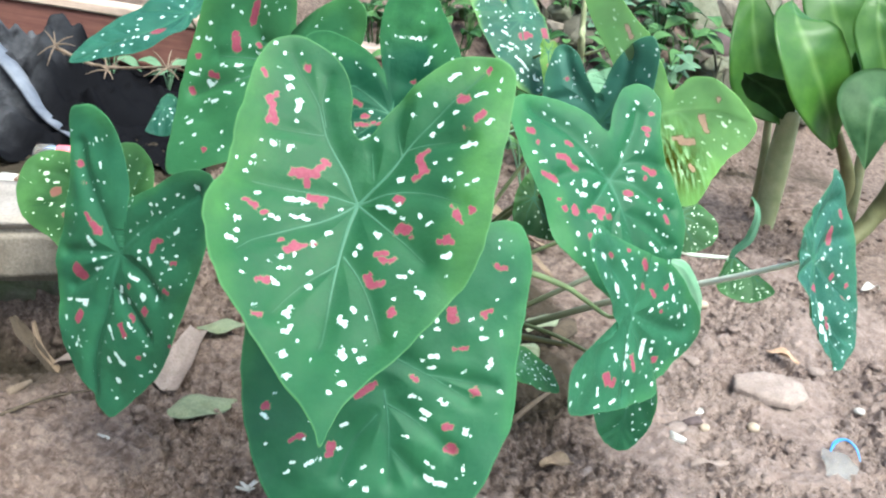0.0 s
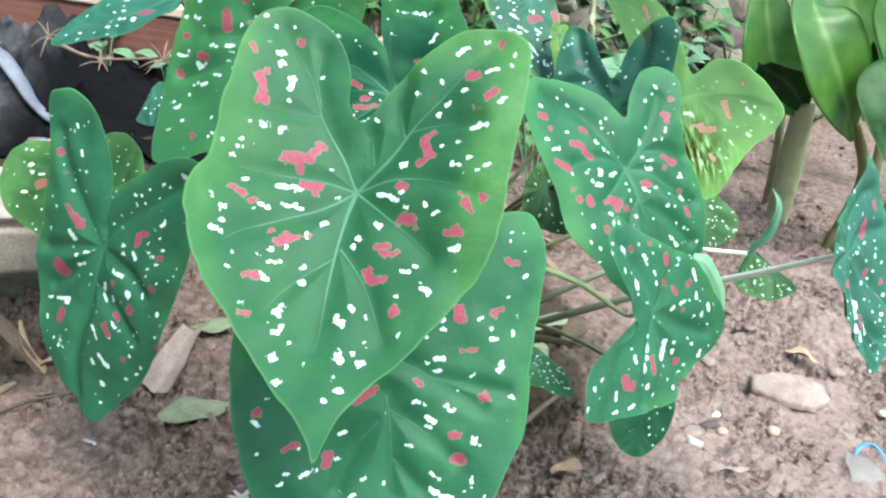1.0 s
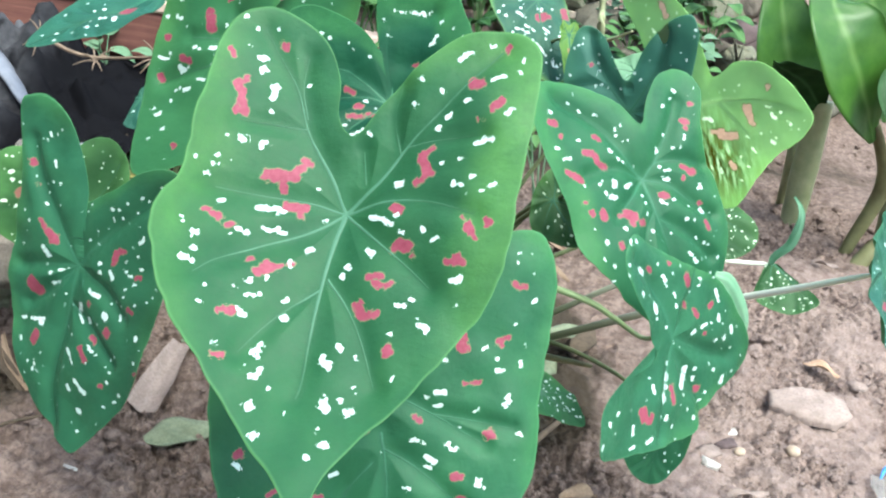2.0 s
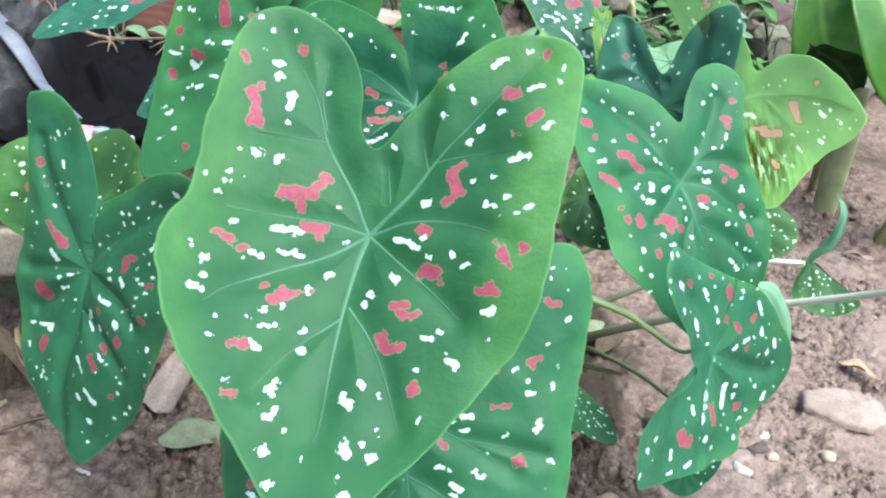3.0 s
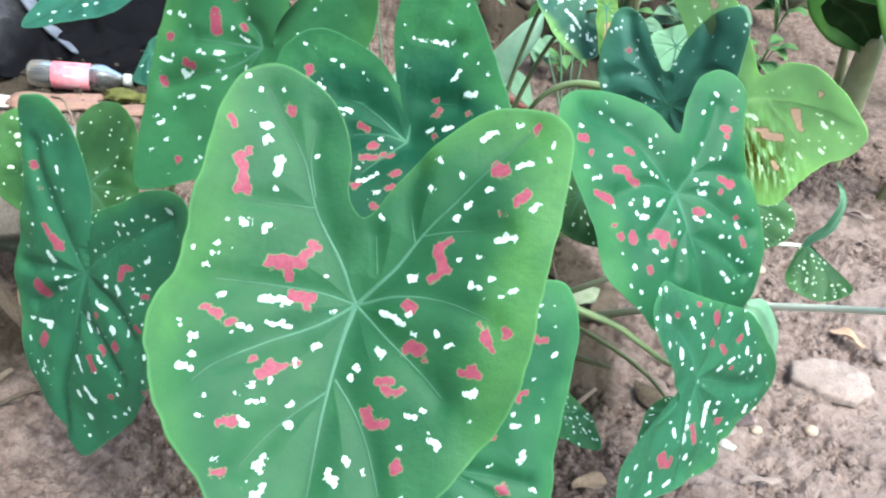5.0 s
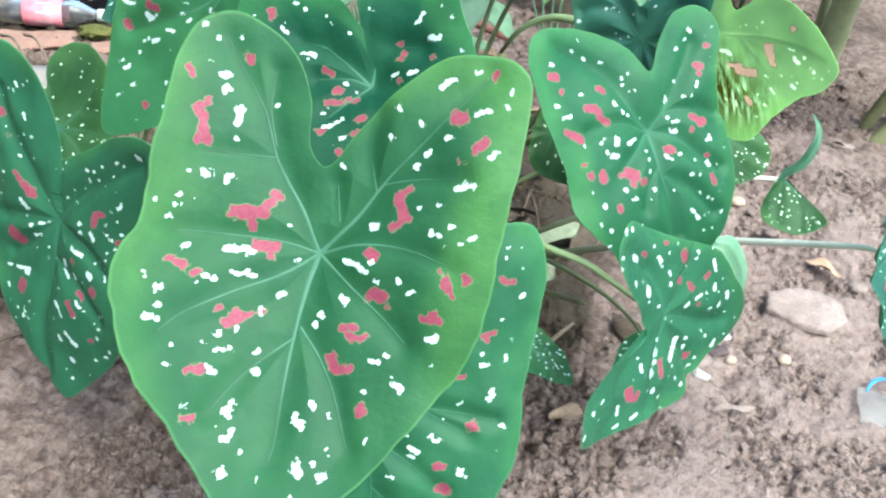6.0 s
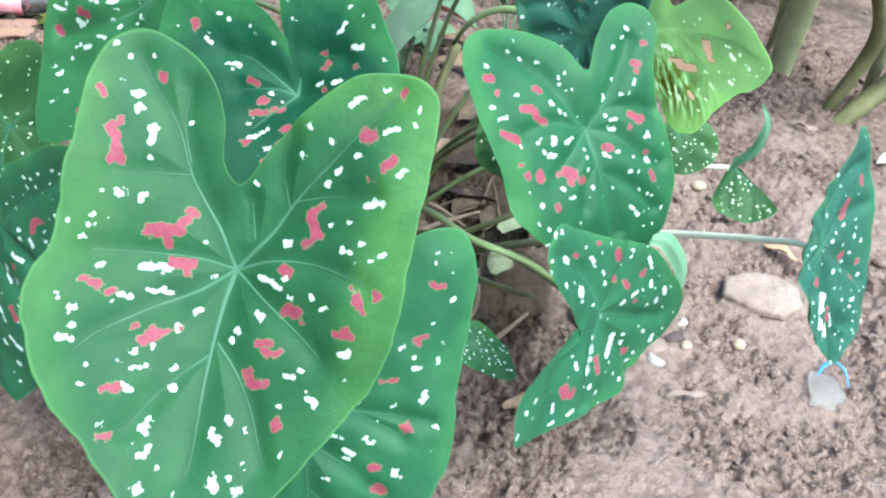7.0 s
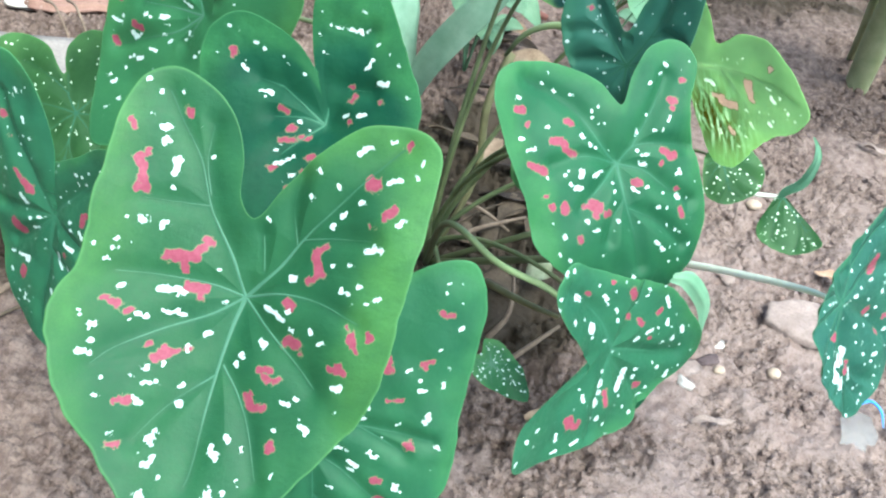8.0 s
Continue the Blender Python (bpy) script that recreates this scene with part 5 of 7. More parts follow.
caladium_leaf(caladium, 'blue-green drooping leaf with dense white streaks', (0.1047, 1.0253, 0.4511), (0.104, -0.777, 0.621), (0.233, -0.588, -0.774),
              [(0.0, 9.6), (-1.6, 8.7), (-3.0, 4.7), (-3.4, 0.9), (-2.6, -2.2), (-1.7, -5.4), (0.5, -5.5), (1.6, -2.8), (3.4, -4.8), (5.7, -3.3), (5.0, 0.5), (3.9, 4.3), (2.5, 7.7)],
              (-0.0, 0.0, -0.0, 0.0, -0.0, -0.0, 0.0), streaked_green, [MAIN], flecks=50, seed=10, fine=1.1, fleck_size=1.4, blush=[(0.25, 0.45, 0.45)],
              pink=[(1.0, 19.6, -4.0, 18.7, 9.4), (-8.9, 19.1, -9.9, 19.6, 5.7), (-28.4, 12.8, -28.9, 19.1, 7.5)],
              white=[(24.4, 11.7, 18.7, 16.2, 2.9), (1.1, 9.8, -2.9, 10.7, 3.0), (37.0, 14.4, 2.7), (17.9, 28.5, 9.2, 35.4, 1.9), (28.6, 29.3, 16.5, 36.5, 1.8), (33.1, 33.8, 32.5, 34.7, 3.2), (-1.4, 32.1, -6.0, 37.6, 2.0), (13.5, 46.7, 7.9, 51.9, 3.2), (6.6, 53.6, 0.7, 63.9, 1.8), (9.1, 61.5, 8.1, 65.3, 3.7), (-5.3, 69.1, -4.8, 75.2, 2.7), (-24.4, 31.0, -26.2, 30.3, 3.3), (2.0, 70.8, 2.2), (37.7, 3.4, 2.3), (23.6, -5.4, 18.4, -8.1, 1.7), (-5.9, -11.4, -7.4, -11.3, 2.8), (-14.9, -12.0, 2.1), (7.4, -10.8, 1.9), (-17.4, 42.7, 2.0), (-5.4, 58.3, 1.8), (-1.0, 45.4, 1.8)])
caladium_leaf(caladium, 'dark folded leaf with upright lobes', (0.1895, 0.8741, 0.3739), (-0.553, -0.824, 0.121), (0.131, -0.229, -0.965),
              [(0.0, 5.2), (-2.4, 3.9), (-4.3, 2.2), (-5.8, -1.3), (-6.6, -4.7), (-6.8, -6.9), (-6.0, -8.4), (-3.6, -7.7), (-1.5, -5.6), (-0.0, -3.0), (1.1, -4.5), (2.1, -7.0), (3.7, -8.3), (5.0, -7.6), (6.1, -3.3), (5.1, 0.8), (2.8, 3.9)],
              (0.0, 0.0, 0.0, -0.0, 0.0, 0.0, 0.0), folded_green, [MAIN], flecks=40, seed=11, fold=0.2, fine=1.1, fleck_size=1.3, quilt=2.0,
              pink=[(35.3, -46.3, 4.5)],
              white=[(28.7, -77.0, 1.1), (25.7, -70.8, 1.6), (27.5, -55.5, 2.1), (28.9, -47.6, 28.4, -46.9, 2.4), (31.3, -26.9, 2.8), (27.4, -26.8, 25.6, -26.7, 1.9), (14.9, -51.8, 1.1), (-36.8, -59.6, -37.8, -59.1, 1.9), (-21.1, -47.0, 1.4), (-23.2, -44.6, 1.4), (-65.3, -70.2, -65.8, -68.8, 2.2), (-63.8, -64.6, 1.8), (-50.5, -75.1, 1.5), (-51.1, -52.0, 1.5), (-57.4, -44.9, 1.9)])
caladium_leaf(caladium, 'dark green heart-shaped leaf with pink patches', (0.1861, 0.7567, 0.346), (0.324, -0.753, 0.573), (0.228, -0.526, -0.82),
              [(0.0, 12.3), (-4.0, 11.2), (-6.8, 9.0), (-7.9, 6.0), (-8.0, 3.2), (-7.0, -0.7), (-6.3, -4.2), (-6.9, -7.7), (-5.6, -9.4), (-3.2, -9.2), (-1.6, -7.2), (-0.4, -4.7), (1.4, -6.6), (4.9, -8.1), (8.4, -8.3), (10.1, -7.2), (10.4, -5.2), (9.6, -1.5), (8.2, 2.8), (7.5, 6.0), (4.9, 8.6), (3.1, 10.5)],
              (-0.03, 0.82, -0.64, 6.07, -6.32, -0.09, -5.18), deep_green, [MAIN], flecks=30, seed=12, fine=1.6, fleck_size=1.0, quilt=2.4, pit=0.006, blush=[(1.2, 0.6, 0.36)],
              pink=[(85.5, -47.9, 80.0, -47.1, 5.9), (77.5, -35.1, 76.4, -35.6, 3.6), (42.3, -36.3, 38.6, -35.3, 5.1), (56.7, -22.4, 50.2, -21.5, 6.8), (47.3, -19.0, 44.5, -15.5, 6.5), (42.9, -13.5, 36.9, -10.2, 4.7), (77.5, -5.1, 74.5, -3.8, 5.1), (71.4, -2.3, 65.6, 0.3, 6.7), (67.1, 19.7, 64.8, 19.8, 3.7), (60.9, 27.6, 60.5, 28.5, 5.3), (50.5, 29.4, 49.8, 31.1, 7.9), (31.8, 30.9, 29.3, 30.2, 3.7), (24.2, 30.1, 20.8, 31.9, 9.5), (23.7, 37.9, 5.0), (13.2, 38.0, 10.7, 37.7, 5.4), (-46.7, -48.2, -48.4, -47.4, 6.8), (-47.1, -42.1, 4.7), (-14.0, 14.9, -18.6, 15.1, 5.8), (-40.9, -8.6, -42.1, -7.3, 6.7)] + [(-45.3, -3.7, -49.4, -4.0, 6.2), (-37.3, 1.7, -37.9, 1.0, 4.2), (-55.7, -63.5, -56.9, -63.7, 4.0), (-52.6, 23.0, 3.8), (38.1, 55.3, 38.0, 57.0, 5.0), (-55.1, 39.6, -56.6, 45.8, 5.3)],
              white=[(84.0, -56.3, 83.1, -55.8, 3.2), (60.7, -66.7, 60.0, -66.2, 1.6), (50.9, -61.6, 49.9, -60.3, 1.7), (37.0, -56.4, 34.5, -55.7, 1.8), (85.2, -25.7, 82.3, -26.1, 2.2), (62.3, -32.4, 59.5, -33.4, 1.6), (79.2, -15.4, 72.8, -17.3, 2.1), (33.8, 3.2, 34.0, 6.2, 4.1), (22.8, 7.2, 18.7, 5.9, 3.6), (16.5, 3.7, 13.2, 4.4, 2.2), (39.5, 15.3, 34.5, 16.0, 3.0), (44.0, 12.4, 2.4), (20.6, -44.2, 20.4, -42.7, 1.6), (15.2, -46.3, 1.4), (19.6, -38.5, 1.8), (15.2, -32.7, 1.6), (10.5, -33.0, 1.4), (30.9, -25.5, 29.9, -23.6, 3.4), (24.1, -17.6, 3.7), (18.9, -14.7, 3.3), (-18.2, -26.8, -19.0, -22.8, 1.9), (-27.0, -37.9, 2.2)] + [(-29.5, -62.6, -29.0, -61.7, 2.4), (-38.8, -69.7, -40.5, -70.2, 2.1), (-42.2, -77.7, -44.9, -76.0, 1.8), (-62.6, -77.1, 1.8), (-56.5, -71.7, 1.5), (-43.4, -32.5, 2.6), (-45.6, -35.6, 1.9), (-32.4, -25.4, 2.3), (-38.3, -25.1, 1.7), (-18.6, -10.1, 1.7), (-21.6, -5.8, -26.7, -6.1, 1.8), (-19.9, 0.3, -24.4, 1.9, 2.6), (-22.8, -0.5, 1.8), (-12.2, 19.4, -16.8, 23.4, 2.0), (-23.5, 19.6, -24.9, 19.3, 2.0), (-51.3, 10.9, -54.8, 10.2, 3.1), (-53.5, 7.8, 2.3), (-53.3, 28.9, -54.4, 30.7, 4.3), (4.2, 14.5, 1.3), (4.1, 20.7, 2.3), (31.9, 41.9, 30.9, 42.3, 2.9), (1.9, 44.9, 1.9, 46.1, 2.3), (-33.9, 36.6, 2.6), (-42.0, 37.6, 1.8)] + [(25.5, 50.5, 21.7, 50.2, 2.4), (5.2, 52.2, 1.3), (60.4, 40.7, 59.5, 40.7, 1.3), (51.9, 52.3, 51.5, 53.0, 3.4), (55.7, 66.5, 2.8), (-52.1, 56.7, 1.5), (-56.4, 58.9, 2.0), (-31.8, 65.2, -35.2, 66.9, 2.3), (-38.6, 70.6, -39.9, 72.6, 3.7), (-65.7, 69.8, 2.4), (46.9, 71.8, 3.0), (50.4, 83.7, 47.9, 83.7, 1.5), (-47.6, 83.0, 1.9)],
              ribs=[(1.1, -3.1, -0.8, -5.4, 27.6, -15.1, 61.1, -19.9, 83.2), (0.8, -3.1, -0.8, 16.6, 17.3, 33.9, 32.1), (0.6, -3.1, -0.8, 28.4, -8.6, 57.9, -3.8), (0.9, -3.1, -0.8, 12.6, -16.0, 30.4, -41.7, 50.2, -57.1, 74.2, -69.4), (0.7, -3.1, -0.8, -16.8, -14.1, -41.9, -14.3, -63.9, -10.6), (0.8, -3.1, -0.8, -23.8, 6.5, -43.1, 21.1, -64.5, 33.7), (0.7, -14.7, -13.4, -31.7, -41.4, -44.6, -66.9), (0.5, -8.9, 35.3, -37.7, 49.5, -58.0, 68.4), (0.4, -5.4, 27.6, 6.1, 42.4, 10.9, 59.3)])
caladium_leaf(caladium, 'pale yellow-green leaf showing its underside, brown-streaked', (0.2507, 0.8621, 0.3922), (-0.608, -0.703, -0.37), (0.693, -0.697, 0.186),
              [(-0.0, 11.2), (1.9, 10.1), (4.1, 7.5), (7.4, 4.8), (11.0, 2.2), (11.8, -0.4), (8.9, -1.5), (5.8, -1.8), (2.2, -2.6), (-2.0, -3.7), (-6.2, -4.5), (-9.4, -5.5), (-13.4, -6.3), (-14.8, -4.7), (-13.1, -2.9), (-10.4, -1.5), (-8.3, -0.2), (-5.6, 0.7), (-2.9, 1.6), (-3.2, 2.7), (-4.1, 4.0), (-4.0, 6.5), (-2.9, 8.7), (-1.2, 10.6)],
              (-0.75, 1.56, 1.36, 0.19, 0.92, 0.81, 1.43), pale_green, [MAIN], flecks=20, fleck_size=1.2, fine=1.2, quilt=0.35, seed=13, blotch=(6, 0, 3.4), back=pale_green,
              pink=[(0.4, 49.2, 3.9, 49.7, 9.3), (8.0, 50.8, 12.6, 52.9, 6.8), (29.6, 8.5, 26.9, 20.1, 5.5), (31.9, 17.4, 28.7, 32.1, 8.4), (-21.9, 69.1, -21.1, 69.7, 4.8), (62.9, 22.9, 65.5, 24.2, 7.6), (-96.3, -24.2, -84.8, -20.6, 4.5)],
              white=[(15.8, 1.5, 15.7, 8.3, 3.3), (16.0, 8.0, 16.7, 9.2, 4.8), (-4.5, 67.0, -3.5, 70.7, 1.8), (2.7, 72.6, 5.6, 75.6, 3.4), (28.6, 71.5, 29.3, 72.9, 4.0), (23.5, 74.0, 24.0, 75.6, 2.1), (19.4, 70.3, 1.9), (6.0, 88.9, 7.9, 91.2, 2.0), (10.3, 99.4, 11.4, 101.4, 1.6), (-14.6, 78.4, 1.1), (-15.4, 37.8, 1.4), (-12.8, 22.3, 1.3), (-15.4, 27.5, 0.9), (39.5, 50.4, 42.5, 52.2, 3.0), (28.6, 45.3, 29.3, 47.3, 2.2), (61.2, 41.4, 62.1, 42.3, 2.4), (51.1, 36.1, 2.3), (79.5, 31.0, 2.3), (69.6, 9.8, 75.3, 9.9, 2.0), (2.0, 103.4, 1.1), (-109.5, -37.5, -104.3, -34.5, 1.4), (-102.1, -48.7, 2.3), (-114.2, -35.0, 1.8)] + [(-109.0, -31.1, 1.4), (-83.4, -37.1, -83.2, -35.1, 1.9), (-101.1, -16.2, 1.8), (-86.6, -11.0, 1.7), (-74.4, -34.9, -70.7, -32.4, 1.6), (-66.9, -37.6, 1.9), (-112.9, -26.0, 1.4)],
              ribs=[(1.6, 3.0, -4.7, -4.4, 19.8, -8.7, 45.2, -9.4, 69.4, -4.7, 100.5), (0.8, -3.5, 23.0, 9.5, 35.3, 24.2, 48.4), (0.8, 23.8, -6.4, 42.1, 7.0, 74.0, 17.7)])
caladium_leaf(caladium, 'curled dark green leaf twisted to its tip', (0.1982, 0.6402, 0.2667), (0.661, -0.71, 0.242), (-0.568, -0.685, -0.458),
              [(0.5, 12.4), (2.3, 10.5), (2.3, 7.9), (0.6, 5.0), (0.3, 3.1), (1.8, 2.8), (5.8, 3.1), (8.5, 2.7), (9.0, 1.3), (8.7, -0.2), (6.8, -1.4), (3.7, -3.4), (1.1, -5.3), (-0.8, -6.4), (-3.5, -6.9), (-7.1, -7.2), (-8.8, -5.9), (-8.7, -2.6), (-8.3, 0.8), (-8.6, 2.5), (-6.6, 5.6), (-3.9, 8.9), (-1.8, 11.2)],
              (-0.63, 1.77, -0.07, -9.81, 23.39, -7.38, 3.54), mint_green, M_STALK, mid_stalk, flecks=25, seed=14, fine=1.6, fleck_size=1.0, quilt=2.0,
              pink=[(60.3, 1.7, 55.5, -0.8, 3.3), (44.8, -21.3, 43.9, -22.0, 2.8), (22.4, -32.2, 16.8, -32.5, 6.8), (7.0, -19.6, 4.0, -19.0, 5.9), (-16.0, -44.4, -16.6, -46.5, 5.7), (-5.9, -26.9, -10.9, -26.7, 4.6), (-29.5, -27.7, -30.4, -28.1, 2.8), (-64.5, 0.4, -65.4, -0.9, 6.0), (-33.6, 27.7, -42.9, 33.2, 4.0), (-20.6, 65.8, -23.7, 66.9, 8.5), (-27.5, 65.3, -31.7, 62.7, 5.8), (-29.9, 59.7, 5.1)],
              white=[(84.2, 1.7, 2.7), (88.6, 8.0, 3.4), (78.2, 29.3, 77.2, 28.8, 1.5), (65.6, 10.6, 61.2, 8.5, 4.5), (52.9, -10.9, 2.0), (41.8, -10.9, 37.3, -11.2, 3.4), (36.8, -20.6, 1.9), (57.4, 23.9, 56.4, 23.5, 3.4), (32.8, 12.4, 30.2, 11.8, 7.1), (24.8, 14.9, 2.5), (8.6, 8.0, 7.3, 6.4, 1.8), (22.7, -13.1, 20.4, -13.2, 2.7), (14.4, -9.4, 13.4, -9.5, 2.7), (10.3, -46.1, 8.1, -46.9, 2.1), (4.8, -42.3, 2.6), (6.8, -31.5, 0.4, -31.4, 2.5), (-2.4, -13.2, -3.6, -13.6, 1.7), (-19.4, -15.6, -19.9, -18.5, 3.0), (-22.3, -27.0, -24.7, -31.8, 2.9), (-9.6, -56.1, -20.3, -54.3, 2.7), (-28.9, -47.5, -31.9, -45.3, 3.2)] + [(-27.5, -37.8, 1.6), (-50.2, -57.1, -55.2, -56.3, 4.3), (-43.4, -34.9, 2.9), (-49.3, -44.5, -50.7, -44.6, 4.4), (-10.0, 4.9, 2.1), (-40.2, 3.5, -44.1, 6.2, 6.2), (-41.6, 11.7, -41.4, 17.1, 7.0), (-46.6, -4.8, -47.6, -5.5, 2.4), (-53.5, -1.9, -55.1, -1.0, 2.5), (-64.9, -21.6, 3.0), (-81.4, -25.5, -78.5, -29.1, 3.4), (-79.1, -33.4, 1.8), (-16.4, 20.5, 2.8), (-23.1, 25.2, -24.7, 27.5, 4.3), (-29.4, 32.2, 4.7), (-31.3, 39.0, -34.4, 39.7, 4.9), (-14.2, 45.4, -18.2, 47.7, 2.5), (-16.9, 57.1, 1.8), (-7.5, 44.6, 1.8), (-73.8, -5.3, 1.9), (-75.2, 4.1, -76.3, -1.0, 1.5), (-64.3, 21.0, 2.3), (-75.9, 18.4, -77.3, 17.8, 2.8)] + [(-49.8, 45.7, 3.2), (-47.6, 43.7, 2.4), (-60.4, 42.7, 2.6), (-72.2, 45.0, 2.3), (-20.4, 79.9, -24.6, 82.3, 3.1), (7.1, 90.8, 6.6, 90.1, 3.2), (10.2, 102.3, 8.6, 102.0, 3.3), (-42.5, 73.8, -44.7, 69.2, 2.9), (-30.0, 92.0, -33.3, 87.1, 1.7), (5.9, 118.7, 4.2)],
              ribs=[(0.9, -7.5, 4.0, 32.2, 1.8, 75.0, 12.4), (0.9, -8.8, 4.4, -25.9, 28.7, -54.0, 56.7), (0.6, -7.5, 4.0, -44.8, -22.4, -70.0, -43.6), (0.6, -4.6, 2.9, 5.7, -29.2, 16.9, -46.4), (0.5, -11.6, 10.2, -63.0, 2.3, -82.4, 6.9)])
caladium_leaf(caladium, 'narrow upright blue-green leaf on a long stalk', (0.3528, 0.6694, 0.3142), (0.718, -0.574, 0.394), (0.351, -0.189, -0.917),
              [(-0.0, 10.5), (-2.4, 10.2), (-4.3, 9.6), (-6.9, 8.0), (-8.2, 3.9), (-8.9, -0.8), (-8.7, -5.3), (-7.4, -6.4), (-6.0, -5.5), (-1.7, -4.2), (0.8, -3.3), (3.8, -3.0), (4.7, 0.1), (4.5, 3.6), (2.1, 7.7)],
              (1.14, -0.29, 0.4, -0.43, -0.52, -0.39, -0.19), blue_green, N_STALK, pale_stalk, 0.0034, flecks=20, seed=15, fine=1.3, fleck_size=1.0, quilt=2.0,
              pink=[(-51.4, -5.0, -50.5, -8.8, 12.2), (-39.4, 29.9, -41.3, 29.0, 5.6), (-61.1, 45.9, -63.2, 45.8, 3.7), (-6.9, 58.1, -4.1, 64.4, 4.2), (-50.2, 53.3, 4.7), (14.3, 20.5, 6.8), (-74.2, -22.7, -74.7, -18.5, 5.1)],
              white=[(-30.6, -45.5, -32.0, -44.8, 1.4), (-61.1, -33.6, -63.6, -33.0, 0.9), (-44.3, -30.0, 0.9), (-49.2, -28.2, 0.9), (-36.9, -25.6, 1.0), (-47.6, -20.4, -49.7, -20.0, 1.8), (-27.7, -17.8, -28.8, -17.8, 0.9), (-45.3, 5.0, -49.0, 4.6, 1.2), (-63.3, 7.8, -64.4, 8.2, 1.3), (-61.7, 15.1, 1.5), (-58.6, 19.7, -59.1, 20.8, 2.9), (-19.3, 4.9, -21.8, 5.6, 2.3), (-12.2, 4.7, 1.6), (-40.7, 18.9, -42.9, 19.7, 1.5), (-68.7, 30.0, -69.7, 29.5, 2.5), (-4.4, 3.7, -10.2, 6.6, 0.9), (23.8, -12.9, 11.6, -8.3, 0.9), (32.0, -11.8, 0.9), (-48.1, 30.8, -52.9, 32.6, 1.2), (-42.6, 35.6, -44.9, 36.5, 1.8), (-5.2, 16.6, 1.2)] + [(-18.6, 31.1, -22.2, 32.0, 3.2), (-35.5, 38.9, 1.6), (-61.1, 58.6, -62.7, 58.3, 2.7), (-20.2, 46.2, 1.3), (-27.0, 50.1, -27.9, 50.6, 1.2), (-25.2, 59.9, -25.8, 60.8, 2.1), (-36.6, 67.0, -42.4, 68.0, 2.3), (-26.2, 69.4, -27.1, 69.3, 2.2), (-32.8, 70.9, -35.5, 71.4, 1.5), (-1.6, 47.1, 0.2, 50.6, 11.6), (18.8, 44.1, 10.8, 60.2, 8.4), (2.5, 67.8, 4.2, 71.5, 6.0), (-8.9, 64.1, -6.4, 72.4, 1.6), (-14.4, 85.8, 2.3), (-38.2, 87.2, 1.3), (-35.9, 93.9, -33.6, 96.4, 0.9), (-38.8, 78.7, 1.2), (-16.1, 97.9, -12.2, 98.0, 1.6), (-21.4, 95.9, 0.9), (-3.7, 99.2, 0.9), (-1.4, 103.6, 0.3, 104.7, 0.9), (37.6, 18.3, 2.1)] + [(35.1, 42.2, 0.9), (-18.4, 84.3, 0.9), (11.0, 74.6, 1.6)])
caladium_leaf(caladium, 'small wilted leaf hanging from a thin stalk', (0.4207, 0.9957, 0.1889), (-0.263, -0.645, 0.718), (0.596, -0.694, -0.405),
              [(-0.0, 7.0), (-0.7, 5.9), (-0.4, 2.1), (0.1, -0.3), (2.5, 0.5), (4.4, 1.7), (4.7, 3.5), (2.9, 6.1)],
              (-0.0, -0.01, -0.0, 0.07, 0.21, 0.21, 0.1), olive_green, O_STALK, pale_stalk, flecks=52, seed=16, fine=0.8, fleck_size=1.3)
caladium_leaf(caladium, 'small young leaf near the soil', (0.1148, 0.6799, 0.1772), (0.101, -0.404, 0.909), (0.797, -0.514, -0.317),
              [(0.0, 4.3), (0.9, 3.3), (1.7, 1.6), (1.9, -0.4), (1.2, -1.8), (0.0, -1.3), (-1.2, -2.0), (-2.0, -0.8), (-1.9, 1.2), (-1.1, 3.1)],
              (1.5, 0.0, -0.8, 0.0, 0.0, 0.0, 0.0), bright_green, [MAIN], flecks=60, seed=17, fine=1.0, fleck_size=0.7)
caladium_leaf(caladium, 'shaded inner leaf', (0.1283, 0.8522, 0.2868), (0.0, -0.848, 0.53), (0.525, -0.451, -0.722),
              [(0.0, 5.1), (-1.9, 3.2), (-2.3, -0.1), (-1.9, -2.6), (-0.5, -2.7), (1.6, -1.3), (3.2, 1.3), (2.3, 3.5)],
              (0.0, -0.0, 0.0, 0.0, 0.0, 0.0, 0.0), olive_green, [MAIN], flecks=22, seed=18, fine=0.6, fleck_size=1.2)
caladium_leaf(caladium, 'small light green leaf', (0.3242, 0.9468, 0.2513), (0.0, -0.848, 0.53), (0.415, -0.482, -0.771),
              [(-0.0, 4.6), (-2.6, 4.2), (-3.9, 2.4), (-3.2, -0.3), (-0.7, -1.6), (1.5, -0.9), (2.5, 2.5), (1.6, 4.0)],
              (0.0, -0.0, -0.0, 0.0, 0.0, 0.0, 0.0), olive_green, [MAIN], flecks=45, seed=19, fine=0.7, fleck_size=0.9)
caladium_leaf(caladium, 'plain pale green leaf lit through from behind', (0.219, 1.0, 0.392), (0.05, -0.87, 0.49), (-0.02, -0.49, -0.87),
              [(0.0, 3.2), (-1.6, 2.4), (-3.2, 0.6), (-3.9, -1.4), (-2.8, -2.9), (-0.8, -2.4), (1.4, -1.5), (2.8, -0.6), (2.4, 1.2), (1.3, 2.5)],
              (0.8, 0.2, -0.6, 0.0, 0.0, 0.0, 0.0), pale_mint, [MAIN], flecks=4, seed=31, fine=0.8, fleck_size=0.9, quilt=0.5, back=pale_mint)
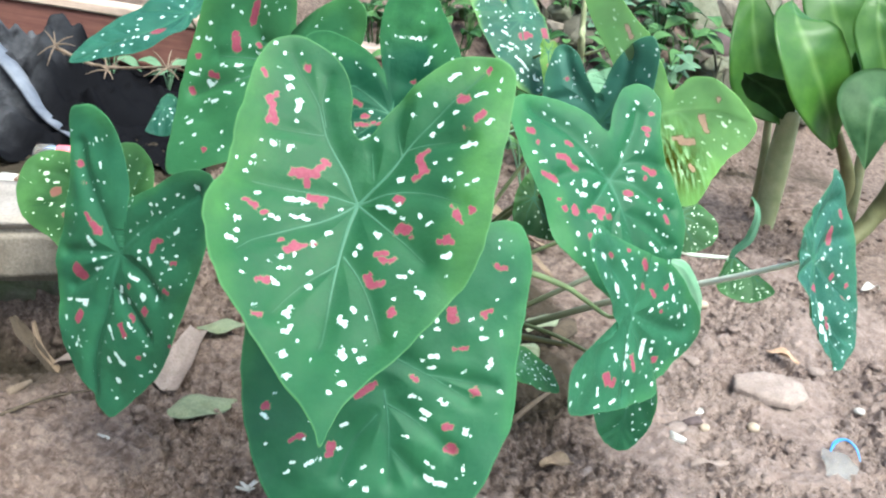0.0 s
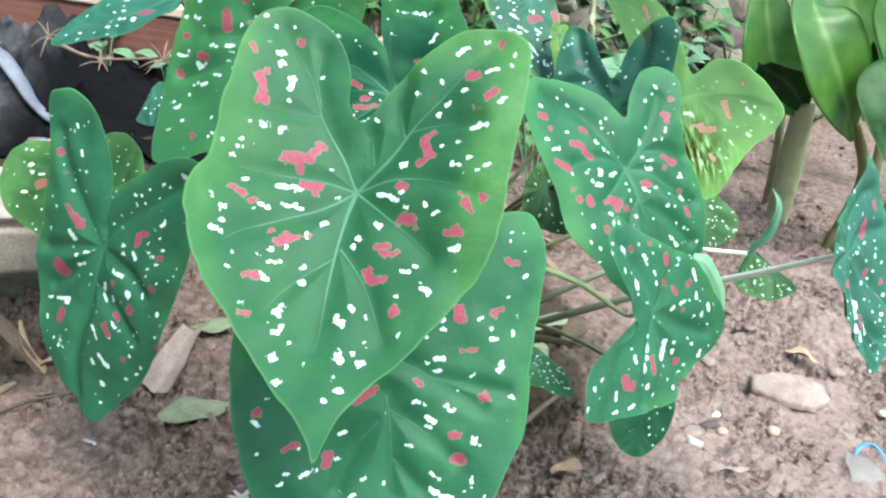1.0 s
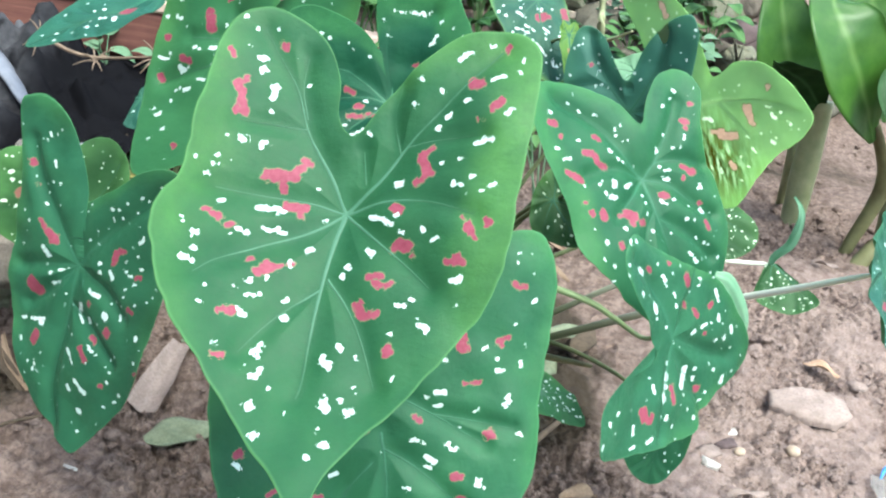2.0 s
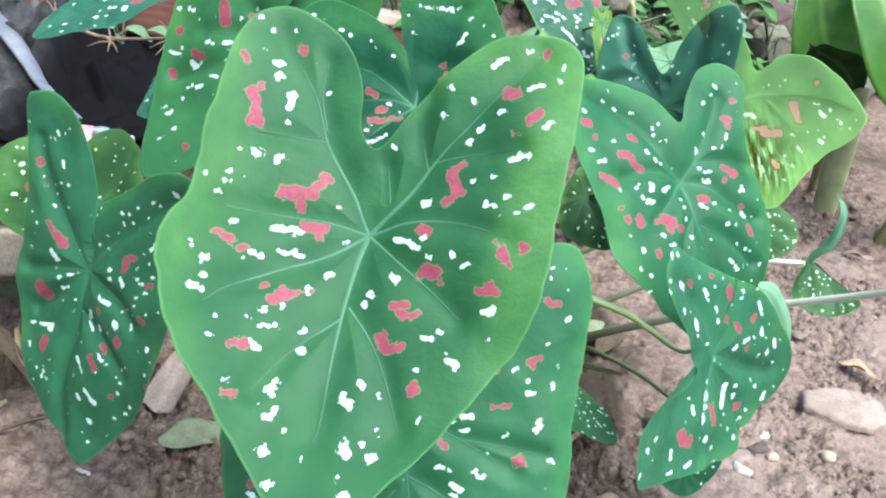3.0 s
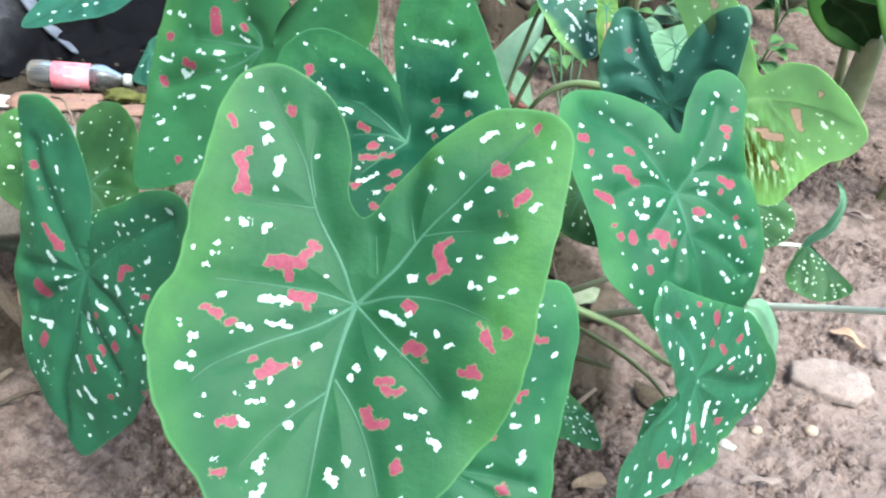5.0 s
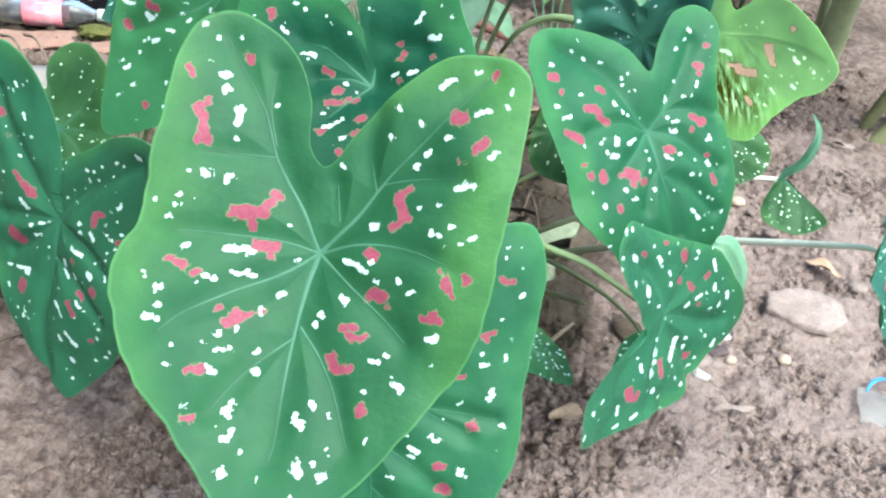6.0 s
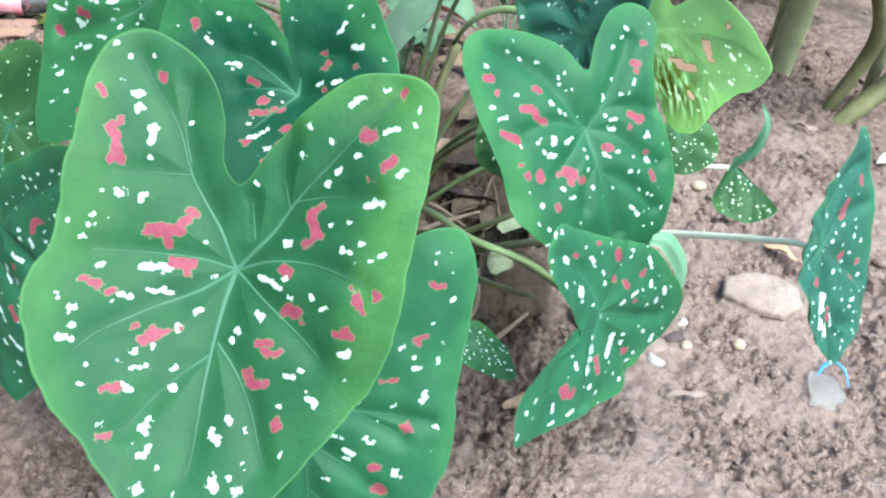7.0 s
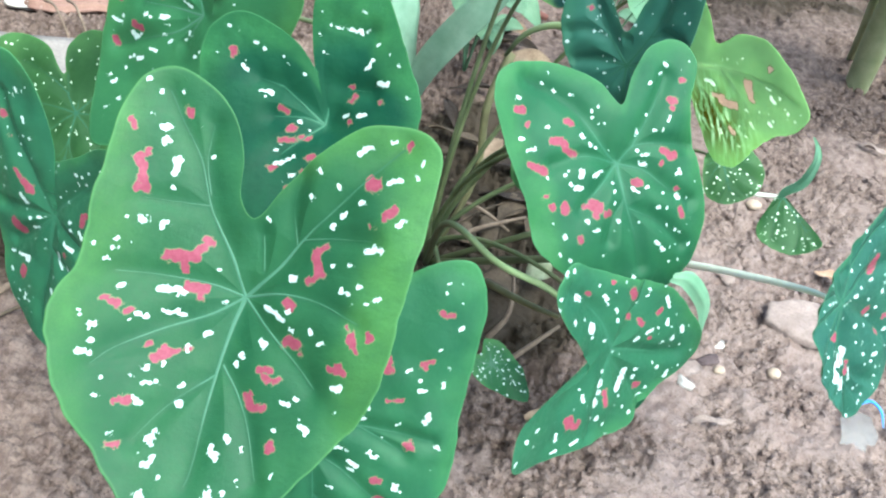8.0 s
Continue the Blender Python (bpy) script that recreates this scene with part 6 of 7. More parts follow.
caladium_leaf(caladium, 'narrow lime green leaf with a tan patch, half folded', (0.137, 0.97, 0.428), (0.35, -0.80, 0.49), (0.12, -0.50, -0.86),
              [(0.0, 7.0), (-0.8, 5.6), (-1.3, 3.2), (-1.3, 0.6), (-0.8, -1.4), (0.0, -1.0), (0.8, -1.4), (1.2, 0.6), (1.1, 3.2), (0.6, 5.6)],
              (4.0, 0.0, -0.9, 0.0, 0.0, 0.0, 0.0), lime_green, [MAIN], flecks=6, seed=32, fine=0.8, fleck_size=0.9, quilt=0.5,
              pink=[(-1.0, 18.0, 1.0, 40.0, 7.0)])
caladium_leaf(caladium, 'small dark leaf hanging behind the curled one', (0.250, 0.772, 0.104), (0.108, -0.97, 0.216), (-0.052, -0.222, -0.974),
              [(0.0, 6.6), (-1.9, 5.8), (-3.1, 3.2), (-3.2, -0.4), (-1.9, -2.6), (-0.2, -1.4), (1.6, -2.6), (3.2, -0.8), (3.5, 2.4), (2.3, 5.2)],
              (0.0, 0.0, 0.0, 0.0, 0.0, 0.0, 0.0), deep_green, [MAIN], flecks=40, seed=20, fine=1.0, fleck_size=1.2)
caladium_leaf(caladium_left, 'small dark leaf in the shade', (-0.3493, 1.0905, 0.2854), (-0.105, -0.843, 0.527), (-0.49, -0.417, -0.765),
              [(-0.0, 2.8), (-0.7, 3.8), (-3.4, 2.5), (-3.7, 0.4), (-2.0, -1.8), (0.3, -2.2), (0.7, -0.9)],
              (0.0, 0.0, -0.0, -0.0, -0.0, 0.0, -0.0), blue_green, [LEFT], flecks=15, seed=21, fine=0.5, fleck_size=1.4)


# ---- broad-leaved lilies at the back ----
def ribbon_leaf(name, line, widths, up, mat, cup=0.15, wave=0.004, seed=1, across=14, long=46):
    """A long leaf along a curved midline, with its width given along it, cupped across and a little wavy."""
    mid = glide(line, max(2, long // (len(line) - 1)))
    many = len(mid)
    half = np.interp(np.linspace(0, 1, many), np.linspace(0, 1, len(widths)), widths) / 2
    half = np.convolve(np.pad(half, 2, mode="edge"), np.ones(5) / 5, "valid")
    half[0] = max(widths[0] / 2, 0.001)
    half[-1] = 0.0008
    verts, vein = [], []
    for lift in (0.0, -0.0007):
        for i, p in enumerate(mid):
            way = (mid[min(i + 1, many - 1)] - mid[max(i - 1, 0)]).normalized()
            side = way.cross(Vector(up)).normalized()
            n = side.cross(way)
            for k in range(across + 1):
                u = 2 * k / across - 1
                h = float(half[i])
                rib = 0.0012 * math.sin(abs(u) * 22) * (1 - abs(u))
                swell = 0.0022 * (1 - abs(u)) * (noise.noise(Vector((u * 2.5, i * 0.16, seed * 3.7))) + 0.5 * math.sin(i * 0.9 + abs(u) * 4)) if h > 0.02 else 0.0
                rise = swell + cup * h * abs(u) ** 1.5 + wave * u * abs(u) * math.sin(i * 0.35 + seed * 2 + (u > 0) * 1.7) + rib
                verts.append(p + side * (u * h) + n * (rise + lift))
                vein.append(max(0.0, 1 - abs(u) * h / 0.0022) if h > 0.004 else 0.3)
    row, size = across + 1, many * (across + 1)
    faces = []
    for i in range(many - 1):
        for k in range(across):
            a = i * row + k
            faces.append((a, a + 1, a + 1 + row, a + row))
            faces.append((a + size, a + size + row, a + size + 1 + row, a + size + 1))
        for k in (0, across):
            a = i * row + k
            faces.append((a, a + row, a + size + row, a + size))
    me = mesh_of(name, verts, faces, mat)
    me.attributes.new("vein", "FLOAT", "POINT").data.foreach_set("value", vein)
    return me


def lily(base, label, stems, leaves):
    plant = thing("lily_plant", base, label, "plant", "broad-leaved lilies")
    for line, radii, skin in stems:
        part("stem", tube("stem", line, radii, skin, 14, 8, 0.85), plant)
    for k, (line, widths, up, mat) in enumerate(leaves):
        part("leaf", ribbon_leaf("leaf", line, widths, up, mat, seed=k + 1), plant)
    return plant


lily((0.791, 1.765, 0.0), "broad-leaved lily with a thick pale stem and glossy plain green leaves",
     [([(0.768, 1.715, -0.05), (0.770, 1.712, 0.02), (0.764, 1.705, 0.129), (0.76, 1.7, 0.263)], [0.021, 0.024, 0.027, 0.022], lily_stem),
      ([(0.789, 1.827, 0.0), (0.756, 1.76, 0.129), (0.741, 1.76, 0.248)], [0.009, 0.010, 0.009], lily_stem)],
     [([(0.764, 1.7, 0.239), (0.699, 1.72, 0.306), (0.661, 1.74, 0.403), (0.637, 1.78, 0.532)], [0.03, 0.12, 0.15, 0.13, 0.07, 0.0], (0.1, -1, 0.3), lily_green),
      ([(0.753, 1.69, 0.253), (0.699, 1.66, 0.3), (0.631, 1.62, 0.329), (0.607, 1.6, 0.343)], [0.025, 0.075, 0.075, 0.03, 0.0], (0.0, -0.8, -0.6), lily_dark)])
lily((0.954, 1.748, 0.0), "broad-leaved lily with large upright glossy green leaves",
     [([(0.818, 1.58, -0.04), (0.828, 1.575, 0.02), (0.842, 1.55, 0.152), (0.767, 1.5, 0.266)], [0.010, 0.012, 0.015, 0.009], brown_stalk),
      ([(0.93, 1.65, -0.03), (0.865, 1.56, 0.152), (0.844, 1.54, 0.247)], [0.012, 0.011, 0.009], lily_stem)],
     [([(0.773, 1.5, 0.237), (0.714, 1.46, 0.317), (0.653, 1.44, 0.403), (0.629, 1.47, 0.454), (0.631, 1.52, 0.485)], [0.014, 0.105, 0.145, 0.13, 0.085, 0.0], (0.15, -1, 0.45), lily_green),
      ([(0.826, 1.58, 0.257), (0.812, 1.62, 0.37), (0.762, 1.66, 0.489), (0.74, 1.72, 0.577)], [0.014, 0.09, 0.13, 0.11, 0.0], (0.0, -1, 0.3), lily_green),
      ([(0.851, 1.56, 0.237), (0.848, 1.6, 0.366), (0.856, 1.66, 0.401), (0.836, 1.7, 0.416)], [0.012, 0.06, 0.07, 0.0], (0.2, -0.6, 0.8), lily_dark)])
lily((0.94, 1.609, 0.0), "broad-leaved lily with a thick green stem and a dark drooping leaf",
     [([(0.800, 1.52, -0.035), (0.850, 1.535, 0.02), (0.915, 1.56, 0.086), (0.931, 1.54, 0.165), (0.902, 1.5, 0.242)], [0.014, 0.019, 0.021, 0.02, 0.016], brown_stalk)],
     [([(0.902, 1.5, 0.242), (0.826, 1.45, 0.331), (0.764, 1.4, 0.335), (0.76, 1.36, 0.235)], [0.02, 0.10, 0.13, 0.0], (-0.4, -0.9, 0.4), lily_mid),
      ([(0.912, 1.52, 0.226), (0.84, 1.52, 0.369), (0.804, 1.54, 0.464), (0.806, 1.58, 0.54)], [0.015, 0.08, 0.09, 0.0], (-0.3, -1, 0.3), lily_green)])


# ---- lumps: stones, bricks, clods ----
def lump_mesh(name, size, mat, seed, rough=0.18, square=0.0, subdiv=3):
    """A broken stone: the hull of a few random points, with its edges worn and its faces roughened; low square values give a round pebble."""
    r = random.Random(seed * 13 + 5)
    bm = bmesh.new()
    if square < 0.25:
        bmesh.ops.create_icosphere(bm, subdivisions=subdiv, radius=0.5)
    else:
        for k in range(16):
            d = Vector((r.uniform(-1, 1), r.uniform(-1, 1), r.uniform(-1, 1)))
            d = d / max(abs(d.x), abs(d.y), abs(d.z)) * r.uniform(0.42, 0.5)
            bm.verts.new(d)
        hull = bmesh.ops.convex_hull(bm, input=bm.verts)
        bmesh.ops.delete(bm, geom=[v for v in hull["geom_interior"] if isinstance(v, bmesh.types.BMVert)], context="VERTS")
        bmesh.ops.bevel(bm, geom=bm.edges[:], offset=0.035, segments=2, affect="EDGES")
        bmesh.ops.triangulate(bm, faces=bm.faces[:])
        bmesh.ops.subdivide_edges(bm, edges=[e for e in bm.edges if e.calc_length() > 0.12], cuts=2)
    for v in bm.verts:
        k = 1 + rough * 0.6 * noise.noise(v.co * 3.4 + Vector((seed, 0, 0))) + rough * 0.3 * noise.noise(v.co * 11 + Vector((0, seed, 0)))
        v.co = Vector((v.co.x * size[0], v.co.y * size[1], v.co.z * size[2])) * k
    return bm_mesh(bm, name, mat)


def on_ground(x, y, sink=0.0):
    return Vector((x, y, float(ground_height(x, y)) - sink))


def stone(at, size, label, mat=stone_mat, seed=1, turn=0.0, tilt=0.0, square=0.3, rough=0.2, name="stone", group=""):
    p = on_ground(at[0], at[1]) if len(at) == 2 else Vector(at)
    if group == "soil stones":
        p.z = float(rough_height(p.x, p.y)) + size[2] * 0.05
    m = pose(p.x, p.y, p.z + size[2] * 0.30, tilt, tilt * 0.6, turn)
    return part(name, lump_mesh(name, size, mat, seed, rough, square), None, label, m, category=name, group=group)


# concrete block at the left with a white plastered top
def worn_box(name, size, mat, bevel=0.006, rough=0.004, cuts=8, seed=0):
    bm = bmesh.new()
    bmesh.ops.create_cube(bm, size=1.0)
    for v in bm.verts:
        v.co = Vector((v.co.x * size[0], v.co.y * size[1], v.co.z * size[2]))
    bmesh.ops.bevel(bm, geom=bm.edges[:], offset=bevel, segments=2, affect="EDGES")
    bmesh.ops.subdivide_edges(bm, edges=[e for e in bm.edges if e.calc_length() > bevel * 2.5], cuts=cuts, use_grid_fill=True)
    for v in bm.verts:
        q = v.co * 14 + Vector((seed, 0, 0))
        v.co += noise.noise_vector(q) * rough + noise.noise_vector(q * 3.1) * rough * 0.4
    return bm_mesh(bm, name, mat)


block = thing("concrete_block", (-0.62, 1.15, 0.0), "low weathered concrete block with a whitish plastered top", "block")
part("body", worn_box("body", (0.36, 0.165, 0.085), concrete_mat, 0.014, 0.008), block, at=pose(-0.655, 1.113, 0.066, 0, 0, 10))
part("top_coat", worn_box("top_coat", (0.35, 0.158, 0.016), plaster_mat, 0.005, 0.003, 6), block, "whitish worn plaster", pose(-0.655, 1.115, 0.112, 0, 0, 10))
stone((-0.66, 1.17, -0.04), (0.36, 0.12, 0.17), "rough dark footing stone under the concrete block", rubble_mat, 3, 10, 0, 0.6, 0.3)

# the beam at the back left, and a dark panel in place of the shade below it
beam = thing("wooden_beam", (-0.7, 2.34, 0.0), "long reddish weathered beam with a pale top edge", "beam")
part("beam_body", worn_box("beam_body", (1.8, 0.06, 0.13), beam_wood, 0.006, 0.004, 10), beam, at=pose(-0.85, 2.36, 0.145, 0, 3.2, 1))
part("top_edge", worn_box("top_edge", (1.8, 0.085, 0.03), beam_top, 0.004, 0.003, 10), beam, "pale worn top edge", pose(-0.85, 2.362, 0.227, 0, 3.2, 1))
part("earth_bank", worn_box("earth_bank", (1.9, 0.10, 0.22), near_black, 0.02, 0.012, 12), None, "dark damp earth below the beam", pose(-0.85, 2.44, 0.06, 0, 2, 1), category="earth", kind="structure")


# crumpled black plastic sheet with a heaped bag and its grey hem
def sheet_height(x, y):
    heap = 0.145 * np.exp(-((x + 1.12) / 0.30) ** 4 - ((y - 2.08) / 0.17) ** 2)
    low = 0.05 * np.exp(-((x + 0.72) / 0.20) ** 2 - ((y - 2.05) / 0.14) ** 2)
    u, v = x * 0.8 + y * 0.6, y * 0.8 - x * 0.6
    folds = 1.2 * np.abs(layered(u * 0.6, v * 1.4, 9, 2, 41)) + 0.7 * np.abs(layered(u * 1.5, v * 0.5, 15, 2, 47)) - 0.6
    return ground_height(x, y) + 0.012 + heap + low + (0.042 + 0.25 * heap) * folds


def crumpled_sheet():
    # right of the bag the film only stands for a shaded gap
    xs, ys = np.linspace(-1.5, -0.42, 130), np.linspace(1.66, 2.34, 94)
    gx, gy = np.meshgrid(xs, ys)
    wob = 0.03 * layered(gx, gy, 6, 3, 55)
    gx, gy = gx + wob, gy + 0.03 * layered(gx, gy, 6, 3, 56)
    gz = np.maximum(sheet_height(gx, gy), ground_height(gx, gy) + 0.006)
    top = np.stack([gx.ravel(), gy.ravel(), gz.ravel()], 1)
    low = top - np.array([0, 0, 0.0015])
    nx, k = len(xs), len(top)
    i = (np.arange(len(ys) - 1)[:, None] * nx + np.arange(nx - 1)[None]).ravel()
    q = np.stack([i, i + 1, i + 1 + nx, i + nx], 1)
    me = mesh_of("film", np.r_[top, low].tolist(), q.tolist() + (q[:, ::-1] + k).tolist(), bag_black)
    dust = np.clip((-0.86 - top[:, 0]) / 0.12, 0, 1)
    me.attributes.new("dust", "FLOAT", "POINT").data.foreach_set("value", np.r_[dust, dust].astype(np.float32))
    return me


bag = thing("black_plastic_bag", (-1.0, 2.05, 0.0), "crumpled dusty black plastic bag spread on the soil", "bag")
part("film", crumpled_sheet(), bag)
part("hem", tube("hem", [(-1.111, 2.036, 0.218), (-1.059, 2.029, 0.169), (-0.988, 1.971, 0.132), (-0.931, 1.927, 0.093), (-0.887, 1.894, 0.054), (-0.825, 1.837, 0.031), (-0.734, 1.724, 0.036)], [0.030, 0.029, 0.028, 0.026, 0.022, 0.018, 0.008], bag_grey, 12, 10, 0.4), bag, "grey shiny plastic hem")


# the drinks bottle lying on the soil
def turned(name, profile, mat, sides=28):
    """A body of revolution about x from (x, radius) pairs."""
    verts, faces = [], []
    for x, r in profile:
        for k in range(sides):
            a = 2 * math.pi * k / sides
            verts.append((x, r * math.cos(a), r * math.sin(a)))
    for i in range(len(profile) - 1):
        for k in range(sides):
            a, b = i * sides + k, i * sides + (k + 1) % sides
            faces.append((a, a + sides, b + sides, b))
    return mesh_of(name, verts, faces, mat)


lie = pose(-0.684, 1.612, 0.031, 0, 1, 10) @ Matrix.Scale(0.84, 4)
bottle = thing("drinks_bottle", (-0.672, 1.60, 0.006), "empty clear plastic drinks bottle with a faded pink label, lying down", "bottle")
part("bottle_body", turned("bottle_body", [(-0.098, 0.0), (-0.098, 0.022), (-0.09, 0.030), (-0.06, 0.031), (-0.045, 0.029), (0.03, 0.029), (0.045, 0.031), (0.06, 0.029), (0.08, 0.019), (0.094, 0.012), (0.102, 0.0115), (0.102, 0.0)], bottle_clear), bottle, at=lie)
part("label_band", turned("label_band", [(-0.047, 0.0290), (-0.046, 0.0298), (0.031, 0.0298), (0.032, 0.0290)], label_pink), bottle, "faded pink printed band", lie)
part("print_stripe", turned("print_stripe", [(-0.020, 0.0296), (-0.0195, 0.0302), (0.012, 0.0302), (0.0125, 0.0296)], label_white, 9), bottle, "pale worn print", lie)
part("cap", turned("cap", [(0.100, 0.0), (0.100, 0.014), (0.114, 0.014), (0.116, 0.012), (0.116, 0.0)], cap_mat), bottle, "soiled whitish screw cap", lie)

part("plaster_shard", worn_box("plaster_shard", (0.07, 0.035, 0.016), chip_mat, 0.005, 0.003, 5), None, "whitish shard of plaster beside the brick slab", pose(*(-0.759, 1.504, 0.013), 4, 3, 12), category="shard")
part("brick", worn_box("brick", (0.16, 0.055, 0.02), brick_mat, 0.007, 0.009, 9), None, "flat terracotta brick slab lying on the soil", pose(-0.686, 1.530, 0.010, 3, 2, 18), category="brick", group="broken bricks")
part("brick", worn_box("brick", (0.10, 0.045, 0.018), brick_mat, 0.007, 0.010, 9, 3), None, "chipped terracotta brick piece sunk in the soil", pose(-0.556, 1.545, 0.006, -4, 6, 24), category="brick", group="broken bricks")
for k, (x, y, wide) in enumerate(((-0.592, 1.580, 0.055), (-0.560, 1.600, 0.045), (-0.622, 1.570, 0.035))):
    part("moss_clump", lump_mesh("moss_clump", (wide, wide * 0.7, wide * 0.34), moss_mat, 30 + k, 1.1, 0.0, 4), None, "olive moss growing on the damp soil", pose(x, y, float(rough_height(x, y)) + wide * 0.1, 0, 0, 40 * k), category="moss", group="moss clumps")


# ---- rubble bank ----
rng = random.Random(11)
part("rubble_block", worn_box("rubble_block", (0.138, 0.124, 0.262), mossy_mat, 0.016, 0.008, 7, 3), None, "tilted mossy block of rubble stone", Matrix.Translation((0.886, 2.83, 0.300)) @ pose(0, 0, 0, -24, -22, 30), category="stone", group="rubble stones")
stone((0.948, 2.67, 0.210), (0.162, 0.135, 0.12), "dusky reddish rubble stone", dusky_mat, 8, 10, 10, 0.5, 0.2, group="rubble stones")
stone((0.808, 2.61, 0.170), (0.175, 0.135, 0.135), "rough greyish rubble stone on the bank", concrete_mat, 9, 30, 14, 0.6, 0.22, group="rubble stones")
stone((0.767, 2.77, 0.255), (0.16, 0.13, 0.13), "rough greyish rubble stone on the bank", mossy_mat, 15, 30, 14, 0.6, 0.22, group="rubble stones")
for k in range(60):
    x, y = rng.uniform(-0.30, 1.60), 2.42 + 0.55 * rng.random() ** 1.2
    w = rng.uniform(0.07, 0.19)
    stone((x, y), (w, w * rng.uniform(0.6, 1.0), w * rng.uniform(0.45, 0.8)), "rough greyish rubble stone on the bank", rng.choice((rubble_mat,) * 4 + (mossy_mat,) * 3 + (dusky_mat, concrete_mat)), 20 + k, rng.uniform(0, 180), rng.uniform(-22, 22), rng.uniform(0.45, 0.9), 0.22, group="rubble stones")
for k in range(6):
    x, y = rng.uniform(0.0, 0.75), rng.uniform(2.2, 2.4)
    w = rng.uniform(0.03, 0.13)
    stone((x, y), (w, w * 0.8, w * 0.6), "small rough stone on the soil", rng.choice((stone_mat, mossy_mat, concrete_mat)), 70 + k, rng.uniform(0, 180), rng.uniform(-15, 15), 0.5, 0.2, group="small stones")


# ---- small weeds behind ----
def twig(points, radius, label="thin dry brown twig lying on the soil", mat=twig_mat):
    me = tube("twig", points, [radius, radius * 0.8, radius * 0.5], mat, 7, 6)
    return part("twig", me, None, label, category="twig", group="dry twigs")


def weed(at, height, many, size, mat, seed, label="low pale green weed with small soft leaves"):
    r = random.Random(seed)
    p = Vector(at)
    plant = thing("weed", p, label, "weed", "weeds")
    for k in range(many):
        a, lean = r.uniform(0, 6.28), r.uniform(0.2, 0.7)
        h = height * r.uniform(0.5, 1.0)
        out = Vector((math.cos(a), math.sin(a), 0))
        neck = p + out * h * lean * 0.5 + Vector((0, 0, h * 0.8))
        tip = neck + out * size * 0.8 + Vector((0, 0, size * r.uniform(-0.5, 0.3)))
        leaf = part("leaf", ribbon_leaf("leaf", [neck, neck.lerp(tip, 0.5) + Vector((0, 0, size * 0.12)), tip], [size * 0.12, size * 0.55, size * 0.5, 0.0], (0, -0.3, 1), mat, 0.2, 0.002, k, 6, 10), plant)
        part("stalk", tube("stalk", [p, p.lerp(neck, 0.5) + Vector((0, 0, h * 0.08)), neck], [0.002, 0.0018, 0.0012], mat, 6, 4), leaf)


weed((0.162, 3.265, 0.0), 0.22, 12, 0.07, weed_pale, 2)
weed((0.622, 3.832, 0.0), 0.20, 12, 0.06, weed_pale, 3)
weed((0.189, 2.09, 0.0), 0.07, 9, 0.06, weed_pale, 4)
weed((0.252, 2.035, 0.0), 0.08, 8, 0.05, weed_green, 5)
weed((0.053, 1.66, 0.0), 0.05, 7, 0.07, weed_pale, 6)
weed((0.357, 4.052, 0.15), 0.25, 14, 0.08, weed_green, 7)
weed((1.079, 4.477, 0.15), 0.22, 14, 0.07, weed_green, 8)
weed((-0.113, 2.986, 0.0), 0.16, 10, 0.07, weed_pale, 9)


def weed_up(top, many, size, mat, seed):
    """A weed rooted in the soil straight below its leaves."""
    base = on_ground(top[0], top[1])
    weed(tuple(base), max(0.04, top[2] - base.z), many, size, mat, seed, "grey-green leafy weed behind the caladium")


weed_up((-0.705, 2.27, 0.135), 9, 0.08, weed_pale, 1)
weed_up((-0.855, 2.26, 0.180), 5, 0.08, weed_pale, 16)
weed_up((0.025, 1.50, 0.300), 8, 0.10, weed_pale, 66)
weed_up((0.217, 1.55, 0.407), 6, 0.07, weed_pale, 63)
weed_up((0.223, 1.5, 0.374), 5, 0.08, weed_pale, 64)
weed_up((-0.106, 1.6, 0.357), 5, 0.07, weed_pale, 65)
weed_up((0.587, 2.2, 0.372), 8, 0.08, weed_pale, 67)
twig([(0.361, 1.869, 0.0), (0.252, 1.4, 0.358), (0.247, 1.4, 0.418), (0.242, 1.41, 0.484)], 0.0075, "pale upright stem behind the caladium", lily_stem)
twig([(0.254, 1.39, 0.371), (0.268, 1.36, 0.383), (0.283, 1.33, 0.398)], 0.003, "thin pale side branch", lily_stem)
for k in range(44):
    x, y = rng.uniform(-0.3, 0.85), rng.uniform(2.15, 2.75)
    weed(tuple(on_ground(x, y)), rng.uniform(0.10, 0.30), rng.randint(7, 12), rng.uniform(0.05, 0.10), rng.choice((weed_pale, weed_green, weed_green, lily_dark)), 130 + k)
strap = thing("strap_leaf_plant", (-0.046, 1.32, 0.054), "pale green strap-leaved shoot between the caladium leaves", "plant")
part("leaf", ribbon_leaf("leaf", [(-0.046, 1.32, 0.054), (-0.020, 1.3, 0.125), (0.018, 1.28, 0.192), (0.060, 1.27, 0.254), (0.097, 1.27, 0.313), (0.112, 1.28, 0.338)], [0.028, 0.042, 0.044, 0.042, 0.032, 0.0], (-0.2, -1, 0.3), strap_pale, 0.22, 0.002, 2, 8, 30), strap)
part("leaf", ribbon_leaf("leaf", [(-0.05, 1.34, 0.04), (-0.066, 1.34, 0.117), (-0.069, 1.36, 0.181), (-0.064, 1.4, 0.227)], [0.026, 0.044, 0.046, 0.0], (0.1, -1, 0.3), strap_pale, 0.22, 0.002, 4, 8, 30), strap)


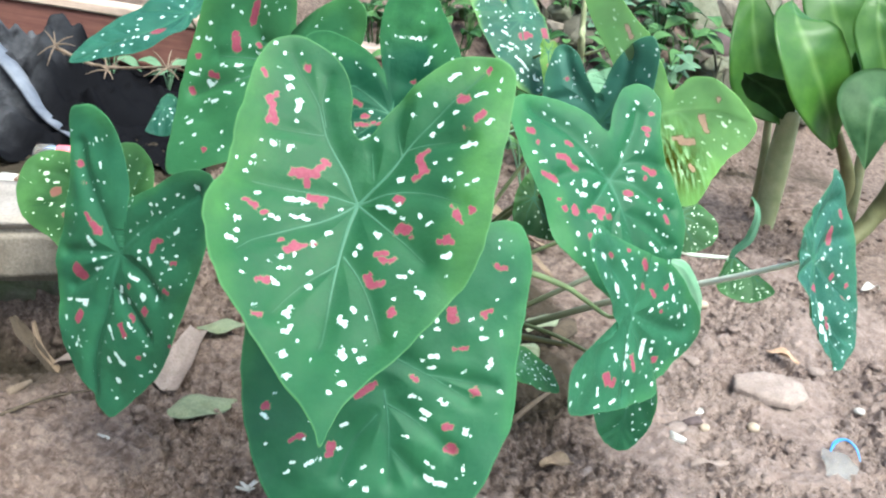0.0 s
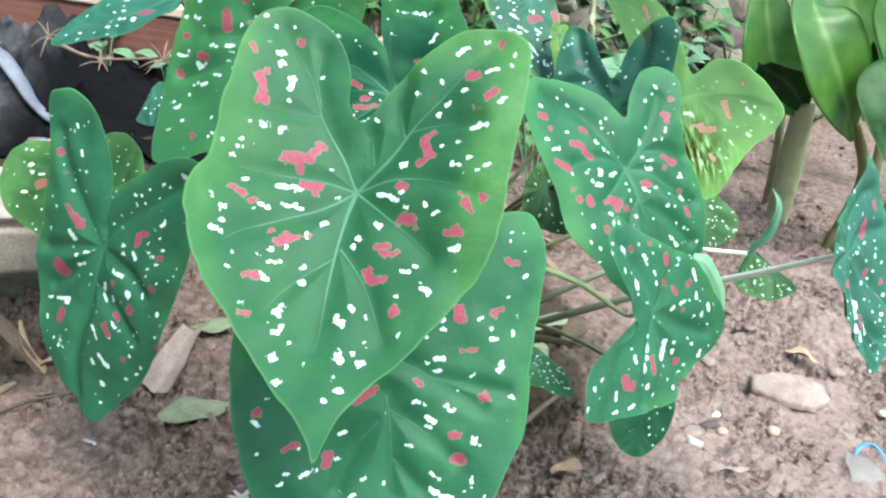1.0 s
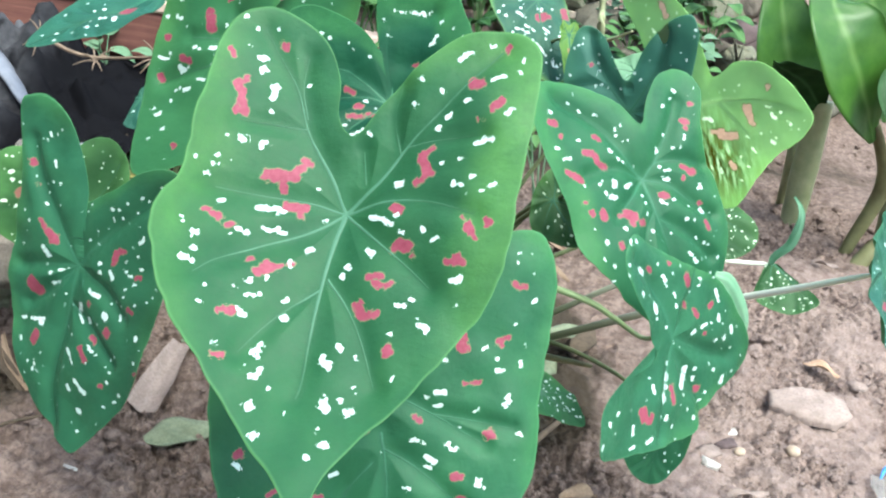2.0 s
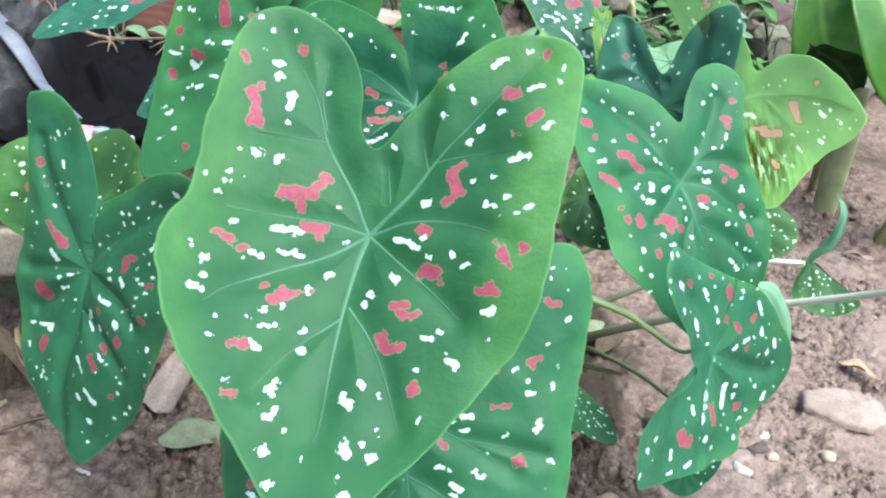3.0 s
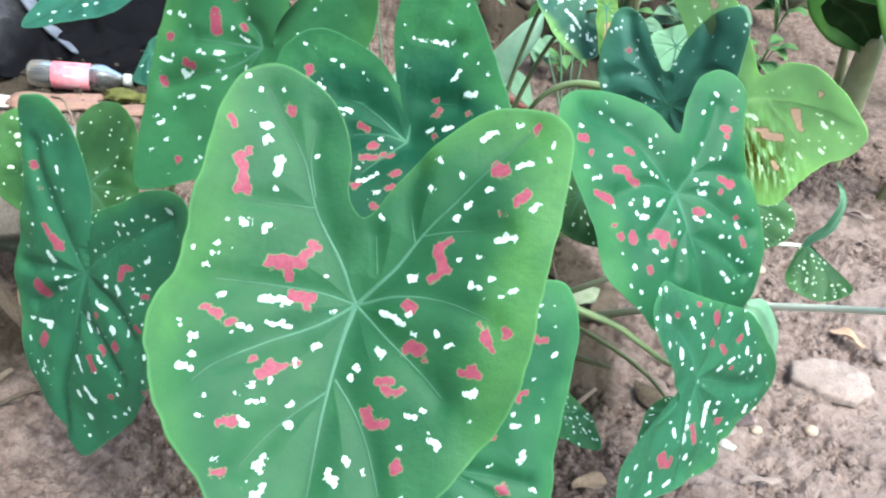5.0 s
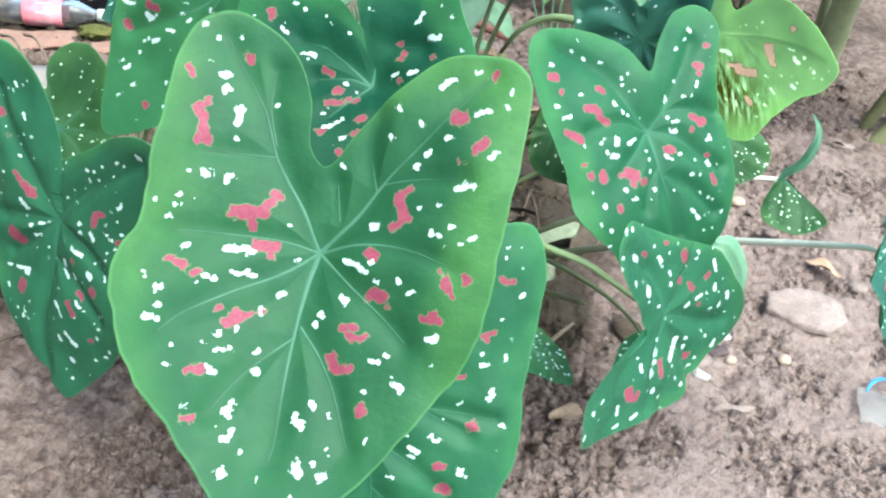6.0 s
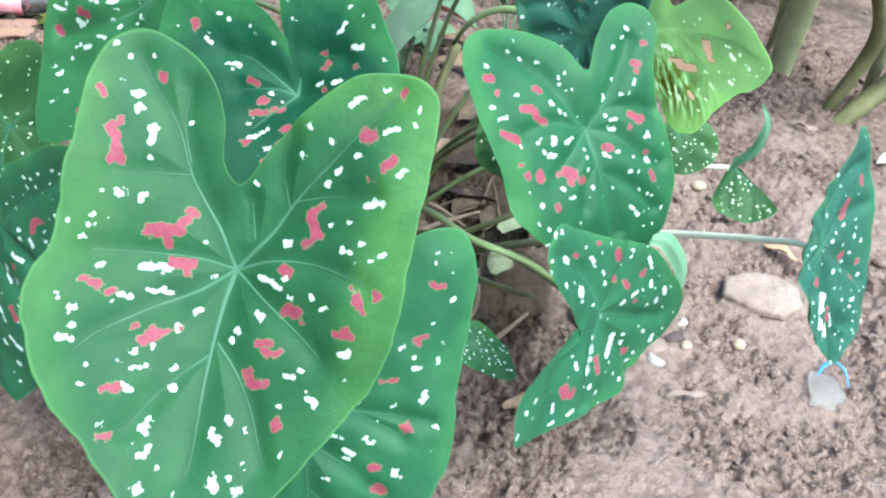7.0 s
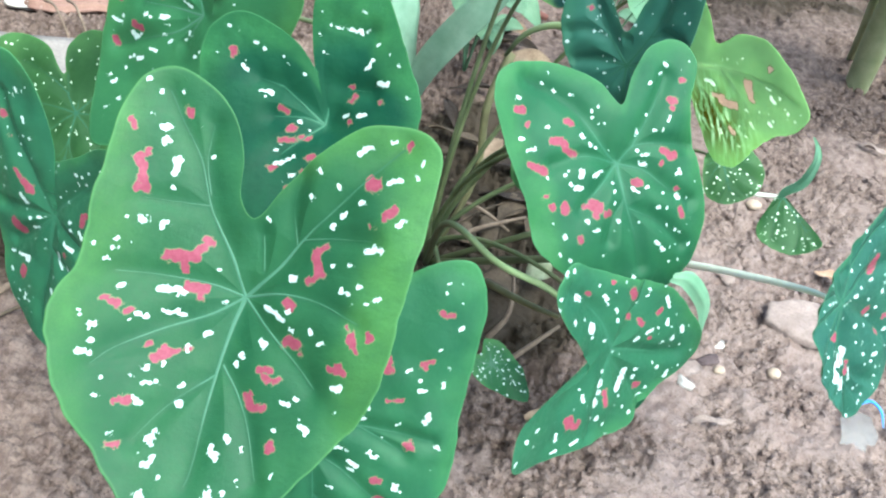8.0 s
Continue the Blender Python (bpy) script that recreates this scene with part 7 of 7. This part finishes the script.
# ---- litter and stones on the soil ----
def litter_leaf(at, turn, length, width, mat, label, seed, arch=0.3, roll=0.3, name="dead_leaf", tilt=0.0):
    """A fallen leaf lying on the soil, arched and rolled at the rims."""
    m = pose(at[0], at[1], at[2], tilt, 0, turn)
    pts = [m @ Vector((length * (u - 0.5), 0, length * arch * (0.25 - (u - 0.5) ** 2) * 1.2 + 0.003)) for u in (0, 0.25, 0.5, 0.75, 1)]
    w = [width * k for k in (0.25, 0.8, 1.0, 0.75, 0.0)]
    return part(name, ribbon_leaf(name, pts, w, m.to_3x3() @ Vector((0, 0, 1)), mat, roll, 0.003, seed, 10, 24), None, label, category="dead leaf", group="fallen leaves")


def long_litter(points, widths, mat, label, seed, roll=0.6, up=(0.2, -0.6, 0.8)):
    return part("dead_leaf", ribbon_leaf("dead_leaf", points, widths, up, mat, roll, 0.002, seed, 10, 30), None, label, category="dead leaf", group="fallen leaves")


litter_leaf((-0.226, 0.832, -0.006), 24, 0.080, 0.052, faded_leaf_mat, "faded yellow-green fallen leaf lying on the soil", 1, 0.18, -0.12)
long_litter([(-0.283, 0.865, -0.007), (-0.278, 0.904, 0.003), (-0.273, 0.943, 0.013), (-0.271, 0.981, 0.015)], [0.034, 0.036, 0.026, 0.024], tan_leaf_mat, "pale rolled dry leaf lying on the soil", 2, 0.7)
litter_leaf((-0.248, 1.02, -0.0), 20, 0.07, 0.035, faded_leaf_mat, "grey-green dead leaf among stalks", 3, 0.2, -0.2)
long_litter([(-0.532, 1.01, -0.006), (-0.506, 0.985, -0.018), (-0.463, 0.95, -0.033), (-0.427, 0.91, -0.048)], [0.008, 0.019, 0.012, 0.0], rot_leaf_mat, "curled brown dry leaf in the hollow by the block", 4, 0.5)
long_litter([(-0.499, 1.0, -0.006), (-0.478, 0.97, -0.026), (-0.437, 0.93, -0.036), (-0.426, 0.91, -0.05)], [0.005, 0.009, 0.007, 0.0], dry_leaf_mat, "long pale dry leaf in the hollow", 5, 0.4)
litter_leaf((-0.413, 0.952, -0.039), 15, 0.07, 0.035, tan_leaf_mat, "crumpled pale dry leaf on the soil", 6, 0.4, 0.8)
litter_leaf((0.588, 1.118, -0.016), -40, 0.05, 0.02, orange_leaf_mat, "scrap of orange dry leaf on the soil", 7, 0.3, 0.4)
litter_leaf((0.205, 1.091, 0.017), 40, 0.075, 0.04, faded_leaf_mat, "yellowing leaf fallen among the stalks", 8, 0.3, -0.2)
litter_leaf((0.176, 1.008, 0.011), 70, 0.06, 0.035, faded_leaf_mat, "yellow-green withered leaf among the stalks", 9, 0.3, -0.3)
litter_leaf((0.844, 1.371, 0.009), 25, 0.05, 0.018, chip_mat, "scrap of pale dry leaf on the soil", 10, 0.3, 0.5)
litter_leaf((0.726, 1.45, 0.016), -30, 0.045, 0.014, tan_leaf_mat, "scrap of pale bark on the soil", 11, 0.2, 0.5)
for a, b, c in (((-0.152, 0.7, -0.001), (-0.141, 0.688, 0.003), (-0.133, 0.703, 0.001)), ((-0.155, 0.69, -0.0), (-0.142, 0.684, 0.003), (-0.135, 0.693, -0.001)), ((-0.14, 0.684, -0.001), (-0.138, 0.69, 0.005), (-0.136, 0.709, -0.001)), ((-0.321, 0.76, -0.002), (-0.308, 0.752, 0.001), (-0.3, 0.753, -0.001))):
    part("fibre_shred", ribbon_leaf("fibre_shred", [a, b, c], [0.002, 0.005, 0.004, 0.001], (0, -0.4, 0.9), chip_mat, 0.2, 0.001, 3, 4, 8), None, "shred of whitish dry fibre on the soil", category="fibre", group="fibre shreds")


def flat_stone(at, turn, wide, deep, high, seed):
    """A low slab with a broken outline, a flat worn top and rounded shoulders."""
    r = random.Random(seed)
    many, rings = 72, [(0.0, 1.0), (0.45, 1.0), (0.75, 0.97), (0.90, 0.88), (0.97, 0.62), (1.0, 0.2), (0.98, -0.6)]
    corners = [(-0.98, -0.05), (-0.72, 0.72), (-0.05, 0.95), (0.62, 0.82), (1.0, 0.25), (0.80, -0.55), (0.22, -0.98), (-0.45, -0.70)]
    sides = [(p, q) for p, q in zip(corners, corners[1:] + corners[:1])]

    def reach(a):
        """How far the broken outline lies in a direction."""
        c, s = math.cos(a), math.sin(a)
        for (ax, ay), (bx, by) in sides:
            den = c * (by - ay) - s * (bx - ax)
            if abs(den) > 1e-6:
                u, far = (ax * s - ay * c) / den, (ax * (by - ay) - ay * (bx - ax)) / den
                if 0 <= u <= 1 and far > 0:
                    return far
        return 1.0

    nick = [reach(2 * math.pi * k / many) * (1 + 0.05 * noise.noise(Vector((5 * math.cos(6.28 * k / many), 5 * math.sin(6.28 * k / many), seed))) + r.uniform(-0.02, 0.02)) for k in range(many)]
    verts = [Vector((0, 0, high))]
    for s, h in rings[1:]:
        for k in range(many):
            a = 2 * math.pi * k / many
            q = Vector((math.cos(a) * nick[k] * s * wide / 2, math.sin(a) * nick[k] * s * deep / 2, 0))
            q.z = high * h + 0.0022 * noise.noise(Vector((q.x * 60, q.y * 60, seed))) + 0.001 * noise.noise(Vector((q.x * 190, q.y * 190, seed)))
            verts.append(q)
    faces = [(0, 1 + k, 1 + (k + 1) % many) for k in range(many)]
    for i in range(len(rings) - 2):
        for k in range(many):
            a, b = 1 + i * many + k, 1 + i * many + (k + 1) % many
            faces.append((a, a + many, b + many, b))
    return part("stone", mesh_of("stone", verts, faces, stone_mat), None, "flat pale stone lying on the soil", pose(at[0], at[1], at[2], 0, 0, turn), category="stone", group="soil stones")


flat_stone((0.537, 1.03, -0.023), 6, 0.116, 0.092, 0.008, 3)
stone((0.48, 0.935, -0.04), (0.017, 0.016, 0.013), "small cream pebble on the soil", pebble_mat, 4, 0, 0, 0.1, 0.15, "pebble", "soil stones")
stone((0.411, 0.926, -0.037), (0.016, 0.012, 0.010), "small cream pebble on the soil", pebble_mat, 5, 30, 0, 0.1, 0.15, "pebble", "soil stones")
stone((0.229, 0.802, -0.02), (0.026, 0.02, 0.012), "small buff stone chip on the soil", stone_mat, 6, 20, 0, 0.4, 0.2, "pebble", "soil stones")
stone((0.444, 1.103, -0.027), (0.03, 0.024, 0.012), "grey stone chip on the soil", stone_mat, 8, 50, 0, 0.4, 0.2, "pebble", "soil stones")
stone((0.659, 1.003, -0.031), (0.016, 0.013, 0.009), "whitish pebble on the soil", chip_mat, 9, 0, 0, 0.2, 0.2, "pebble", "soil stones")
stone((0.627, 1.089, -0.025), (0.03, 0.018, 0.014), "grey stone chip on the soil", stone_mat, 10, -20, 0, 0.4, 0.2, "pebble", "soil stones")
stone((0.498, 1.257, -0.008), (0.024, 0.018, 0.014), "cream pebble on the soil", pebble_mat, 13, 10, 0, 0.2, 0.2, "pebble", "soil stones")
stone((0.399, 0.943, -0.036), (0.03, 0.024, 0.010), "flat reddish stone chip on the soil", dusky_mat, 14, 10, 0, 0.4, 0.2, "pebble", "soil stones")

stone((0.373, 0.921, -0.034), (0.038, 0.024, 0.009), "flat pinkish stone chip on the soil", stone_mat, 15, 30, 0, 0.5, 0.2, "pebble", "soil stones")
stone((0.422, 0.981, -0.032), (0.022, 0.016, 0.009), "grey stone chip on the soil", chip_mat, 16, 10, 0, 0.5, 0.2, "pebble", "soil stones")
stone((0.363, 0.89, -0.034), (0.024, 0.014, 0.010), "pale grey stone chip on the soil", chip_mat, 18, -30, 0, 0.5, 0.2, "pebble", "soil stones")
litter_leaf((0.389, 0.836, -0.027), 8, 0.05, 0.012, tan_leaf_mat, "strip of pale dry leaf on the soil", 14, 0.15, 0.3)
litter_leaf((0.191, 0.784, -0.011), 15, 0.04, 0.022, dry_leaf_mat, "crumpled brown dry leaf on the soil", 15, 0.4, 0.6)

# torn plastic scrap with a blue edge
scrap = thing("plastic_scrap", (0.567, 0.874, -0.032), "crumpled clear plastic scrap with a blue rim, on soil", "plastic scrap")
part("film", ribbon_leaf("film", [(0.570, 0.890, -0.024), (0.566, 0.868, -0.017), (0.558, 0.848, -0.019), (0.552, 0.830, -0.026)], [0.034, 0.044, 0.040, 0.032], (0, -0.2, 1), film_clear, -0.18, 0.004, 3, 10, 24), scrap)
part("rim", tube("rim", [(0.561, 0.884, -0.022), (0.570, 0.894, -0.014), (0.583, 0.896, -0.010), (0.592, 0.885, -0.013), (0.595, 0.870, -0.024)], [0.0012, 0.0028, 0.0034, 0.0026, 0.001], blue_plastic, 8, 6, 0.5), scrap, "bright blue torn rim")


# ---- dry twigs ----
def dry_whorl(at, reach, seed):
    """A dried seed head: thin rays from one knot."""
    r = random.Random(seed)
    p = Vector(at)
    head = thing("dry_seed_head", p, "star-shaped dry straw-coloured seed head", "seed head", "dry seed heads")
    for k in range(7):
        a, e = 6.28 * k / 7 + r.uniform(-0.3, 0.3), r.uniform(-0.4, 0.6)
        q = p + Vector((math.cos(a) * math.cos(e), math.sin(a) * 0.6, math.sin(a) * 0.6 + math.sin(e) * 0.5)) * reach * r.uniform(0.6, 1.1)
        part("ray", tube("ray", [p, p.lerp(q, 0.5) + Vector((0, 0, 0.004)), q], [0.0022, 0.0018, 0.0009], twig_mat, 6, 4), head)


for a, b in (((-0.675, 1.42, 0.065), (-0.563, 1.3, 0.081)), ((-0.647, 1.44, 0.061), (-0.534, 1.3, 0.082))):
    twig([a, Vector(a).lerp(Vector(b), 0.5) + Vector((0, 0, 0.008)), (b[0], b[1], float(ground_height(b[0], b[1])) + 0.01)], 0.0026, "dry straw stalk leaning on the soil")
dry_whorl((-0.843, 1.9, 0.199), 0.055, 1)
dry_whorl((-0.71, 1.85, 0.165), 0.05, 2)
dry_whorl((-0.562, 1.8, 0.193), 0.06, 3)
twig([(-0.841, 1.9, 0.193), (-0.725, 1.86, 0.17), (-0.532, 1.8, 0.201)], 0.005)
twig([(-0.434, 0.777, -0.001), (-0.403, 0.819, -0.002), (-0.357, 0.85, -0.005)], 0.0026, "thin dark twig lying on the soil", rot_leaf_mat)
twig([(-0.449, 0.826, -0.004), (-0.439, 0.834, 0.0), (-0.435, 0.852, -0.003)], 0.006)
twig([(0.14, 0.836, 0.012), (0.165, 0.851, 0.03), (0.199, 0.888, 0.035)], 0.004)
twig([(0.119, 0.873, 0.01), (0.14, 0.9, 0.03), (0.142, 0.955, 0.04)], 0.004)
twig([(0.104, 0.84, 0.126), (0.142, 0.8, 0.144), (0.177, 0.78, 0.15)], 0.0042, "olive old leaf stalk among the stems", brown_stalk)
twig([(0.163, 1.02, 0.334), (0.131, 1.04, 0.327), (0.103, 1.05, 0.307), (0.086, 1.06, 0.274)], 0.0046, "grey-green arching stem between the leaves", mid_stalk)
twig([(0.094, 1.12, 0.248), (0.075, 1.08, 0.193), (0.074, 1.05, 0.104), MAIN], 0.006, "thick olive-brown stem between the leaves", brown_stalk)
twig([(-0.03, 1.93, 0.01), (0.06, 1.86, 0.02), (0.165, 1.79, 0.01)], 0.013, "thick reddish dry root lying on the soil", beam_wood)
twig([(0.058, 1.048, 0.01), (0.1, 1.071, 0.02), (0.153, 1.118, 0.01)], 0.004)
twig([(0.04, 1.12, 0.02), (0.089, 1.093, 0.03), (0.132, 1.08, 0.01)], 0.0035)
for k in range(16):
    x, y = 0.04 + rng.gauss(0, 0.10), 1.03 + rng.gauss(0, 0.10)
    litter_leaf(tuple(on_ground(x, y) + Vector((0, 0, 0.008))), rng.uniform(0, 360), rng.uniform(0.05, 0.10), rng.uniform(0.02, 0.04), rng.choice((rot_leaf_mat, rot_leaf_mat, near_black)), "withered brown leaf lying among the stalks", 40 + k, rng.uniform(0.1, 0.35), rng.uniform(-0.3, 0.6), "dead_leaf", rng.uniform(-20, 20))
litter_leaf((0.056, 1.70, 0.012), 35, 0.085, 0.075, strap_pale, "pale grey-green fallen leaf lying on the soil", 71, 0.2, 0.1)
for k in range(14):
    x, y = rng.uniform(0.02, 0.24), rng.uniform(1.22, 1.75)
    litter_leaf(tuple(on_ground(x, y) + Vector((0, 0, 0.010))), rng.uniform(0, 360), rng.uniform(0.07, 0.12), rng.uniform(0.02, 0.045), rng.choice((rot_leaf_mat, rot_leaf_mat, dry_leaf_mat, near_black)), "curled brown dead leaf lying on dark soil", 80 + k, rng.uniform(0.15, 0.4), rng.uniform(0.0, 0.7), "dead_leaf", rng.uniform(-25, 25))
for k in range(12):
    x, y, a = rng.uniform(-0.12, 0.18), rng.uniform(0.92, 1.25), rng.uniform(0, 3.14)
    d = Vector((math.cos(a), math.sin(a), 0)) * rng.uniform(0.03, 0.07)
    p = on_ground(x, y) + Vector((0, 0, 0.010))
    twig([p - d, p + Vector((0, 0, rng.uniform(0.0, 0.015))), p + d + Vector((0, 0, rng.uniform(0.0, 0.03)))], rng.uniform(0.0012, 0.0028), mat=rot_leaf_mat)


# ---- loose clods and crumbs over the soil ----
def clods(name, many, area, sizes, seed, label, smooth=1):
    r = np.random.RandomState(seed)
    bm = bmesh.new()
    bmesh.ops.create_icosphere(bm, subdivisions=smooth, radius=1.0)
    unit = np.array([v.co for v in bm.verts])
    tri = np.array([[v.index for v in f.verts] for f in bm.faces])
    bm.free()
    x, y = r.uniform(area[0], area[1], many), r.uniform(area[2], area[3], many)
    keep = loose_at(x, y) * (1 - 0.45 * np.clip((x - 0.15) / 0.15, 0, 1) * np.clip((1.62 - y) / 0.25, 0, 1)) > r.uniform(0.1, 1.1, many)
    x, y = x[keep], y[keep]
    k = len(x)
    s = sizes[0] + (sizes[1] - sizes[0]) * r.rand(k) ** (3.5 if smooth > 1 else 2.4)
    z = rough_height(x, y) - s * (0.0 if smooth == 1 else 0.05)
    v = unit[None] * (1 + r.uniform(-0.28, 0.28, (k, len(unit), 1)) / smooth ** 1.3) * (s[:, None, None] * np.stack([r.uniform(0.8, 1.4, k), r.uniform(0.8, 1.4, k), r.uniform(0.45, 0.8, k)], 1)[:, None]) / 2
    a = r.uniform(0, 6.28, k)[:, None]
    vx, vy = v[..., 0] * np.cos(a) - v[..., 1] * np.sin(a), v[..., 0] * np.sin(a) + v[..., 1] * np.cos(a)
    verts = np.stack([vx + x[:, None], vy + y[:, None], v[..., 2] + z[:, None]], 2).reshape(-1, 3)
    faces = (tri[None] + (np.arange(k) * len(unit))[:, None, None]).reshape(-1, 3)
    me = mesh_of(name, verts.tolist(), faces.tolist(), soil, smooth > 1)
    me.attributes.new("damp_shade", "FLOAT", "POINT").data.foreach_set("value", np.repeat(damp_shade_at(x, y), len(unit)).astype(np.float32))
    me.attributes.new("loose", "FLOAT", "POINT").data.foreach_set("value", np.ones(len(verts), np.float32))
    part(name, me, None, label, category="soil clods", kind="stuff")


clods("soil_crumbs", 44000, (-0.62, 0.9, 0.55, 1.7), (0.0022, 0.0095), 5, "loose brown crumbs of dry soil")
clods("soil_clods", 6800, (-0.7, 1.25, 0.55, 2.3), (0.006, 0.021), 6, "rough brown clods of dry soil", 2)


# small extra pieces of the plant: the rolled rim of the curled leaf, the furled half of the wilted one
curled, wilted = (next(o for o in caladium.children if word in o.get("label", "")) for word in ("curled", "wilted"))
part("rolled_rim", ribbon_leaf("rolled_rim", [(0.241, 0.7, 0.287), (0.259, 0.712, 0.276), (0.281, 0.722, 0.246), (0.285, 0.716, 0.221)], [0.008, 0.016, 0.015, 0.0], (0.3, -0.9, 0.3), rolled_pale, -0.3, 0.001, 2, 8, 20), curled, "pale underside rolled outwards")
part("furled_half", ribbon_leaf("furled_half", [(0.416, 0.99, 0.189), (0.417, 0.985, 0.203), (0.426, 0.975, 0.224), (0.428, 0.97, 0.250), (0.425, 0.972, 0.266), (0.418, 0.98, 0.277)], [0.005, 0.010, 0.012, 0.009, 0.007, 0.0], (-0.1, -0.6, 0.8), furled_green, -0.25, 0.001, 3, 8, 24), wilted, "rolled half with a pale edge")
